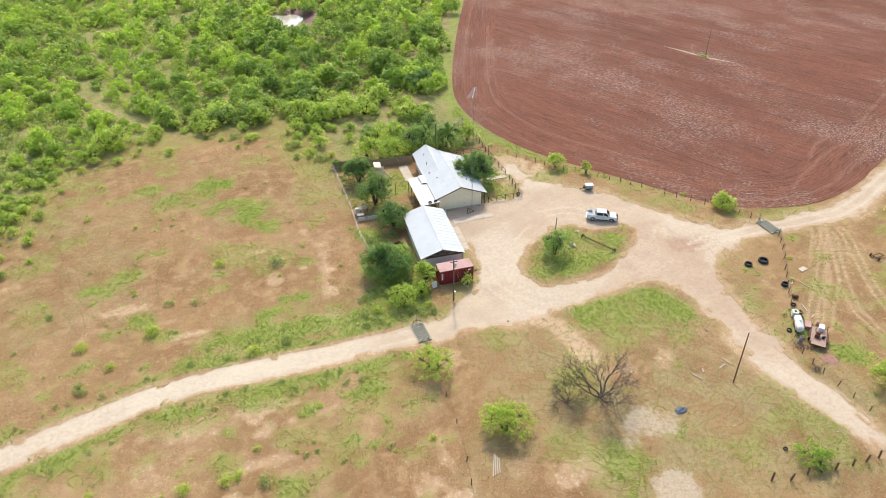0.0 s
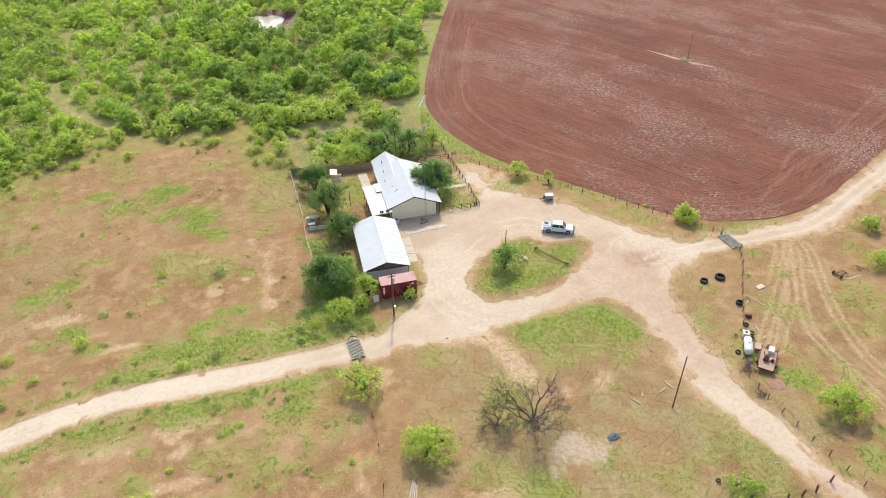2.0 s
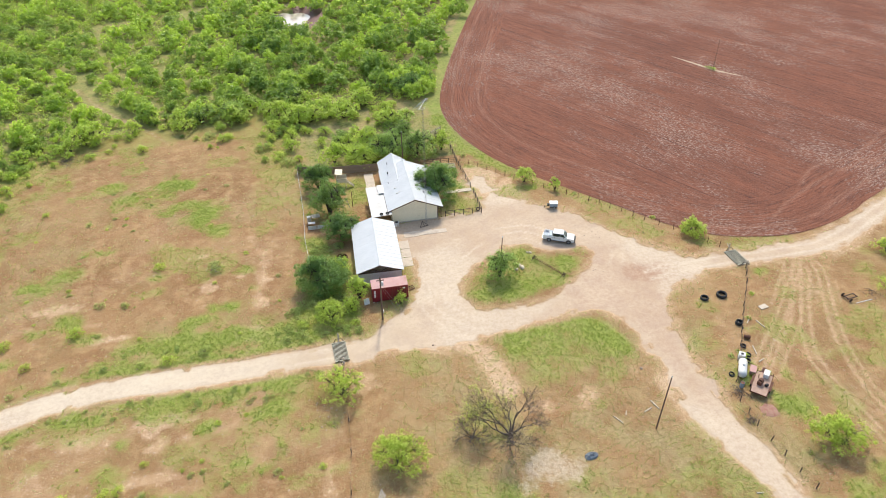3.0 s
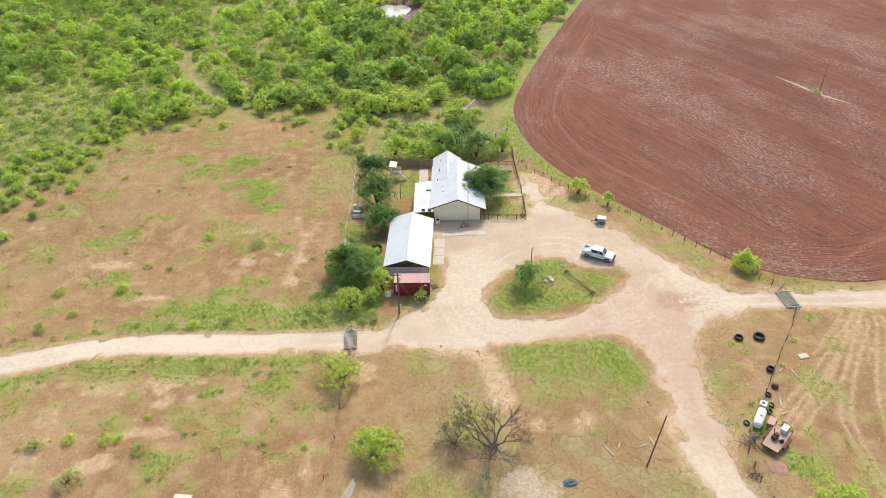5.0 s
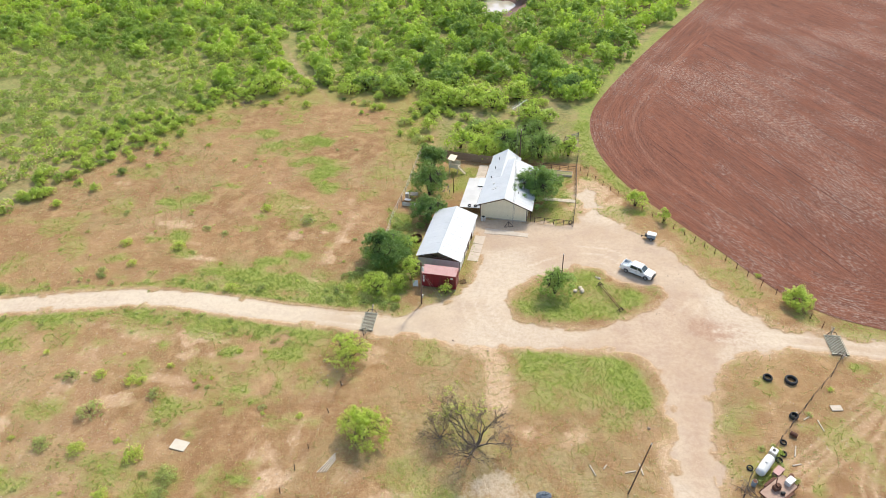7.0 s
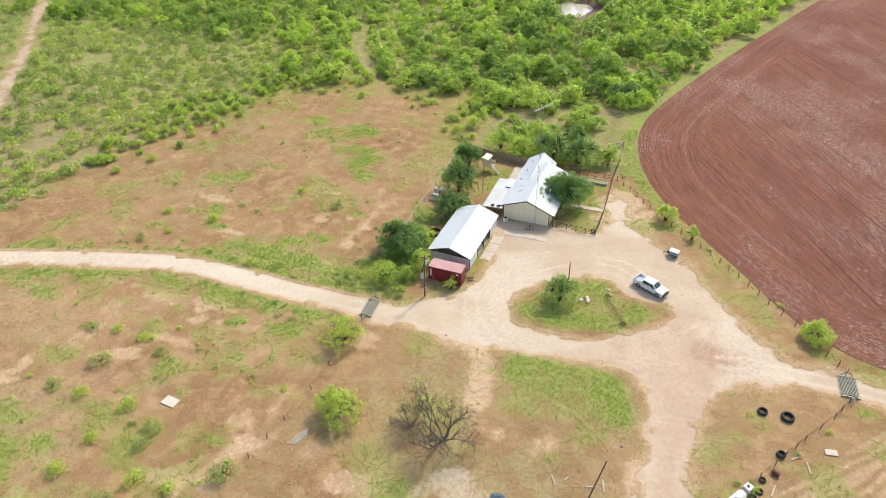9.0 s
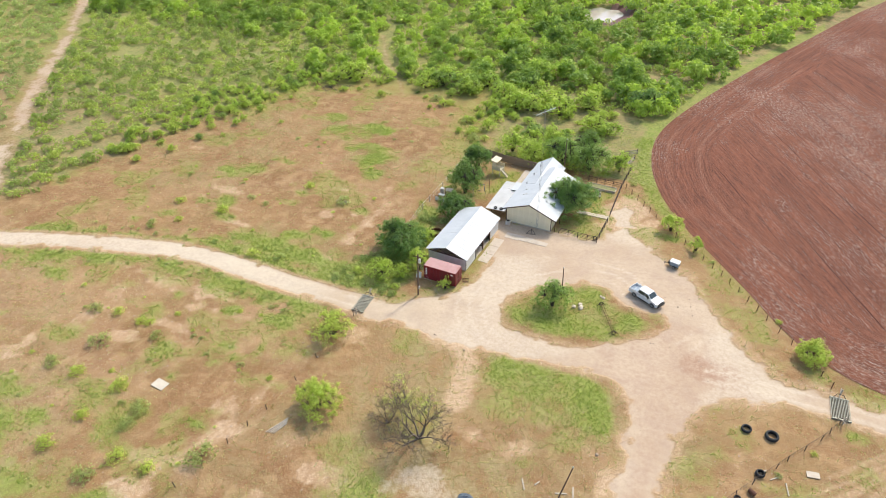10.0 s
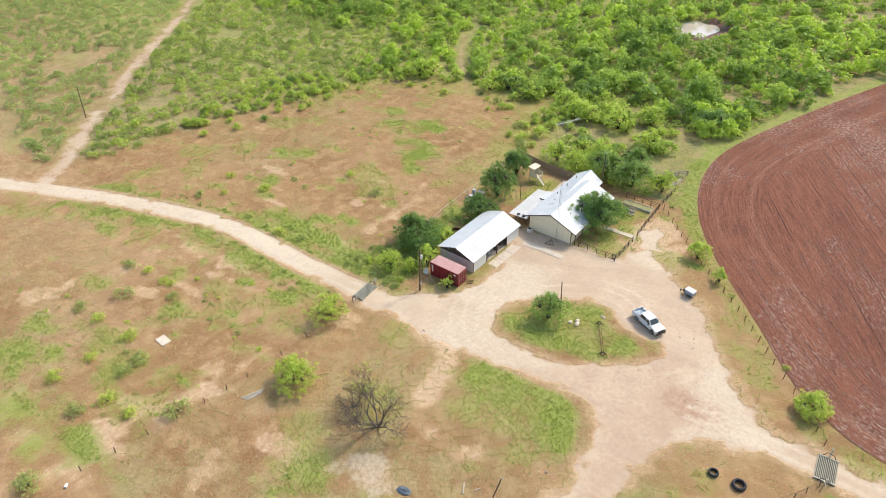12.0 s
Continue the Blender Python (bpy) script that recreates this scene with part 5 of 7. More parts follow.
# ---- fences and guards ----
def fence(name, line, spacing, post_h, post_r, rails, label, post_mat, rail_mat, category="fence", wobble=0.0, seed=3):
    """Posts along a line of the plan, with rails or wires given as (height, radius)."""
    rng = random.Random(seed)
    f = thing(name, pose(*line[0], 0), label, category)
    o = Vector((*line[0], 0))
    stops = []
    for (ax, ay), (bx, by) in zip(line[:-1], line[1:]):
        d = math.hypot(bx - ax, by - ay)
        n = max(1, round(d / spacing))
        stops += [(ax + (bx - ax) * i / n, ay + (by - ay) * i / n) for i in range(n)]
    stops.append(line[-1])
    for x, y in stops:
        tip = Vector((x, y, post_h * (1 - 0.15 * wobble * rng.random()))) - o + Vector((rng.uniform(-1, 1), rng.uniform(-1, 1), 0)) * 0.12 * wobble
        part("post", Geo().tube([Vector((x, y, -0.1)) - o, tip], [post_r, post_r * 0.9], 6), post_mat, f)
    for z, r in rails:
        pts = [Vector((x, y, z + wobble * rng.uniform(-0.05, 0.05))) - o for x, y in stops]
        part("rail" if r > 0.015 else "wire", Geo().tube(pts, [r] * len(pts), 4 if r < 0.015 else 6), rail_mat, f)
    return f


WIRES = ((0.3, 0.007), (0.6, 0.007), (0.9, 0.007), (1.15, 0.007))
fence("field_fence", [(51.4, 125.2), (57.5, 118.0), (63.4, 111.4), (70.6, 104.4), (75.2, 99.4), (79.8, 93.8), (83.5, 89.6), (86.2, 86.2), (88.8, 82.6)], 2.3, 1.25, 0.055, WIRES, "rusty steel post and wire fence along the field", RUST, PIPE, wobble=0.6)
fence("wire_fence", [(89.6, 75.8), (87.4, 72.2), (83.6, 67.2), (79.8, 61.9), (76.4, 57.0), (73.2, 53.0), (71.8, 49.8)], 2.6, 1.2, 0.06, WIRES + ((1.2, 0.018),), "sagging wire fence overgrown with weeds beside the junk", TIMBER, PIPE, wobble=1.0, seed=4)
fence("wire_fence", [(71.8, 49.8), (71.6, 45.5), (72.2, 40.6), (72.8, 35.5), (74.5, 26)], 2.4, 1.2, 0.07, WIRES, "old timber post and wire fence along the road", TIMBER, PIPE, wobble=1.0, seed=5)
fence("timber_fence", [(70.2, 32.4), (67.6, 31.8), (63.6, 31.9), (61.2, 32.2), (57.4, 32.7), (54.9, 32.7), (52.6, 33.4)], 2.3, 1.5, 0.13, ((0.5, 0.01), (1.0, 0.01)), "thick dark weathered timber fence posts in dry grass", POLE_WOOD, PIPE, wobble=1.2, seed=6)
fence("wire_fence", SOUTH_FENCE, 4.6, 1.1, 0.06, ((0.5, 0.008), (1.0, 0.008)), "thin wire fence with few posts across the pasture", TIMBER, PIPE, wobble=1.0, seed=7)
fence("pipe_fence", [(43.2, 104.4), (50.4, 104.1), (50.7, 111.4)], 1.9, 1.25, 0.06, ((0.3, 0.025), (0.6, 0.025), (0.9, 0.025), (1.2, 0.04)), "dark welded pipe fence round the front yard", PIPE, PIPE)
fence("pipe_fence", [(50.7, 113.6), (50.5, 125.0), (50.8, 133.0)], 1.9, 1.25, 0.06, ((0.3, 0.025), (0.6, 0.025), (0.9, 0.025), (1.2, 0.04)), "dark welded pipe fence along the yard side", PIPE, PIPE)
fence("pipe_fence", [(43.6, 125.3), (50.5, 124.8)], 1.9, 1.25, 0.06, ((0.35, 0.025), (0.75, 0.025), (1.2, 0.04)), "dark pipe cross fence behind the yard planter", PIPE, PIPE)
fence("yard_fence", [(16.2, 128.0), (16.4, 119.0), (16.5, 111.0), (16.2, 102.0), (16.6, 93.5)], 2.6, 1.3, 0.05, ((1.3, 0.02), (0.65, 0.01), (0.3, 0.008)), "pale pipe and wire fence on the pasture side", PALE_WOOD, WHITE)


def board_fence(line, h, label):
    f = thing("board_fence", pose(0, 0, 0), label, "fence")
    for a, b in zip(line[:-1], line[1:]):
        boards(f, "board", a, b, 0.03, lambda s: h, FENCE_WOOD, 0.3, 0.03, 0.006)
        d = Vector((b[0] - a[0], b[1] - a[1], 0))
        for z in (0.4, h - 0.3):
            part("rail", Geo().tube([Vector((*a, z)) + Vector((0, 0.05, 0)), Vector((*b, z)) + Vector((0, 0.05, 0))], [0.04, 0.04], 4), TIMBER, f)
    return f


FENCE_WOOD = plain("greyed_fence_boards", (0.36, 0.27, 0.19), (0.28, 0.2, 0.14), 0.85, 0.0, 2.0, 0.004)
board_fence([(16.3, 128.2), (24.5, 126.2), (33.4, 125.4)], 1.8, "brown weathered board fence behind the back yard")


# dusty brown, darkened to hold the shade seen between the guard bars
PIT_SHADE = plain("shaded_pit", (0.15, 0.125, 0.085), (0.11, 0.09, 0.06), 0.9, 0.0, 2.0)


def cattle_guard(x, y, rz, wide, deep, label):
    g = thing("cattle_guard", pose(x, y, 0.05, 0, 0, rz), label, "cattle guard", "cattle guards")
    # no hollow here: a flat panel with the pit's shade in its colour
    part("pit", Geo().box((0, 0, 0.0), (wide - 0.1, deep - 0.1, 0.06)), PIT_SHADE, g, "dusty panel below the bars, coloured as a shaded pit")
    for s in (-1, 1):
        part("frame_beam", Geo().box((0, s * deep / 2, 0.1), (wide + 0.1, 0.14, 0.2)), GUARD, g)
    n = 13
    for i in range(n):
        u = -wide / 2 + wide * i / (n - 1)
        part("bar", Geo().tube([(u, -deep / 2, 0.15), (u, deep / 2, 0.15)], [0.042, 0.042], 6), GUARD, g)
    for s in (-1, 1):
        w = part("wing", Geo().tube([(-0.7, s * (deep / 2 + 0.15), 0.1), (-0.35, s * (deep / 2 + 0.25), 0.7), (0.5, s * (deep / 2 + 0.3), 0.55), (0.8, s * (deep / 2 + 0.2), 0.1)], [0.05] * 4, 6), PIPE, g)
        part("wing_post", Geo().tube([(0.1, s * (deep / 2 + 0.6), -0.05), (0.15, s * (deep / 2 + 0.6), 1.3)], [0.1, 0.09], 7), PALE_WOOD, w, "pale timber post")
        part("wing_rail", Geo().tube([(0.0, s * (deep / 2 + 0.1), 0.2), (0.15, s * (deep / 2 + 1.3), 0.9)], [0.07, 0.06], 6), PALE_WOOD, w)
    return g


cattle_guard(19.5, 72.4, 3, 2.0, 3.9, "steel bar cattle guard across the west road")
cattle_guard(89.8, 78.8, 3, 2.3, 3.9, "steel bar cattle guard across the east road")


# ---- yard ----
def slab(name, x, y, sx, sy, rz, z, material, label, category):
    ob = bevelled(Geo().box((0, 0, 0), (sx, sy, 0.08)), name, material, None, 0.02)
    ob.matrix_basis = pose(x, y, z, 0, 0, rz)
    return tagged(ob, label, category)


path = thing("garden_path", pose(44.4, 112.9, 0.0), "pale concrete slab path from the house to the gate", "path", kind="structure")
for i in range(7):
    part("slab", Geo().box((0.4 + i * 0.9, 0.02 * (i % 3), 0.06), (0.88, 1.1, 0.08)), CONCRETE, path)
apron = thing("concrete_apron", pose(38.6, 100.0, 0.0, 0, 0, -2), "broken pale concrete apron in front of the house", "slab", kind="structure")
for i in range(3):
    part("slab", Geo().box((-3.0 + i * 2.7, 0.1 * (i % 2), 0.005), (2.68, 1.7 - 0.25 * i, 0.05)), CONCRETE, apron)
pad = thing("barn_apron", pose(33.4, 94.5, 0.0, 0, 0, -3), "cracked concrete pads beside the barn opening", "slab", kind="structure")
for i in range(3):
    part("slab", Geo().box((0.1, -2.6 + i * 2.6, 0.008), (1.9, 2.5, 0.04)), CONCRETE, pad)


back_pad = thing("patio_pad", pose(30.8, 121.2, 0.0, 0, 0, -2), "pale concrete pad beside the back lawn", "slab", kind="structure")
for i in range(3):
    part("slab", Geo().box((0.05 * (i % 2), -2.2 + i * 2.2, 0.03), (1.9, 2.17, 0.06)), CONCRETE, back_pad)


def playhouse():
    p = thing("playhouse", pose(25.0, 121.0, 0, 0, 0, -8), "cream wooden raised playhouse with a flat roof and slide", "playhouse")
    for x in (-0.9, 0.9):
        for y in (-0.9, 0.9):
            part("post", Geo().span((x - 0.06, x + 0.06), (y - 0.06, y + 0.06), 0, 3.2 if x < 0 else 2.3), CREAM_WOOD, p)
    part("platform", Geo().span((-1.0, 1.0), (-1.0, 1.0), 1.3, 1.42), CREAM_WOOD, p)
    part("cabin_wall", Geo().span((-1.0, -0.94), (-1.0, 1.0), 1.42, 2.7), CREAM_WOOD, p)
    part("cabin_wall", Geo().span((-1.0, 0.0), (0.94, 1.0), 1.42, 2.9), CREAM_WOOD, p)
    part("cabin_wall", Geo().span((-1.0, 0.0), (-1.0, -0.94), 1.42, 2.1), CREAM_WOOD, p)
    part("roof", Geo().box((-0.45, 0, 3.3), (1.5, 2.4, 0.08), tilt=Matrix.Rotation(radians(8), 3, "Y")), CREAM_WOOD, p, "cream flat roof board")
    for y in (-0.97, 0.97):
        part("railing", Geo().span((0.0, 1.0), (y - 0.03, y + 0.03), 1.42, 2.2), CREAM_WOOD, p)
    part("slide", Geo().extrude([(1.0, 1.38), (2.5, 0.1), (2.5, 0.0), (1.0, 1.25)], -0.75, -0.15), CREAM_WOOD, p)
    for y in (-0.75, -0.15):
        part("slide_side", Geo().extrude([(1.0, 1.6), (2.55, 0.25), (2.55, 0.05), (1.0, 1.3)], y - 0.02, y + 0.02), CREAM_WOOD, p)
    return p


playhouse()
part_mast = thing("flag_post", pose(26.2, 112.5, 0), "thin brown steel post standing on the lawn", "post")
part("post", Geo().tube([(0, 0, 0), (0, 0, 3.4)], [0.06, 0.05], 6), RUST, part_mast)

low = thing("low_wall", pose(17.0, 106.2, 0, 0, 0, -3), "low white panel wall across the back yard", "wall")
for i in range(4):
    part("panel", Geo().box((0.55 + i * 1.1, 0, 0.45), (1.07, 0.06, 0.8)), TANK_WHITE, low)
    part("post", Geo().box((i * 1.1, 0.06, 0.5), (0.08, 0.08, 1.0)), PIPE, low)


def yard_table(x, y, rz, sx, sy, h, material, label):
    t = thing("yard_table", pose(x, y, 0, 0, 0, rz), label, "table")
    part("tabletop", Geo().box((0, 0, h), (sx, sy, 0.06)), material, t)
    for i in (-1, 1):
        for j in (-1, 1):
            part("leg", Geo().box((i * (sx / 2 - 0.08), j * (sy / 2 - 0.08), h / 2), (0.07, 0.07, h)), TIMBER, t)


yard_table(18.7, 109.6, 8, 1.6, 1.3, 0.8, PALE_WOOD, "grey weathered wooden table in the back yard")
yard_table(17.8, 107.6, -6, 1.3, 0.7, 0.6, TANK_WHITE, "small white table beside the low wall")
cab = thing("storage_cabinet", pose(17.4, 108.9, 0, 0, 0, 5), "small pale storage cabinet by the fence", "cabinet")
part("body", Geo().span((-0.35, 0.35), (-0.3, 0.3), 0, 1.3), TANK_WHITE, cab)
part("door", Geo().span((-0.31, 0.31), (-0.33, -0.3), 0.08, 1.22), PALE_WOOD, cab)
swing = thing("swing_frame", pose(24.2, 112.0, 0, 0, 0, 30), "blue steel swing frame under the oak", "swing")
for s in (-1, 1):
    part("leg", Geo().tube([(s * 1.2, -0.7, 0), (s * 1.0, 0, 1.9)], [0.04, 0.04], 6), BLUE, swing)
    part("leg", Geo().tube([(s * 1.2, 0.7, 0), (s * 1.0, 0, 1.9)], [0.04, 0.04], 6), BLUE, swing)
part("top_bar", Geo().tube([(-1.1, 0, 1.9), (1.1, 0, 1.9)], [0.045, 0.045], 6), BLUE, swing)
part("seat", Geo().box((0, 0, 0.5), (0.6, 0.25, 0.05)), BLACK, swing)
for s in (-1, 1):
    part("chain", Geo().tube([(s * 0.28, 0, 0.5), (s * 0.28, 0, 1.9)], [0.012, 0.012], 4), CHROME, swing)


def bench(x, y, rz, label):
    b = thing("garden_bench", pose(x, y, 0, 0, 0, rz), label, "bench")
    part("seat", Geo().box((0, 0, 0.42), (1.3, 0.45, 0.06)), PALE_WOOD, b)
    part("backrest", Geo().box((0, 0.24, 0.72), (1.3, 0.06, 0.4)), PALE_WOOD, b)
    for s in (-1, 1):
        part("leg", Geo().box((s * 0.55, 0, 0.2), (0.08, 0.42, 0.4)), TIMBER, b)


bench(46.6, 120.9, 5, "pale wooden garden bench on the side lawn")
bench(46.8, 119.6, -4, "second pale wooden garden bench on the side lawn")
planter = thing("planter_bed", pose(46.9, 123.2, 0, 0, 0, -3), "raised wooden planter bed full of grass", "planter")
for s in (-1, 1):
    part("long_board", Geo().box((0, s * 0.8, 0.25), (5.6, 0.08, 0.5)), PALE_WOOD, planter)
    part("end_board", Geo().box((s * 2.8, 0, 0.25), (0.08, 1.5, 0.5)), PALE_WOOD, planter)
part("soil", Geo().box((0, 0, 0.2), (5.5, 1.5, 0.36)), PLANTER_GRASS, planter, "dry grass filling")
for i, (x, y, l, rz) in enumerate(((48.3, 135.6, 5.4, 80), (50.1, 135.4, 5.0, 76), (49.2, 139.6, 4.0, 40), (47.2, 134.6, 3.6, 84))):
    c = thing("corral_board", pose(x, y, 0, 0, 0, rz), "pale weathered corral board panel leaning by the trees", "boards", "corral boards")
    for k in range(3):
        part("board", Geo().box((0, 0.04 * k, 0.35 + 0.35 * k), (l, 0.05, 0.18)), PALE_WOOD, c)
    for s in (-1, 0, 1):
        part("post", Geo().box((s * l / 2 * 0.95, 0.1, 0.6), (0.14, 0.14, 1.3)), TIMBER, c)
frame_ob = thing("steel_stand", pose(38.4, 102.4, 0, 0, 0, 12), "dark steel A-frame stand lying before the gable", "stand")
for a, b in (((-0.8, -0.5, 0.1), (0.9, -0.4, 0.1)), ((0.9, -0.4, 0.1), (0.1, 0.7, 0.5)), ((0.1, 0.7, 0.5), (-0.8, -0.5, 0.1)), ((0.1, -0.45, 0.1), (0.1, 0.7, 0.5))):
    part("tube", Geo().tube([a, b], [0.045, 0.045], 6), PIPE, frame_ob)
ac = thing("air_conditioner", pose(33.5, 103.5, 0, 0, 0, -2), "pale grey outdoor air conditioner beside the gable", "air conditioner")
bevelled(Geo().span((-0.4, 0.4), (-0.35, 0.35), 0.08, 0.85), "case", TANK_WHITE, ac, 0.03)
part("base", Geo().box((0, 0, 0.05), (0.9, 0.8, 0.1)), CONCRETE, ac)
part("fan_grille", Geo().lathe((0, 0, 0.86), (0, 0, 1), [(0.3, 0), (0.3, 0.03), (0.1, 0.05)], 14), BLACK, ac)


# ---- tyres, junk and scrap ----
def tyre(x, y, z, R, w, label, tilt=(0, 0, 0)):
    t = tagged(part("tyre", Geo().ring((0, 0, 0), (0, 0, 1), [(R * 0.66, -w * 0.42), (R * 0.92, -w / 2), (R, -w * 0.25), (R, w * 0.25), (R * 0.92, w / 2), (R * 0.66, w * 0.42), (R * 0.74, 0)], 22), RUBBER, smooth=True), label, "tyre")
    t.matrix_basis = pose(x, y, z, *tilt)
    return t


tyre(78.5, 70.3, 0.22, 0.66, 0.42, "black tractor tyre lying flat in dry grass")
tyre(81.6, 70.3, 0.26, 0.86, 0.5, "large black tractor tyre lying in the grass")
for k in range(2):
    tyre(80.5 + 0.05 * k, 63.7, 0.13 + 0.25 * k, 0.55, 0.25, "black tyre stacked on another by the fence")
tyre(78.3, 59.1, 0.15, 0.42, 0.26, "black tyre with pale rim by the fence")
tyre(77.9, 57.3, 0.14, 0.45, 0.26, "black tyre sunk in weeds beside the fence")
tyre(77.2, 56.2, 0.14, 0.42, 0.24, "old black tyre among weeds behind the tank", (8, 4, 0))
tyre(73.4, 54.4, 0.16, 0.4, 0.26, "old black tyre half in the grass", (14, 0, 0))
tyre(30.8, 103.75, 2.98, 0.34, 0.22, "black tyre lying on the patio roof")
tyre(31.95, 103.7, 3.03, 0.34, 0.22, "black tyre weighing down the patio roof")
tyre(57.4, 36.6, 0.14, 0.3, 0.22, "small black tyre lying in straw")
tyre(49.9, 104.9, 0.35, 0.4, 0.25, "dark tyre leaning at the fence corner", (70, 0, 20))


def pressure_tank(x, y, rz, length, r, label):
    t = thing("storage_tank", pose(x, y, 0, 0, 0, rz), label, "tank")
    cap = [(0.05, 0), (r * 0.6, 0.05), (r * 0.9, 0.18), (r, 0.4), (r, length - 0.4), (r * 0.9, length - 0.18), (r * 0.6, length - 0.05), (0.05, length)]
    part("shell", Geo().lathe((-length / 2, 0, r + 0.35), (1, 0, 0), cap, 20), TANK_WHITE, t, "white painted steel shell", True)
    for s in (-1, 1):
        part("saddle", Geo().box((s * length * 0.3, 0, 0.25), (0.15, r * 1.5, 0.5)), RUST, t)
    part("valve_dome", Geo().lathe((0, 0, 2 * r + 0.33), (0, 0, 1), [(0.18, 0), (0.18, 0.15), (0.08, 0.22)], 10), TANK_WHITE, t)


pressure_tank(75.0, 54.5, 55, 3.3, 0.6, "white cylindrical fuel tank on steel saddles")
poly = thing("plastic_tank", pose(76.5, 56.9, 0, 0, 0, 55), "white boxy plastic tank behind the fuel tank", "tank")
bevelled(Geo().span((-0.5, 0.5), (-0.45, 0.45), 0.1, 1.05), "tank", TANK_WHITE, poly, 0.1)
part("pallet", Geo().span((-0.55, 0.55), (-0.5, 0.5), 0, 0.1), TIMBER, poly)
part("cap", Geo().lathe((0, 0, 1.04), (0, 0, 1), [(0.2, 0), (0.2, 0.06), (0.16, 0.08)], 12), BLACK, poly)
crate = thing("metal_crate", pose(76.6, 54.2, 0, 0, 0, 50), "faded pink metal crate beside the fuel tank", "crate")
bevelled(Geo().span((-0.7, 0.7), (-0.4, 0.4), 0.06, 0.62), "body", PINK, crate, 0.03)
part("lid", Geo().span((-0.73, 0.73), (-0.43, 0.43), 0.62, 0.68), PINK, crate)
part("skid", Geo().span((-0.6, 0.6), (-0.3, 0.3), 0, 0.06), TIMBER, crate)


def drum(x, y, z, tilt, material, label):
    d = thing("steel_drum", pose(x, y, z, *tilt), label, "drum")
    part("shell", Geo().lathe((0, 0, -0.44), (0, 0, 1), [(0.29, 0), (0.29, 0.28), (0.305, 0.3), (0.29, 0.32), (0.29, 0.57), (0.305, 0.59), (0.29, 0.61), (0.29, 0.88)], 16), material, d)
    part("lid", Geo().lathe((0, 0, 0.43), (0, 0, 1), [(0.27, 0), (0.27, 0.02), (0.1, 0.025)], 16), RUST, d)


drum(79.8, 60.5, 0.32, (90, 0, 60), RUST, "rusty steel drum lying by the fence")
drum(77.9, 53.6, 0.46, (0, 0, 0), PINK, "faded red steel drum beside the fuel tank")
drum(73.4, 52.0, 0.46, (0, 0, 0), BLUE_GREY, "blue-grey steel drum by the fence")


def flatbed_trailer():
    t = thing("flatbed_trailer", pose(76.0, 51.4, 0, 0, 0, 44), "rusty flatbed trailer with worn plank deck and machinery", "trailer")
    n = 8
    for i in range(n):
        y = -1.05 + 2.1 * (i + 0.5) / n
        part("plank", Geo().box((0, y, 0.72), (4.4, 2.1 / n - 0.015, 0.05)), PLANK, t)
    for s in (-1, 1):
        part("side_rail", Geo().box((0, s * 1.1, 0.7), (4.5, 0.08, 0.16)), RUST, t)
        part("end_rail", Geo().box((s * 2.24, 0, 0.7), (0.08, 2.2, 0.16)), RUST, t)
        for x in (-0.5, 0.45):
            wheel(t, x, s * 1.22, 0.36, 0.36, 0.22)
        part("fender", Geo().box((0, s * 1.25, 0.8), (2.0, 0.28, 0.05)), RUST, t)
    part("drawbar", Geo().tube([(2.2, 0.6, 0.6), (3.3, 0, 0.5)], [0.05, 0.05], 6).tube([(2.2, -0.6, 0.6), (3.3, 0, 0.5)], [0.05, 0.05], 6), RUST, t)
    for x, y in ((-2.1, -1.05), (-2.1, 1.05), (2.1, -1.05), (2.1, 1.05)):
        part("stake", Geo().box((x, y, 1.05), (0.07, 0.07, 0.6)), RUST, t)
    return t


PLANK = plain("worn_planks", (0.48, 0.33, 0.25), (0.37, 0.24, 0.18), 0.85, 0.0, 2.0, 0.004, grime=(0.42, 0.3, 0.22))
flatbed_trailer()
eng = thing("engine_block", pose(75.7, 51.4, 0.745, 0, 0, 30), "rusty engine block standing on the trailer deck", "engine")
part("block", Geo().box((0, 0, 0.3), (0.8, 0.6, 0.6)).box((0.1, 0, 0.7), (0.5, 0.4, 0.25)), RUST, eng)
part("flywheel", Geo().lathe((-0.45, 0, 0.35), (1, 0, 0), [(0.28, 0), (0.28, 0.08)], 14), RUST, eng)
part("exhaust", Geo().tube([(0.2, 0.35, 0.5), (0.3, 0.55, 0.9), (0.3, 0.55, 1.2)], [0.06] * 3, 7), RUST, eng)
chest = thing("white_chest", pose(77.4, 52.5, 0.745, 0, 0, 44), "white metal chest on the trailer deck", "chest")
bevelled(Geo().span((-0.55, 0.55), (-0.35, 0.35), 0, 0.6), "body", TANK_WHITE, chest, 0.04)
part("lid", Geo().span((-0.57, 0.57), (-0.37, 0.37), 0.6, 0.66), WHITE, chest)
motor = thing("small_motor", pose(76.3, 50.8, 0.745, 0, 0, 10), "small dark electric motor on the trailer deck", "motor")
part("case", Geo().lathe((-0.25, 0, 0.22), (1, 0, 0), [(0.12, 0), (0.2, 0.06), (0.2, 0.44), (0.12, 0.5)], 12), BLACK, motor)
part("foot", Geo().box((0, 0, 0.03), (0.4, 0.36, 0.06)), RUST, motor)


def timber(x, y, rz, length, w, label, material=None, z=0.06):
    b = tagged(bevelled(Geo().box((0, 0, 0), (length, w, 0.1)), "timber_board", material or PALE_WOOD, None, 0.015), label, "board", "loose boards")
    b.matrix_basis = pose(x, y, z, 0, 0, rz)


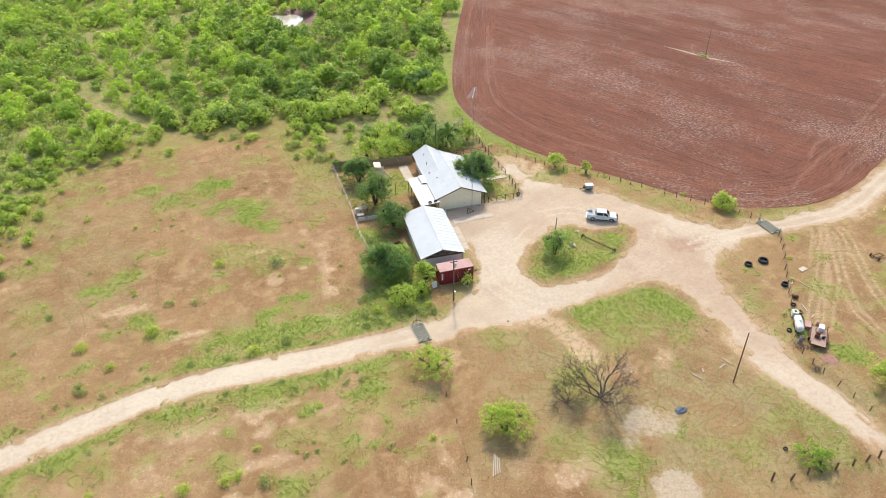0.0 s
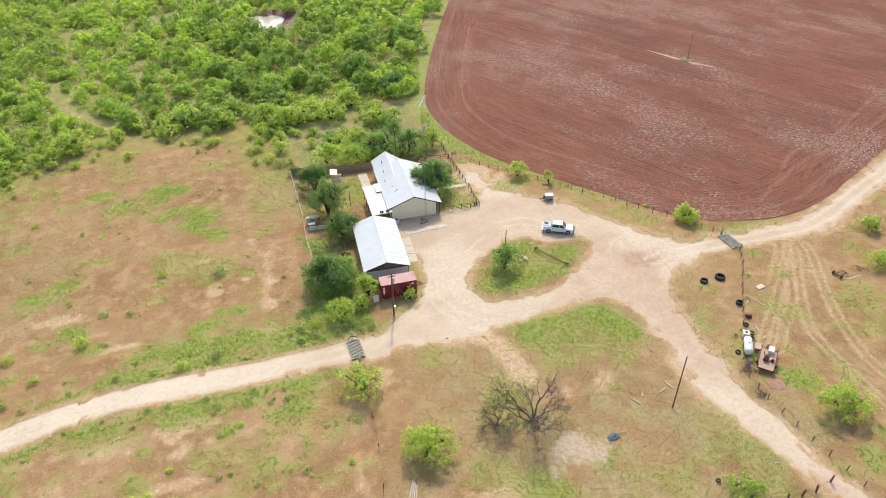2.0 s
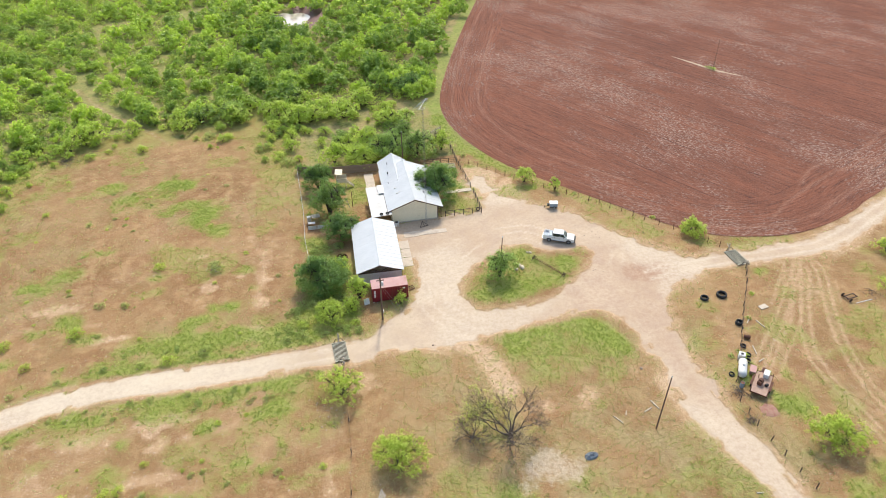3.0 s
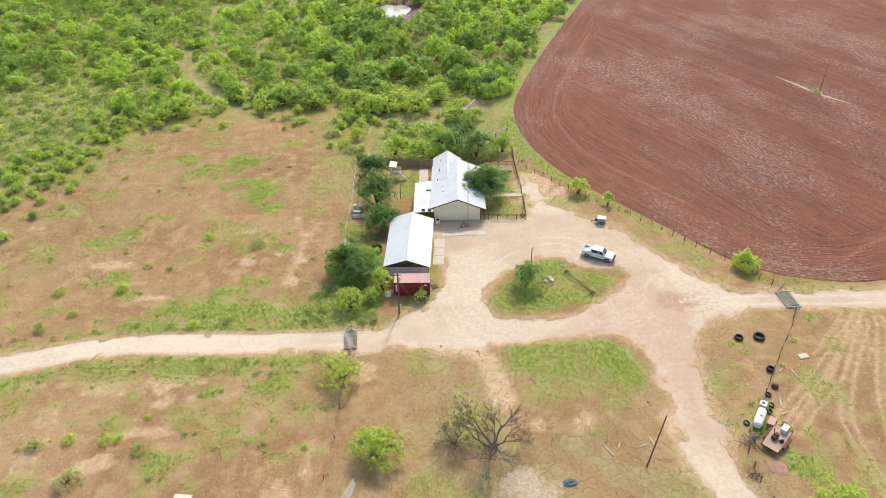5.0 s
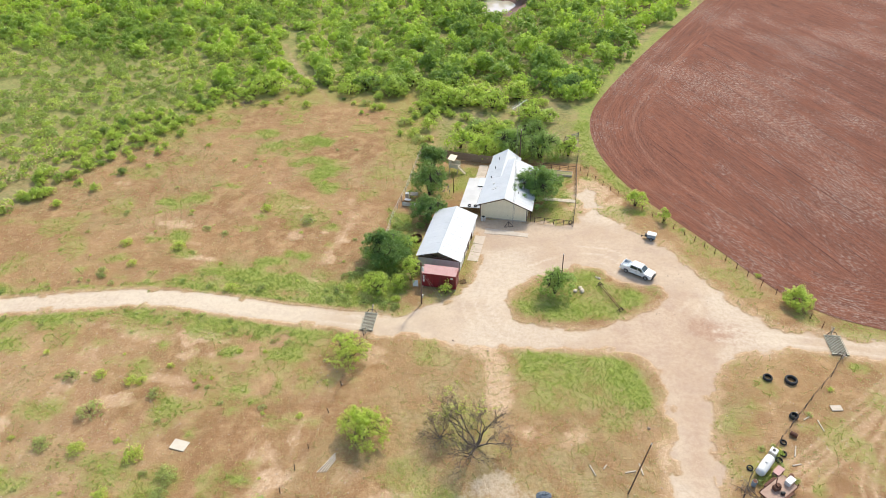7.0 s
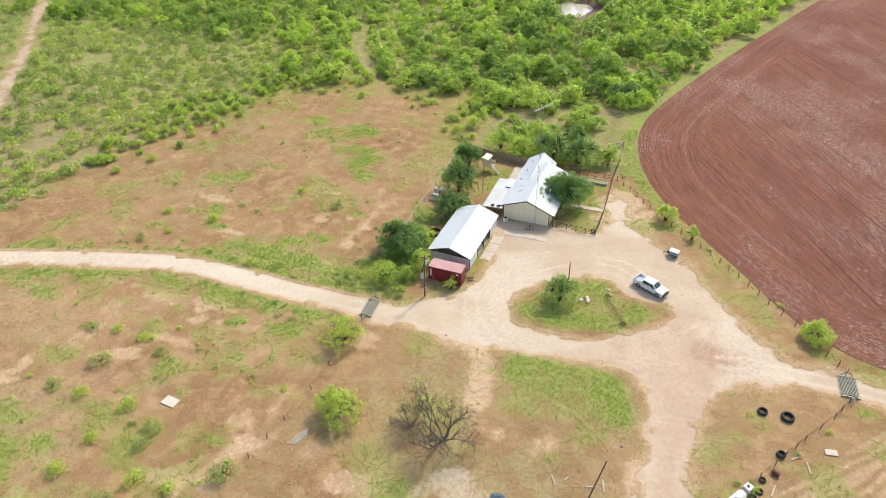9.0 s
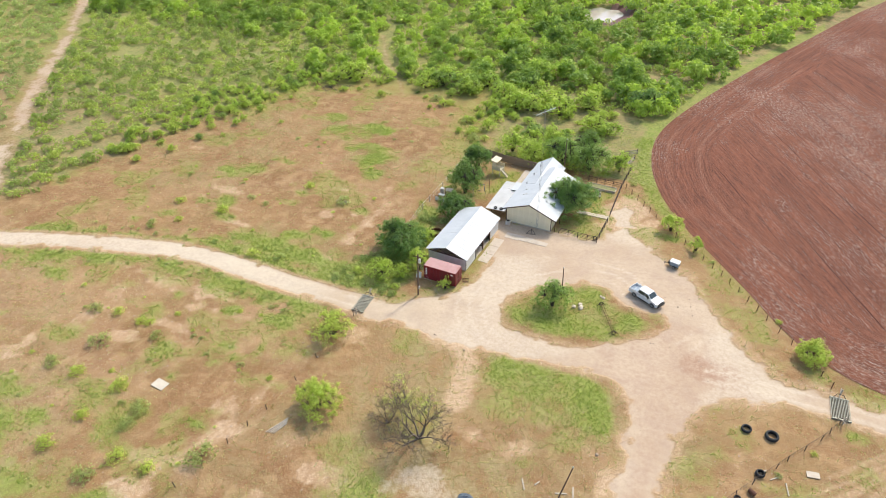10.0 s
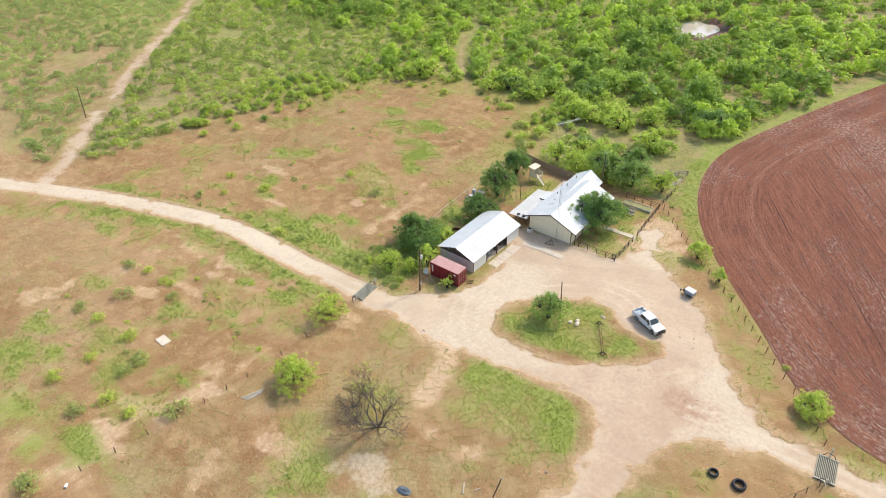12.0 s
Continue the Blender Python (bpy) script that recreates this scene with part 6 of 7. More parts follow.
for x, y, rz, l in ((83.7, 62.8, -78, 1.8), (82.2, 63.8, 40, 1.2), (79.5, 58.0, 75, 1.8), (80.9, 64.3, 50, 1.0), (58.9, 51.4, 20, 1.4), (54.3, 50.8, -62, 1.6), (60.2, 52.0, -75, 1.7), (55.8, 51.6, 60, 0.8), (79.2, 55.9, 20, 1.2), (66.0, 36.6, -10, 0.9)):
    timber(x, y, rz, l, 0.16, "pale weathered timber board lying on the ground")
for k in range(4):
    timber(21.2 + 0.22 * k, 46.3 - 0.1 * k, 66 + 2 * k, 3.4 - 0.4 * k, 0.14, "long pale weathered plank in a small stack", None, 0.06)
CREAM_PANEL = plain("cream_sheet", (0.66, 0.59, 0.47), (0.6, 0.52, 0.4), 0.6, 0.0, 1.2, grime=(0.6, 0.5, 0.38))
slab("sheet_panel", 1.4, 45.6, 2.2, 1.5, -6, 0.08, CREAM_PANEL, "pale flat sheet panel lying in the pasture", "panel")
slab("stone_slab", 86.5, 66.2, 1.5, 0.9, 10, 0.1, CONCRETE, "white broken concrete slab on bare soil", "slab")
DARK_TARP = plain("faded_tarp", (0.12, 0.15, 0.18), (0.085, 0.105, 0.13), 0.6, 0.0, 2.0)
tarp = Geo()
rings, spokes = 6, 18
tarp.v = [(0, 0, 0.34)] + [(0.95 * k / rings * math.cos(a) * (1 + 0.18 * noise.noise((3 * math.cos(a), 3 * math.sin(a), 1.7))), 0.6 * k / rings * math.sin(a),
          0.02 + max(0.0, 0.3 * (1 - (k / rings) ** 2) + 0.14 * noise.noise((2.2 * k, 5 * math.cos(a), 5 * math.sin(a))) * (k < rings)))
          for k in range(1, rings + 1) for a in (2 * math.pi * i / spokes for i in range(spokes))]
for i in range(spokes):
    tarp.f.append((0, 1 + i, 1 + (i + 1) % spokes))
    for k in range(rings - 1):
        p, q = 1 + k * spokes + i, 1 + k * spokes + (i + 1) % spokes
        tarp.f.append((p, p + spokes, q + spokes, q))
tarp_ob = tagged(part("tarp", tarp, DARK_TARP, smooth=False), "crumpled faded blue tarp on the dry ground", "tarp")
tarp_ob.matrix_basis = pose(48.5, 46.3, 0.0, 0, 0, 12)


def stone(x, y, s, seed, label="grey rounded stone lying on the ground", material=None):
    rng = random.Random(seed)
    bm = bmesh.new()
    bmesh.ops.create_icosphere(bm, subdivisions=2, radius=1.0)
    for v in bm.verts:
        v.co *= 1 + 0.25 * noise.noise(v.co * 1.3 + Vector((seed, 0, 0)))
        v.co.z *= 0.55
    me = bpy.data.meshes.new("stone")
    bm.to_mesh(me)
    bm.free()
    me.materials.append(material or STONE)
    ob = tagged(new("stone", me), label, "stone", "loose stones")
    ob.matrix_basis = pose(x, y, 0.3 * s, 0, 0, rng.uniform(0, 360)) @ Matrix.Diagonal((s, s * rng.uniform(0.7, 1), s, 1))


for i, (x, y, s) in enumerate(((51.3, 85.2, 0.42), (52.4, 85.3, 0.55), (52.1, 86.1, 0.4), (55.2, 89.2, 0.3), (54.7, 89.4, 0.25), (61.5, 58.6, 0.24), (33.3, 70.5, 0.18), (38.8, 69.2, 0.16))):
    stone(x, y, s, i + 3, "pale flat rounded stone lying in grass", CONCRETE) if i < 5 else stone(x, y, s, i + 3)
rng_s = random.Random(12)
for i in range(14):
    stone(17.5 + rng_s.uniform(-2.6, 2.2), 61.2 + rng_s.uniform(-2.2, 2.2), rng_s.uniform(0.07, 0.17), 30 + i, "small pale stone scattered near the fence", STONE_PALE)
for i in range(26):
    stone(rng_s.uniform(64, 78), rng_s.uniform(76, 97), rng_s.uniform(0.06, 0.14), 60 + i, "small dark stone lying on the dirt yard")

hitch = thing("pipe_rack", pose(56.8, 84.3, 0, 0, 0, -61), "long rusty pipe implement lying in the grass island", "pipe rack")
part("beam", Geo().tube([(-3.4, 0, 0.35), (3.4, 0, 0.35)], [0.055, 0.055], 7), RUST, hitch)
part("beam", Geo().tube([(-3.4, 0.35, 0.3), (3.4, 0.3, 0.3)], [0.04, 0.04], 6), RUST, hitch)
for s in (-1, 1):
    part("end_frame", Geo().tube([(s * 3.3, -0.6, 0.05), (s * 3.3, 0.1, 0.8), (s * 3.3, 0.8, 0.05)], [0.05] * 3, 6), PIPE, hitch)
    part("end_wheel", Geo().ring((s * 3.45, 0.1, 0.35), (1, 0, 0), [(0.25, -0.04), (0.34, -0.04), (0.34, 0.04), (0.25, 0.04)], 14), PIPE, hitch)


def brush_pile(x, y, reach, count, label, seed, material=None):
    rng = np.random.RandomState(seed)
    p = thing("branch_pile", pose(x, y, 0), label, "branches")
    for i in range(count):
        a, l = rng.rand() * math.pi, reach * (0.5 + rng.rand())
        c = rng.normal(size=2) * reach * 0.35
        z = 0.08 + 0.5 * rng.rand() * max(0, 1 - np.hypot(*c) / reach)
        d = np.array([math.cos(a), math.sin(a)]) * l / 2
        part("branch", Geo().tube([(*(c - d), 0.04), (*(c + rng.normal(size=2) * 0.1), z + 0.1), (*(c + d), z * 0.5)], [0.035, 0.028, 0.015], 5), material or DEAD_BARK, p)


brush_pile(-33.5, 147.0, 3.0, 26, "grey pile of dead branches at the thicket edge", 3)
brush_pile(-29.5, 149.0, 1.6, 12, "small grey heap of dead branches", 4)
brush_pile(71.2, 46.6, 1.3, 16, "grey broken branches beside the road", 5)
brush_pile(72.6, 51.0, 1.6, 18, "tangled scrap branches along the wire fence", 6)
brush_pile(0.2, 98.2, 1.4, 14, "small grey heap of twigs in the pasture", 7, PALE_WOOD)
timber(103.0, 63.5, 4, 3.2, 0.1, "long pale pipe lying on the dry paddock ground", TANK_WHITE)
brush_pile(105.6, 65.0, 1.2, 14, "dark scrap branches in the dry paddock", 8)
scrap = thing("scrap_machine", pose(101.4, 64.8, 0, 0, 0, 8), "rusty broken farm implement in the dry paddock", "implement")
for s in (-1, 1):
    part("frame", Geo().box((0, s * 0.4, 0.35), (2.2, 0.1, 0.12)).box((s * 0.9, 0, 0.36), (0.1, 0.7, 0.1)), PIPE, scrap)
part("axle", Geo().tube([(-0.8, -0.8, 0.35), (-0.8, 0.8, 0.35)], [0.06, 0.06], 6), RUST, scrap)
for s in (-1, 1):
    part("disc", Geo().lathe((-0.8, s * 0.8, 0.35), (0, 1, 0), [(0.34, -0.03), (0.34, 0.03)], 14), PIPE, scrap)
trough = tagged(part("water_trough", Geo().ring((0, 0, 0), (0, 0, 1), [(1.0, 0), (1.08, 0), (1.08, 0.6), (1.0, 0.6)], 22), RUST), "round rusty water trough in weeds by the barn", "trough")
trough.matrix_basis = pose(22.2, 95.4, 0)
board = thing("white_sign_board", pose(24.9, 82.2, 0, -18, 0, 10), "pale board leaning beside the container", "board")
part("panel", Geo().box((0, 0, 0.55), (0.9, 0.04, 1.1)), TANK_WHITE, board)
grate = thing("steel_grate", pose(32.6, 84.6, 0.03, 0, 0, 20), "small rusty steel grate lying beside the container", "grate")
for i in range(6):
    part("bar", Geo().box((-0.5 + 0.2 * i, 0, 0.08), (0.05, 0.9, 0.05)), RUST, grate)
for s in (-1, 1):
    part("edge", Geo().box((0, s * 0.45, 0.08), (1.1, 0.06, 0.08)), RUST, grate)
bucket = thing("tipped_bucket", pose(13.8, 22.7, 0.18, 90, 0, 30), "white bucket tipped over in the pasture", "bucket")
part("shell", Geo().lathe((0, 0, -0.25), (0, 0, 1), [(0.15, 0), (0.2, 0.5), (0.21, 0.52)], 12), WHITE, bucket)
part("handle", Geo().tube([(-0.2, 0, 0.25), (0, 0.15, 0.4), (0.2, 0, 0.25)], [0.012] * 3, 4), CHROME, bucket)

# inside the barn
bench_b = thing("work_bench", pose(29.6, 95.5, 0.06, 0, 0, 87), "dark cluttered workbench inside the open barn", "workbench")
part("top", Geo().box((0, 0, 0.85), (3.0, 0.7, 0.08)), TIMBER, bench_b)
for s in (-1, 1):
    for q in (-1, 1):
        part("leg", Geo().box((s * 1.4, q * 0.28, 0.42), (0.1, 0.1, 0.84)), TIMBER, bench_b)
drum(31.0, 96.8, 0.52, (0, 0, 0), RUST, "rusty drum standing inside the barn")
drum(30.9, 93.0, 0.52, (0, 0, 0), BLUE_GREY, "blue-grey drum inside the open barn")
tyre(31.2, 95.2, 0.2, 0.4, 0.25, "black tyre on the barn floor")

# ---- the pond in the thicket ----
ring = rounded([(11.5, 239), (13.5, 243.5), (17, 248), (20.5, 246.5), (24, 247), (27, 242), (25.5, 236.5), (23.5, 231.5), (19.5, 233), (16, 231), (14.5, 235)], True, 4)
g = Geo()
g.poly(*[(x, y, -0.75) for x, y in ring])
# flat water whose paleness is sky reflection painted into the colour
tagged(part("water", g, WATER), "muddy stock pond in the thicket with a pale painted sky reflection", "pond", kind="structure")

# the strip left unploughed at the field pole, with a clump of weeds
strip = Geo()
rng = np.random.RandomState(29)
line = rounded([(127.4, 170.8), (130.4, 165), (133.4, 158.8), (135.6, 155.8), (138.6, 152.2)], False, 8)
wide = [0.05 + 0.42 * math.sin(math.pi * i / (len(line) - 1)) ** 1.4 + 0.12 * rng.rand() for i in range(len(line))]
for i in range(len(line) - 1):
    d = (line[i + 1] - line[i]) / np.linalg.norm(line[i + 1] - line[i])
    side = np.array([-d[1], d[0]])
    quad = [line[i] - side * wide[i], line[i + 1] - side * wide[i + 1], line[i + 1] + side * wide[i + 1], line[i] + side * wide[i]]
    strip.poly(*[(q[0], q[1], float(height(q[0], q[1])) + 0.12) for q in quad])
ob = part("unploughed_strip", strip, STUBBLE)
tagged(ob, "narrow pale strip of unploughed stubble across the field", "strip", kind="structure")

# a round patch of reddish ash where rubbish was burnt
ash = Geo()
rng = np.random.RandomState(33)
rims = [(0.02 + (1.0 + 0.35 * rng.rand()) * k, a) for k in (1.0, 0.55) for a in np.arange(0, 2 * math.pi, 0.35)]
n_rim = len(rims) // 2
ash.v = [(74.7 + r * math.cos(a), 47.4 + r * math.sin(a), 0.03 if i < n_rim else 0.1) for i, (r, a) in enumerate(rims)] + [(74.7, 47.4, 0.11)]
for i in range(n_rim):
    j = (i + 1) % n_rim
    ash.f += [(i, j, n_rim + j, n_rim + i), (n_rim + i, n_rim + j, 2 * n_rim)]
tagged(part("burnt_patch", ash, ASH, smooth=True), "flat reddish heap of burnt ash beside the trailer", "fire patch")

# ---- trees and bushes ----
def leaf_quads(rng, centres, reach, count, size, lift=0.8, spread=0.45):
    """Leaf sprays as small kite-shaped faces, scattered round clump centres."""
    pick = rng.randint(0, len(centres), count)
    d = rng.normal(size=(count, 3))
    d /= np.linalg.norm(d, axis=1, keepdims=True)
    p = centres[pick] + d * (reach[pick] * rng.rand(count) ** spread)[:, None] * np.array([1, 1, 0.75])
    n = 0.55 * rng.normal(size=(count, 3)) + np.array([0, 0, 0.5 * lift]) + 1.0 * d
    n /= np.linalg.norm(n, axis=1, keepdims=True)
    a = np.cross(n, rng.normal(size=(count, 3)))
    a /= np.linalg.norm(a, axis=1, keepdims=True)
    b = np.cross(n, a)
    s = (size * (0.6 + 0.8 * rng.rand(count)))[:, None]
    droop = n * s * 0.25
    v = np.stack([p - a * s, p - b * s * 0.55 - droop, p + a * s, p + b * s * 0.55 - droop], 1).reshape(-1, 3)
    return v, np.arange(4 * count).reshape(-1, 4)


def limbs(rng, h, r, count, fork, low=0.5):
    """Stems and boughs of a tree: their lines and radii, and the ends in an uneven dome where leaves sit."""
    lines, ends, tops = [], [], []
    base = 0.016 * h + 0.014 * r
    for i in range(count):
        a = 2 * math.pi * (i + 0.7 * rng.rand()) / count
        out = r * (0.3 + 0.25 * rng.rand())
        root = np.array([0.03 * r * math.cos(a), 0.03 * r * math.sin(a), -0.05])
        knee = np.array([0.4 * out * math.cos(a), 0.4 * out * math.sin(a), h * (0.22 + 0.1 * rng.rand())])
        top = np.array([out * math.cos(a), out * math.sin(a), h * (0.42 + 0.16 * rng.rand())])
        lines.append(([root, knee, top], [base, base * 0.7, base * 0.42]))
        tops.append(top)
    lumps = rng.rand(7)
    for k in range(count * fork):
        a, q = rng.rand() * 2 * math.pi, math.sqrt(rng.rand())
        edge = 0.5 + 0.72 * lumps[int(a / 2 / math.pi * 7) % 7]
        dome = (1 - (1 - low) * q**2) * (0.6 + 0.42 * lumps[(int(a * 1.1) + 3) % 7])
        z = h * 0.94 * dome * (1 - 0.35 * rng.rand() ** 2)
        end = np.array([0.88 * r * edge * q * math.cos(a), 0.88 * r * edge * q * math.sin(a), z])
        top = min(tops, key=lambda t: (t[0] - end[0]) ** 2 + (t[1] - end[1]) ** 2)
        mid = (top + end) / 2 + rng.normal(size=3) * 0.05 * r
        lines.append(([top, mid, end], [base * 0.35, base * 0.2, base * 0.08]))
        ends += [end, mid * 0.3 + end * 0.7]
    return lines, np.array(ends)


def trunk_mesh(lines, sides=5, material=None):
    g = Geo()
    for points, radii in lines:
        g.tube(points, radii, sides, False)
    return quick_mesh("trunk", g.v, g.f, material or BARK)


def crown_mesh(rng, ends, r, h, count, size, material, clump=0.26, skirt=0.0):
    centres = ends + rng.normal(size=ends.shape) * 0.05 * r
    inner = ends[rng.rand(len(ends)) < 0.3] * np.array([0.45, 0.45, 1.0])
    centres = np.vstack([centres, inner])
    if skirt:
        k = int(len(ends) * skirt)
        a, q = rng.rand(k) * 2 * math.pi, r * (0.45 + 0.5 * rng.rand(k))
        centres = np.vstack([centres, np.stack([q * np.cos(a), q * np.sin(a), h * (0.14 + 0.4 * rng.rand(k))], -1)])
    reach = r * clump * (0.6 + 1.3 * rng.rand(len(centres)) ** 2)
    v, f = leaf_quads(rng, centres, reach, count, size, 1.2 if material is LEAF_DARK else 2.4, 0.45 if material is LEAF_DARK else 0.7)
    v[:, 2] = np.maximum(v[:, 2], 0.05)
    me = quick_mesh("crown", v, f, material)
    point_value(me, "tint", np.full(len(v), 0.0))
    return me


def tree(name, x, y, h, r, leaf, count, label, category="tree", stems=4, fork=5, size=0.24, clump=0.26, skirt=0.0, seed=1, group="", low=0.5):
    rng = np.random.RandomState(seed)
    t = thing(name, pose(x, y, 0, 0, 0, rng.rand() * 360), label, category, group)
    lines, ends = limbs(rng, h, r, stems, fork, low)
    for nm, me in (("trunk", trunk_mesh(lines)), ("crown", crown_mesh(rng, ends, r, h, count, size, leaf, clump, skirt))):
        new(nm, me).parent = t
    return t


def bare_tree(name, x, y, h, r, label, seed, green=0):
    """A dead mesquite: crooked stems that fork again and again into twigs."""
    rng = np.random.RandomState(seed)
    t = thing(name, pose(x, y, 0), label, "tree")
    g, tips = Geo(), []

    def grow(p, d, length, rad, depth):
        q = p + d * length * 0.5 + rng.normal(size=3) * 0.07 * length
        e = q + (d + rng.normal(size=3) * 0.2) * length * 0.5
        g.tube([p, q, e], [rad, rad * 0.8, rad * 0.6], 5 if depth < 2 else 3, False)
        if depth == 7:
            tips.append(e)
            return
        for i in range(3 if depth in (1, 2) else 2):
            n = d + rng.normal(size=3) * (0.42 if depth else 0.3) + np.array([0, 0, 0.08])
            grow(e, n / np.linalg.norm(n), length * (0.62 + 0.3 * rng.rand()), rad * (0.6 if depth < 3 else 0.75), depth + 1)

    for i in range(7):
        a = i * 2 * math.pi / 7 + rng.rand() * 0.9
        out = 0.4 + 0.6 * rng.rand()
        d = np.array([out * math.cos(a), out * math.sin(a), 0.55 + 0.45 * rng.rand()])
        grow(np.array([0.1 * math.cos(a), 0.1 * math.sin(a), -0.05]), d / np.linalg.norm(d), (0.31 + 0.1 * rng.rand()) * r, 0.043 * r ** 0.8, 0)
    new("trunk", quick_mesh("trunk", *tri_mix(g), DEAD_BARK)).parent = t
    if green:
        ends = np.array([e for e in tips if e[1] > 0.15 * r and e[0] < 0.5 * r])[:: max(1, len(tips) // 240)]
        v, f = leaf_quads(rng, ends, np.full(len(ends), 0.55), green, 0.085, 0.8, 0.7)
        new("crown", quick_mesh("crown", v, f, LEAF_BRIGHT)).parent = t
    return t


def tri_mix(g):
    """Points and quads of a Geo made of tubes alone."""
    return g.v, [f for f in g.f if len(f) == 4]


MESQ = "bright yellow-green mesquite tree with thin open foliage"
tree("live_oak", 42.6, 112.0, 9.0, 5.9, LEAF_DARK, 26100, "large spreading dark green oak overhanging the house roof", stems=6, fork=28, size=0.125, clump=0.124, skirt=0.15, low=0.38, seed=11)
tree("live_oak", 23.1, 102.3, 7.0, 3.7, LEAF_DARK, 13050, "dense rounded dark green oak beside the barn", stems=5, fork=24, size=0.118, clump=0.149, skirt=0.6, seed=12)
tree("live_oak", 21.6, 111.0, 8.8, 3.9, LEAF_DARK, 13050, "tall dark green oak in the back yard", stems=5, fork=24, size=0.118, clump=0.136, skirt=0.5, seed=13)
tree("live_oak", 20.3, 120.8, 7.6, 3.6, LEAF_DARK, 10875, "dark green oak beside the back yard fence", stems=5, fork=24, size=0.118, clump=0.143, skirt=0.5, seed=14)
tree("live_oak", 18.4, 88.6, 7.2, 4.7, LEAF_DARK, 19575, "broad dense dark green tree growing beside the barn", stems=6, fork=26, size=0.118, clump=0.136, skirt=0.9, seed=15)
tree("mesquite_tree", 24.6, 51.2, 4.6, 4.20, LEAF_BRIGHT, 9528, MESQ + " in dry grass", stems=7, fork=18, size=0.090, clump=0.118, skirt=0.15, low=0.62, seed=21)
tree("mesquite_tree", 18.8, 64.2, 3.9, 3.72, LEAF_BRIGHT, 5798, MESQ, stems=6, fork=18, size=0.090, clump=0.112, skirt=0.1, low=0.62, seed=22)
tree("mesquite_tree", 48.0, 84.2, 6.0, 3.3, LEAF_ELM, 6410, "small green tree with a leaning trunk on the grass island", stems=5, fork=18, size=0.108, clump=0.149, skirt=0.4, low=0.62, seed=23)
tree("mesquite_tree", 18.9, 80.0, 3.9, 2.64, LEAF_BRIGHT, 4141, MESQ + " in tall weeds", stems=5, fork=16, size=0.101, clump=0.136, skirt=0.3, low=0.62, seed=24)
tree("mesquite_tree", 23.9, 84.2, 5.0, 2.28, LEAF_BRIGHT, 3728, MESQ + " beside the barn", stems=4, fork=16, size=0.101, clump=0.149, skirt=0.1, low=0.62, seed=25)
tree("mesquite_tree", 22.4, 81.4, 3.2, 1.56, LEAF_BRIGHT, 2070, MESQ + " near the utility pole", stems=4, fork=14, size=0.093, clump=0.161, skirt=0.2, low=0.62, seed=26)
tree("mesquite_tree", 21.4, 92.2, 3.4, 2.40, LEAF_BRIGHT, 3105, MESQ + " by the barn wall", stems=4, fork=16, size=0.101, clump=0.161, skirt=0.3, low=0.62, seed=27)
tree("mesquite_tree", 86.2, 87.6, 3.3, 2.52, LEAF_BRIGHT, 7745, MESQ + " by the field", stems=6, fork=16, size=0.093, clump=0.136, skirt=1.2, low=0.62, seed=28)
tree("mesquite_tree", 62.2, 113.2, 3.6, 2.40, LEAF_BRIGHT, 3519, MESQ + " on the field fence", stems=5, fork=16, size=0.101, clump=0.136, skirt=0.1, low=0.62, seed=29)
tree("mesquite_tree", 67.3, 108.7, 3.0, 1.44, LEAF_BRIGHT, 1654, "small young yellow-green tree on the field fence", stems=4, fork=14, size=0.093, clump=0.161, low=0.62, seed=30)
tree("sapling", 30.3, 81.2, 3.0, 1.56, LEAF_BRIGHT, 1159, "thin yellow-green sapling in front of the container", stems=4, fork=14, size=0.093, clump=0.149, seed=31)
tree("mesquite_tree", 79.6, 41.2, 4.4, 4.08, LEAF_BRIGHT, 10358, "wide green mesquite tree beyond the wire fence", stems=6, fork=18, size=0.093, clump=0.118, skirt=0.2, low=0.62, seed=32)
tree("mesquite_tree", 116.5, 74.2, 3.2, 2.88, LEAF_BRIGHT, 3728, MESQ + " beside the field road", stems=5, fork=16, size=0.101, clump=0.136, skirt=0.2, low=0.62, seed=33)
tree("mesquite_tree", 109.5, 64.6, 3.2, 3.12, LEAF_BRIGHT, 3519, MESQ + " in the dry paddock", stems=5, fork=16, size=0.101, clump=0.136, skirt=0.2, low=0.62, seed=34)
tree("mesquite_tree", 59.6, 34.0, 2.6, 2.64, LEAF_MID, 3944, "low green mesquite bush by old fence posts", stems=5, fork=16, size=0.093, clump=0.136, skirt=0.3, low=0.62, seed=35)
tree("elm_tree", 30.3, 129.5, 5.4, 4.0, LEAF_BRIGHT, 8280, "rounded bright green tree behind the yard fence", stems=6, fork=24, size=0.130, clump=0.149, skirt=0.8, seed=41)
tree("elm_tree", 36.8, 130.5, 7.8, 5.2, LEAF_ELM, 10080, "leafy green tree behind the house", stems=6, fork=24, size=0.137, clump=0.124, skirt=0.5, seed=42)
tree("elm_tree", 42.6, 129.8, 7.9, 5.0, LEAF_ELM, 10080, "large leafy green tree behind the house", stems=6, fork=24, size=0.137, clump=0.124, skirt=0.5, seed=43)
tree("elm_tree", 48.6, 131.6, 5.6, 3.0, LEAF_BRIGHT, 4680, "open bright green tree by the corral boards", stems=5, fork=18, size=0.123, clump=0.124, skirt=0.2, seed=44)
tree("elm_tree", 40.2, 136.2, 6.6, 4.2, LEAF_ELM, 7200, "leafy green tree at the edge of the thicket", stems=6, fork=22, size=0.137, clump=0.136, skirt=0.5, seed=45)
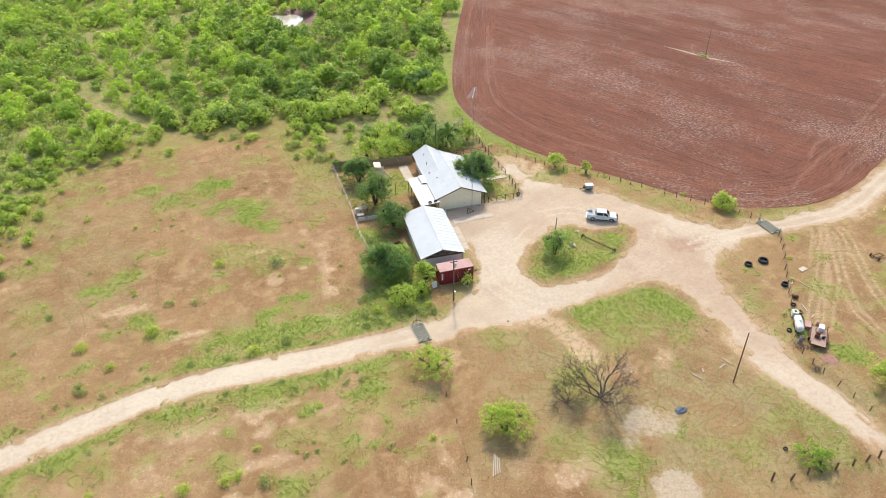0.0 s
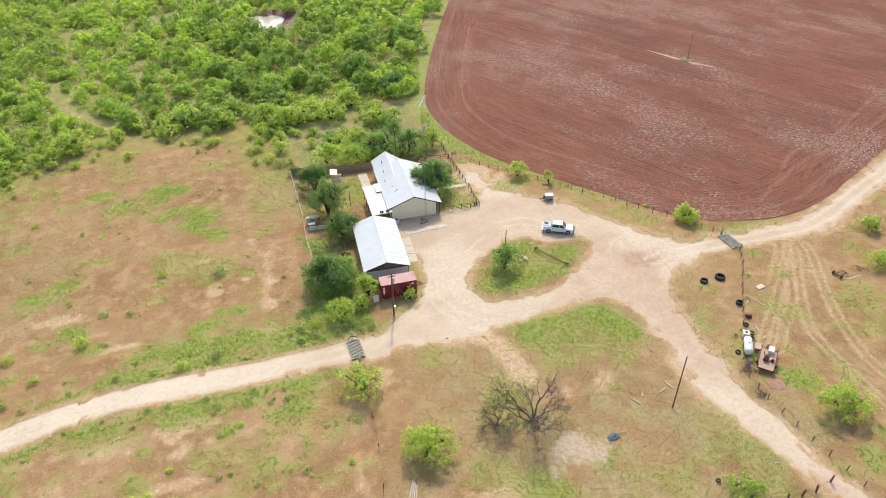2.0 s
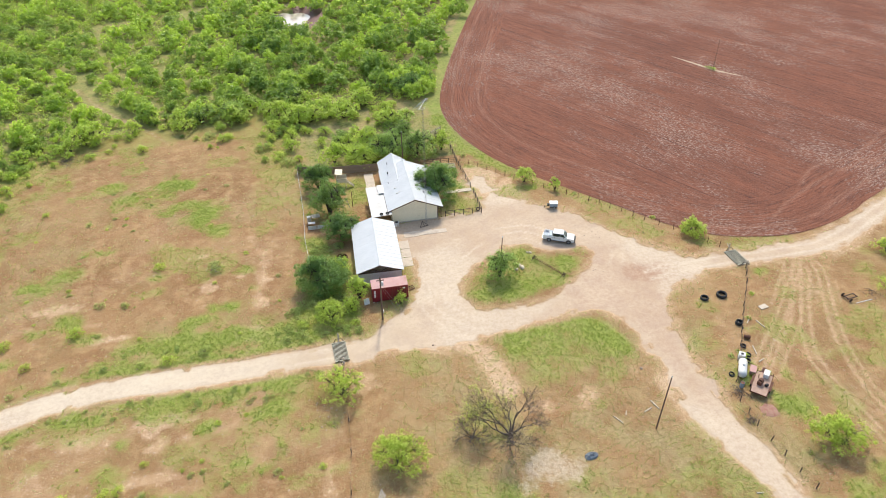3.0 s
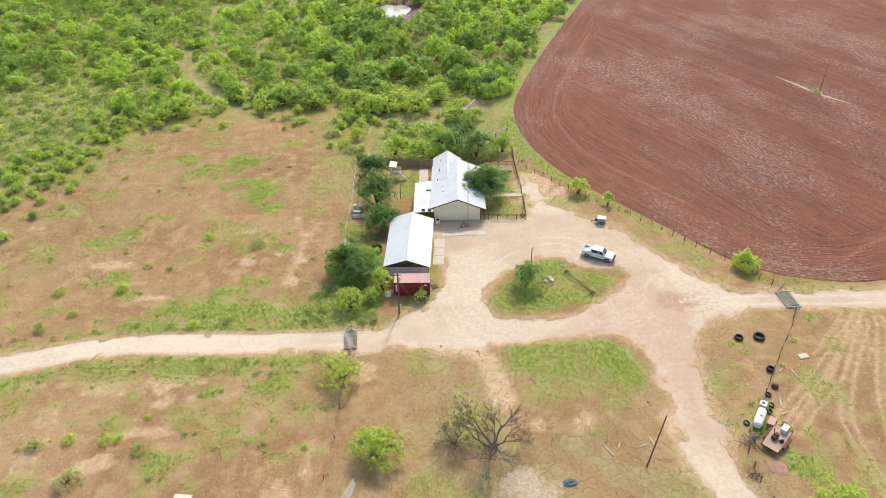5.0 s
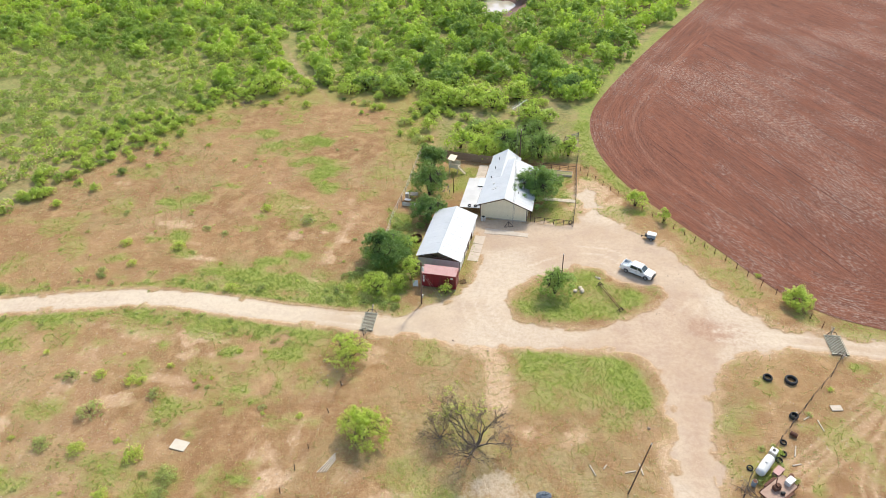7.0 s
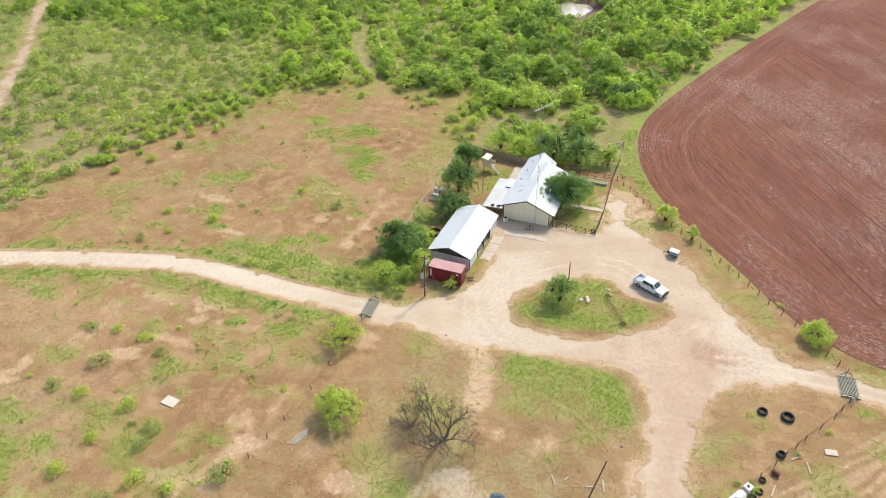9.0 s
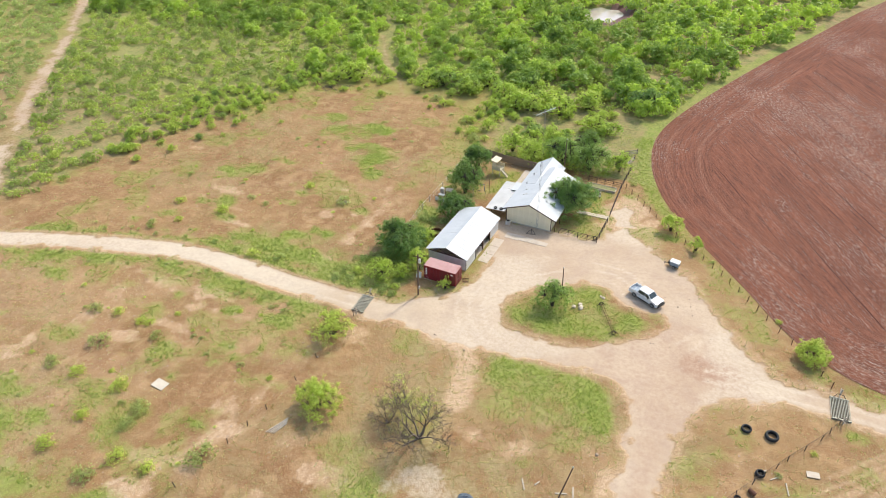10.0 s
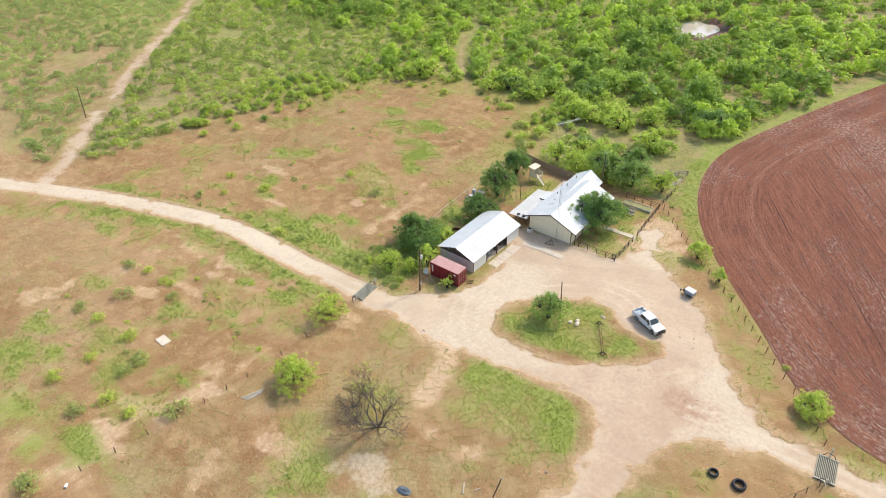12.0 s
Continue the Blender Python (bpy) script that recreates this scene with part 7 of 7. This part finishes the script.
tree("elm_tree", 33.0, 136.0, 5.6, 3.8, LEAF_BRIGHT, 6480, "bright green tree at the edge of the thicket", stems=6, fork=22, size=0.137, clump=0.136, skirt=0.5, seed=46)
tree("elm_tree", 47.5, 165.5, 6.4, 4.6, LEAF_DARK, 4600, "dense green tree standing beside the field edge", stems=6, fork=22, size=0.190, clump=0.149, skirt=0.8, seed=47)
bare_tree("dead_mesquite", 39.5, 52.0, 5.0, 5.2, "bare grey dead mesquite with a few green shoots", 51, 900)
bare_tree("dead_mesquite", 34.6, 52.6, 2.6, 2.2, "small dead mesquite with broken branches", 52, 160)

# low shrubs that stand singly in the pastures: x, y, size
SHRUBS = [(-20, 54, 1.2), (-16, 55, 1.0), (-13.5, 48.6, 1.5), (-9.5, 55, 0.8), (-16.6, 42.6, 1.3), (-3.5, 43, 1.4), (-6.3, 53, 1.0), (-11.5, 42.6, 1.2), (2.2, 41, 1.3), (-5, 31.5, 1.3), (2.5, 38, 1.2),
          (-4.4, 37, 1.1), (3.6, 30, 1.4), (10.2, 34, 1.1), (15.3, 38, 1.8), (5.3, 33.6, 1.2), (9.8, 20, 1.8), (-11, 54.6, 1.0)]
SHRUBS_NORTH = [(-13.7, 91.3, 0.9), (-20.2, 86, 1.6), (-17.7, 92.2, 1.0), (-5.5, 76.6, 1.4), (-29.9, 77, 1.3), (-30.4, 85.5, 1.4), (-0.4, 77.4, 1.2), (-9.2, 100.5, 1.4), (0.4, 98, 1.6), (1.2, 149.5, 1.6),
                (-3.2, 151.0, 1.8), (12.8, 137, 2.0), (14.5, 133.5, 1.9), (11, 146, 1.8), (9.2, 141.5, 1.7), (-26, 80, 1.0), (-36, 95, 1.0), (-33, 124, 0.9), (-24, 118, 0.8), (22.5, 78.2, 1.0), (16.5, 83.5, 1.3), (14.4, 79.6, 1.1), (70.5, 106, 0.6), (81.5, 94, 0.7), (52.6, 127, 0.8), (76.8, 53.4, 0.9), (74.4, 52.6, 0.8), (77.2, 57.2, 0.8), (82.6, 64.4, 0.6), (86.6, 69.5, 0.6), (133.1, 159.5, 0.9), (133.5, 158.5, 0.9), (132.5, 160.6, 0.6)]
shrub_kinds = []
for i in range(6):
    rng = np.random.RandomState(60 + i)
    lines, ends = limbs(rng, 1.0, 0.9, 5, 5, 0.4)
    t = thing("mesquite_shrub", pose(0, 0, 0), "low yellow-green shrub growing in bare pasture" if i % 2 else "low dull olive shrub growing in bare pasture", "shrub", "pasture shrubs")
    for nm, me in (("trunk", trunk_mesh(lines, 4)), ("crown", crown_mesh(rng, ends, 0.95, 1.0, 620, 0.064, LEAF_BRIGHT if i % 2 else LEAF_OLIVE, 0.3, 0.8))):
        new(nm, me).parent = t
    shrub_kinds.append(t)
spots = [(x, y, 1.2 * s) for x, y, s in SHRUBS] + SHRUBS_NORTH
for i, (x, y, s) in enumerate(spots):
    m = pose(x, y, 0, 0, 0, 77 * i) @ Matrix.Diagonal((s, s, s, 1))
    if i < 6:
        shrub_kinds[i].matrix_basis = m
    else:
        copy_thing(shrub_kinds[i % 6], pose(x, y, 0, 0, 0, 77 * i)).scale = (s, s, s)

# small weeds dotted over both pastures
rng = np.random.RandomState(8)
for i in range(90):
    x, y = (-50 + 62 * rng.rand(), 78 + 68 * rng.rand()) if i < 55 else (-30 + 46 * rng.rand(), 30 + 36 * rng.rand())
    s = 0.28 + 0.4 * rng.rand()
    copy_thing(shrub_kinds[i % 6], pose(x, y, 0, 0, 0, 31 * i)).scale = (s, s, 0.8 * s)

# leafy weed clumps beside the barn, on the road verges and in the paddock
weed_kinds = []
for i in range(5):
    rng_w = np.random.RandomState(160 + i)
    lines, ends = limbs(rng_w, 0.7, 0.8, 6, 4, 0.5)
    t = thing("weed_clump", pose(0, 0, 0), "leafy green weed clump in rough grass" if i % 2 else "grey-green weed clump in rough grass", "weed", "weed clumps")
    for nm, me in (("stalk", trunk_mesh(lines, 3)), ("leaves", crown_mesh(rng_w, ends, 0.8, 0.7, 420, 0.06, LEAF_WEED if i % 2 else LEAF_OLIVE, 0.32, 1.2))):
        new(nm, me).parent = t
    weed_kinds.append(t)
rng_w = np.random.RandomState(171)
weed_spots = [(11.5 + 11.5 * rng_w.rand(), 75.5 + 9.5 * rng_w.rand(), 0.6 + 0.7 * rng_w.rand()) for _ in range(44)] + [(16.5 + 6 * rng_w.rand(), 85 + 15 * rng_w.rand(), 0.6 + 0.8 * rng_w.rand()) for _ in range(34)]
weed_spots += [(75 + 4 * rng_w.rand(), 53 + 6 * rng_w.rand(), 0.35 + 0.4 * rng_w.rand()) for _ in range(16)] + [(17 + 0.8 * rng_w.rand(), 93 + 34 * rng_w.rand(), 0.4 + 0.4 * rng_w.rand()) for _ in range(14)]
verge_x = -44 + 60 * rng_w.rand(60)
for wx in verge_x:
    side = 1 if rng_w.rand() < 0.55 else -1
    wy = float(np.interp(wx, WEST_ROAD[:, 0], WEST_ROAD[:, 1])) + side * (3.2 + 3.5 * rng_w.rand() ** 1.5)
    weed_spots.append((wx, wy, 0.35 + 0.5 * rng_w.rand()))
weed_spots = [(x, y, q) for x, y, q in weed_spots if y > 74.8 or x < 19 or x > 60]
for i, (x, y, q) in enumerate(weed_spots):
    if i < 5:
        weed_kinds[i].matrix_basis = pose(x, y, 0, 0, 0, 61 * i) @ Matrix.Diagonal((q, q, q, 1))
    else:
        copy_thing(weed_kinds[i % 5], pose(x, y, 0, 0, 0, 61 * i)).scale = (q, q, q)

# ---- the thicket: bushes of several sizes over the brush ground ----
rng = np.random.RandomState(5)


def scatter(x0, x1, y0, y1, gap):
    """Jittered places on a grid."""
    xs, ys = np.meshgrid(np.arange(x0, x1, gap), np.arange(y0, y1, gap), indexing="ij")
    xs = xs.ravel() + (rng.rand(xs.size) - 0.5) * gap * 1.6
    ys = ys.ravel() + (rng.rand(ys.size) - 0.5) * gap * 1.6
    return xs, ys


LAND = np.array([(-30, 62), (-60, 62), (-90, 70), (-225, 118), (-222, 150), (-205, 190), (-182, 228), (-140, 280), (-88, 320), (0, 292), (70, 322), (130, 300), (130, 128), (20, 120)])


def seen_side(x, y):
    """Keep to the land that lies before the walk."""
    return inside_depth(x, y, LAND) > 0


def open_land(x, y, margin):
    field = inside_depth(x, y, FIELD_RING)
    home = (x > 14) & (x < 54) & (y < 127.5)
    clear = (x > 43) & (x < 58) & (y < 160)
    glade = (np.hypot((x - 21) / 9.5, (y - 238) / 11) < 1) | (np.hypot((x - 27) / 6, (y - 150) / 4) < 1)
    return (field > -margin - 1.5) | (inside_depth(x, y, PASTURE) > -0.4 * margin) | home | clear | glade | (line_distance(x, y, NORTH_TRAIL) < 2.5 + margin) | (line_distance(x, y, WEST_ROAD) < 5 + margin) | (line_distance(x, y, FOOT_TRAIL) < 1.5 + 0.5 * margin) | (np.hypot(x + 32, y - 146) < 5)


bx, by = scatter(-170, 125, 130, 325, 4.5)
thick = fbm(bx, by, 26, 31)
north = (thick > 0.24) & ((by > 148) | (bx > 0)) & ~((bx < -50) & (by < 175))
keep = north & seen_side(bx, by) & ~open_land(bx, by, 1.8)
big = np.stack([bx[keep], by[keep], 1.1 + 2.3 * rng.rand(keep.sum()) ** 1.5 + 1.3 * np.clip(thick[keep] - 0.5, 0, 0.3) * 2], -1)
sx, sy = scatter(-230, 60, 60, 300, 2.5)
thin = fbm(sx, sy, 18, 33)
west = (thin > 0.27) & ((sx < -40) | (sy > 146)) & ((sx < -42) | (rng.rand(len(sx)) < 0.55))
keep = west & seen_side(sx, sy) & ~open_land(sx, sy, 0.6)
small = np.stack([sx[keep], sy[keep], 0.8 + 0.9 * rng.rand(keep.sum())], -1)
ex, ey = scatter(-56, 16, 96, 160, 3.0)
rim_in = inside_depth(ex, ey, PASTURE)
keep = (rim_in > -1) & (rng.rand(len(ex)) < 0.5 * np.clip(1 - rim_in / 13, 0, 1) ** 1.6) & (line_distance(ex, ey, FOOT_TRAIL) > 2.0) & ((ey > 132) | (ex < -40))
edge = np.stack([ex[keep], ey[keep], 0.6 + 0.9 * rng.rand(keep.sum())], -1)
bushes = np.vstack([big, small, edge])
tone = np.clip(fbm(bushes[:, 0], bushes[:, 1], 30, 37) * 1.4 - 0.3 + 1.25 * (rng.rand(len(bushes)) - 0.5), 0.02, 0.98)
tone = np.clip(tone + 0.25, 0.02, 0.98)
# taller, darker trees stand round the pond and towards the field
grove = (np.hypot((bushes[:, 0] - 34) / 34, (bushes[:, 1] - 202) / 46) < 1) & (np.arange(len(bushes)) < len(big)) & (rng.rand(len(bushes)) < 0.4)
tone = np.where(grove, 0.05 + 0.25 * rng.rand(len(bushes)), tone)
lush_side = (bushes[:, 0] > 2) & (bushes[:, 1] > 150) & (bushes[:, 1] < 262) & (np.arange(len(bushes)) < len(big))
bushes[:, 2] *= np.where(grove, 1.35, np.where(lush_side, 1.22, 1.0))
near = np.argsort(np.hypot((bushes[:, 0] - 5) * 0.8, bushes[:, 1] - 112))
lone, joined = near[:300], near[300:]

bush_kinds = []
for i in range(8):
    r2 = np.random.RandomState(80 + i)
    lines, ends = limbs(r2, 1.6, 1.05, 5, 7, 0.5)
    t = thing("mesquite_bush", pose(0, 0, 0), "bright green mesquite bush at the edge of the thicket" if i % 3 else "dark green brush at the edge of the thicket", "bush", "thicket bushes")
    leaf = LEAF_MID if i % 3 == 0 else LEAF_BRIGHT
    for nm, me in (("trunk", trunk_mesh(lines, 4)), ("crown", crown_mesh(r2, ends, 1.05, 1.6, 850, 0.08, leaf, 0.22, 0.5))):
        new(nm, me).parent = t
    bush_kinds.append(t)
for k, i in enumerate(lone):
    x, y, s = (float(q) for q in bushes[i])
    if k < 8:
        bush_kinds[k].matrix_basis = pose(x, y, 0, 0, 0, 50 * k) @ Matrix.Diagonal((s, s, s, 1))
    else:
        copy_thing(bush_kinds[(k * 5) % 8], pose(x, y, 0, 0, 0, 50 * k)).scale = (s, s, s * 0.95)


def thicket(name, chosen, leaves, size, seed, label, leaf, tall=1.6, clump=0.27):
    """Far bushes joined into one mesh: leaf sprays on a few templates, turned and scaled."""
    r3 = np.random.RandomState(seed)
    kinds = []
    for i in range(8):
        lines, ends = limbs(r3, tall, 1.05, 5, 4, 0.5)
        low = np.stack([0.6 * np.cos(np.arange(6.0)), 0.6 * np.sin(np.arange(6.0)), tall * (0.2 + 0.2 * r3.rand(6))], -1)
        centres = np.vstack([ends[::2], low])
        kinds.append(leaf_quads(r3, centres, clump * (0.7 + 0.7 * r3.rand(len(centres))), leaves, size)[0])
    verts, tints = [], []
    for i in chosen:
        x, y, s = bushes[i]
        a = r3.rand() * 2 * math.pi
        v = kinds[r3.randint(8)] * (s * np.array([0.9 + 0.3 * r3.rand(), 0.9 + 0.3 * r3.rand(), 0.8 + 0.4 * r3.rand()]))
        c, q = math.cos(a), math.sin(a)
        verts.append(np.stack([v[:, 0] * c - v[:, 1] * q + x, v[:, 0] * q + v[:, 1] * c + y, np.maximum(v[:, 2], 0.05)], -1))
        tints.append(np.full(len(v), tone[i]))
    v = np.vstack(verts)
    me = quick_mesh(name, v, np.arange(len(v)).reshape(-1, 4), leaf)
    point_value(me, "tint", np.concatenate(tints))
    tagged(new(name, me), label, "brush", kind="stuff")


beyond = west_of_trail(bushes[:, 0], bushes[:, 1])
deep = bushes[:, 1] > 205
thicket("thicket_trees", [i for i in joined if i < len(big) and not deep[i]], 560, 0.1, 91, "dense green mesquite thicket of many crowns", LEAF_MID)
thicket("far_thicket", [i for i in joined if i < len(big) and deep[i]], 300, 0.13, 94, "far green mesquite thicket of many crowns", LEAF_MID)
thicket("scrub_brush", [i for i in joined if i >= len(big) and not beyond[i]], 120, 0.15, 92, "low bright green scrub between the trail and pasture", LEAF_LOW, 1.3, 0.3)
thicket("olive_scrub", [i for i in joined if i >= len(big) and beyond[i]], 110, 0.13, 93, "low scattered olive scrub on pale dry grass", LEAF_SCRUB, 1.3, 0.3)


# ---- grass and weeds ----
def tufts(name, density, count, height_range, material, label, seed, x0=-58, x1=112, y0=26, y1=150):
    """Blades in tufts, standing where the plan has grass."""
    r4 = np.random.RandomState(seed)
    x, y = x0 + (x1 - x0) * r4.rand(count * 8), y0 + (y1 - y0) * r4.rand(count * 8)
    ok = np.nonzero(r4.rand(len(x)) < density(x, y))[0][:count]
    x, y = x[ok], y[ok]
    blades = 4
    n = len(x) * blades
    px, py = np.repeat(x, blades) + r4.normal(size=n) * 0.13, np.repeat(y, blades) + r4.normal(size=n) * 0.13
    pz = height(px, py) + 0.02
    hgt = height_range[0] + (height_range[1] - height_range[0]) * r4.rand(n)
    a = r4.rand(n) * 2 * math.pi
    w = 0.03 + 0.05 * r4.rand(n)
    lean = r4.normal(size=(n, 2)) * 0.35 * hgt[:, None]
    base = np.stack([px, py, pz], -1)
    side = np.stack([np.cos(a) * w, np.sin(a) * w, 0 * a], -1)
    tip = base + np.stack([lean[:, 0], lean[:, 1], hgt], -1)
    v = np.stack([base - side, base + side, tip + side * 0.5, tip - side * 0.5], 1).reshape(-1, 3)
    me = quick_mesh(name, v, np.arange(4 * n).reshape(-1, 4), material)
    point_value(me, "tint", np.repeat(fbm(px, py, 6, 41), 4))
    tagged(new(name, me), label, "grass", kind="stuff")


def plan_at(values, x, y):
    """The plan's value at the nearest line of the grid."""
    return values[np.clip(np.searchsorted(GX, x), 0, len(GX) - 1) * ny + np.clip(np.searchsorted(GY, y), 0, ny - 1)]


def lush(x, y):
    return np.clip(plan_at(g_grass, x, y) * 1.1 - 0.25, 0, 1) * (plan_at(g_field, x, y) < 0) * (plan_at(g_road, x, y) < 0.4)


def dry(x, y):
    return np.clip(plan_at(g_straw, x, y) + 0.15 - plan_at(g_grass, x, y), 0, 1) * (plan_at(g_field, x, y) < -1) * (plan_at(g_road, x, y) < 0.2) * (plan_at(g_gravel, x, y) < 0.3)


tufts("grass", lush, 34000, (0.06, 0.18), GRASS, "tufts of green grass and weeds in the pasture", 101)
tufts("dry_grass", dry, 14000, (0.06, 0.16), STRAW, "thin tufts of dry straw-coloured grass", 102)

# ---- loose stones and clods on the bare places ----
rng = np.random.RandomState(19)
x, y = -50 + 160 * rng.rand(60000), 28 + 110 * rng.rand(60000)
bare = (0.05 + 0.5 * plan_at(g_pale, x, y)) * (plan_at(g_field, x, y) < -1) * (plan_at(g_road, x, y) < 0.6) + 0.02
bare = bare * ~((x > 16) & (x < 50.5) & (y > 84) & (y < 130)) * (inside_depth(x, y, ISLAND) < -1)
ok = np.nonzero(rng.rand(len(x)) < bare)[0][:7000]
k = len(ok)
size = 0.035 + 0.11 * rng.rand(k) ** 2.5
corner = np.array([(1, 0, 0), (0.2, 1, 0), (-0.9, 0.4, 0), (-0.3, -1, 0), (0.1, 0.05, 0.6)])
shape = corner[None] * size[:, None, None] * (0.6 + 0.8 * rng.rand(k, 5, 3))
spot = np.stack([x[ok], y[ok], height(x[ok], y[ok])], -1)
verts = (shape + spot[:, None]).reshape(-1, 3)
faces = (np.array([(0, 1, 4), (1, 2, 4), (2, 3, 4), (3, 0, 4)])[None] + 5 * np.arange(k)[:, None, None]).reshape(-1, 3)
tagged(new("loose_stones", quick_mesh("loose_stones", verts, faces, STONE_PALE)), "small pale broken stones scattered over bare soil", "stones", kind="stuff")
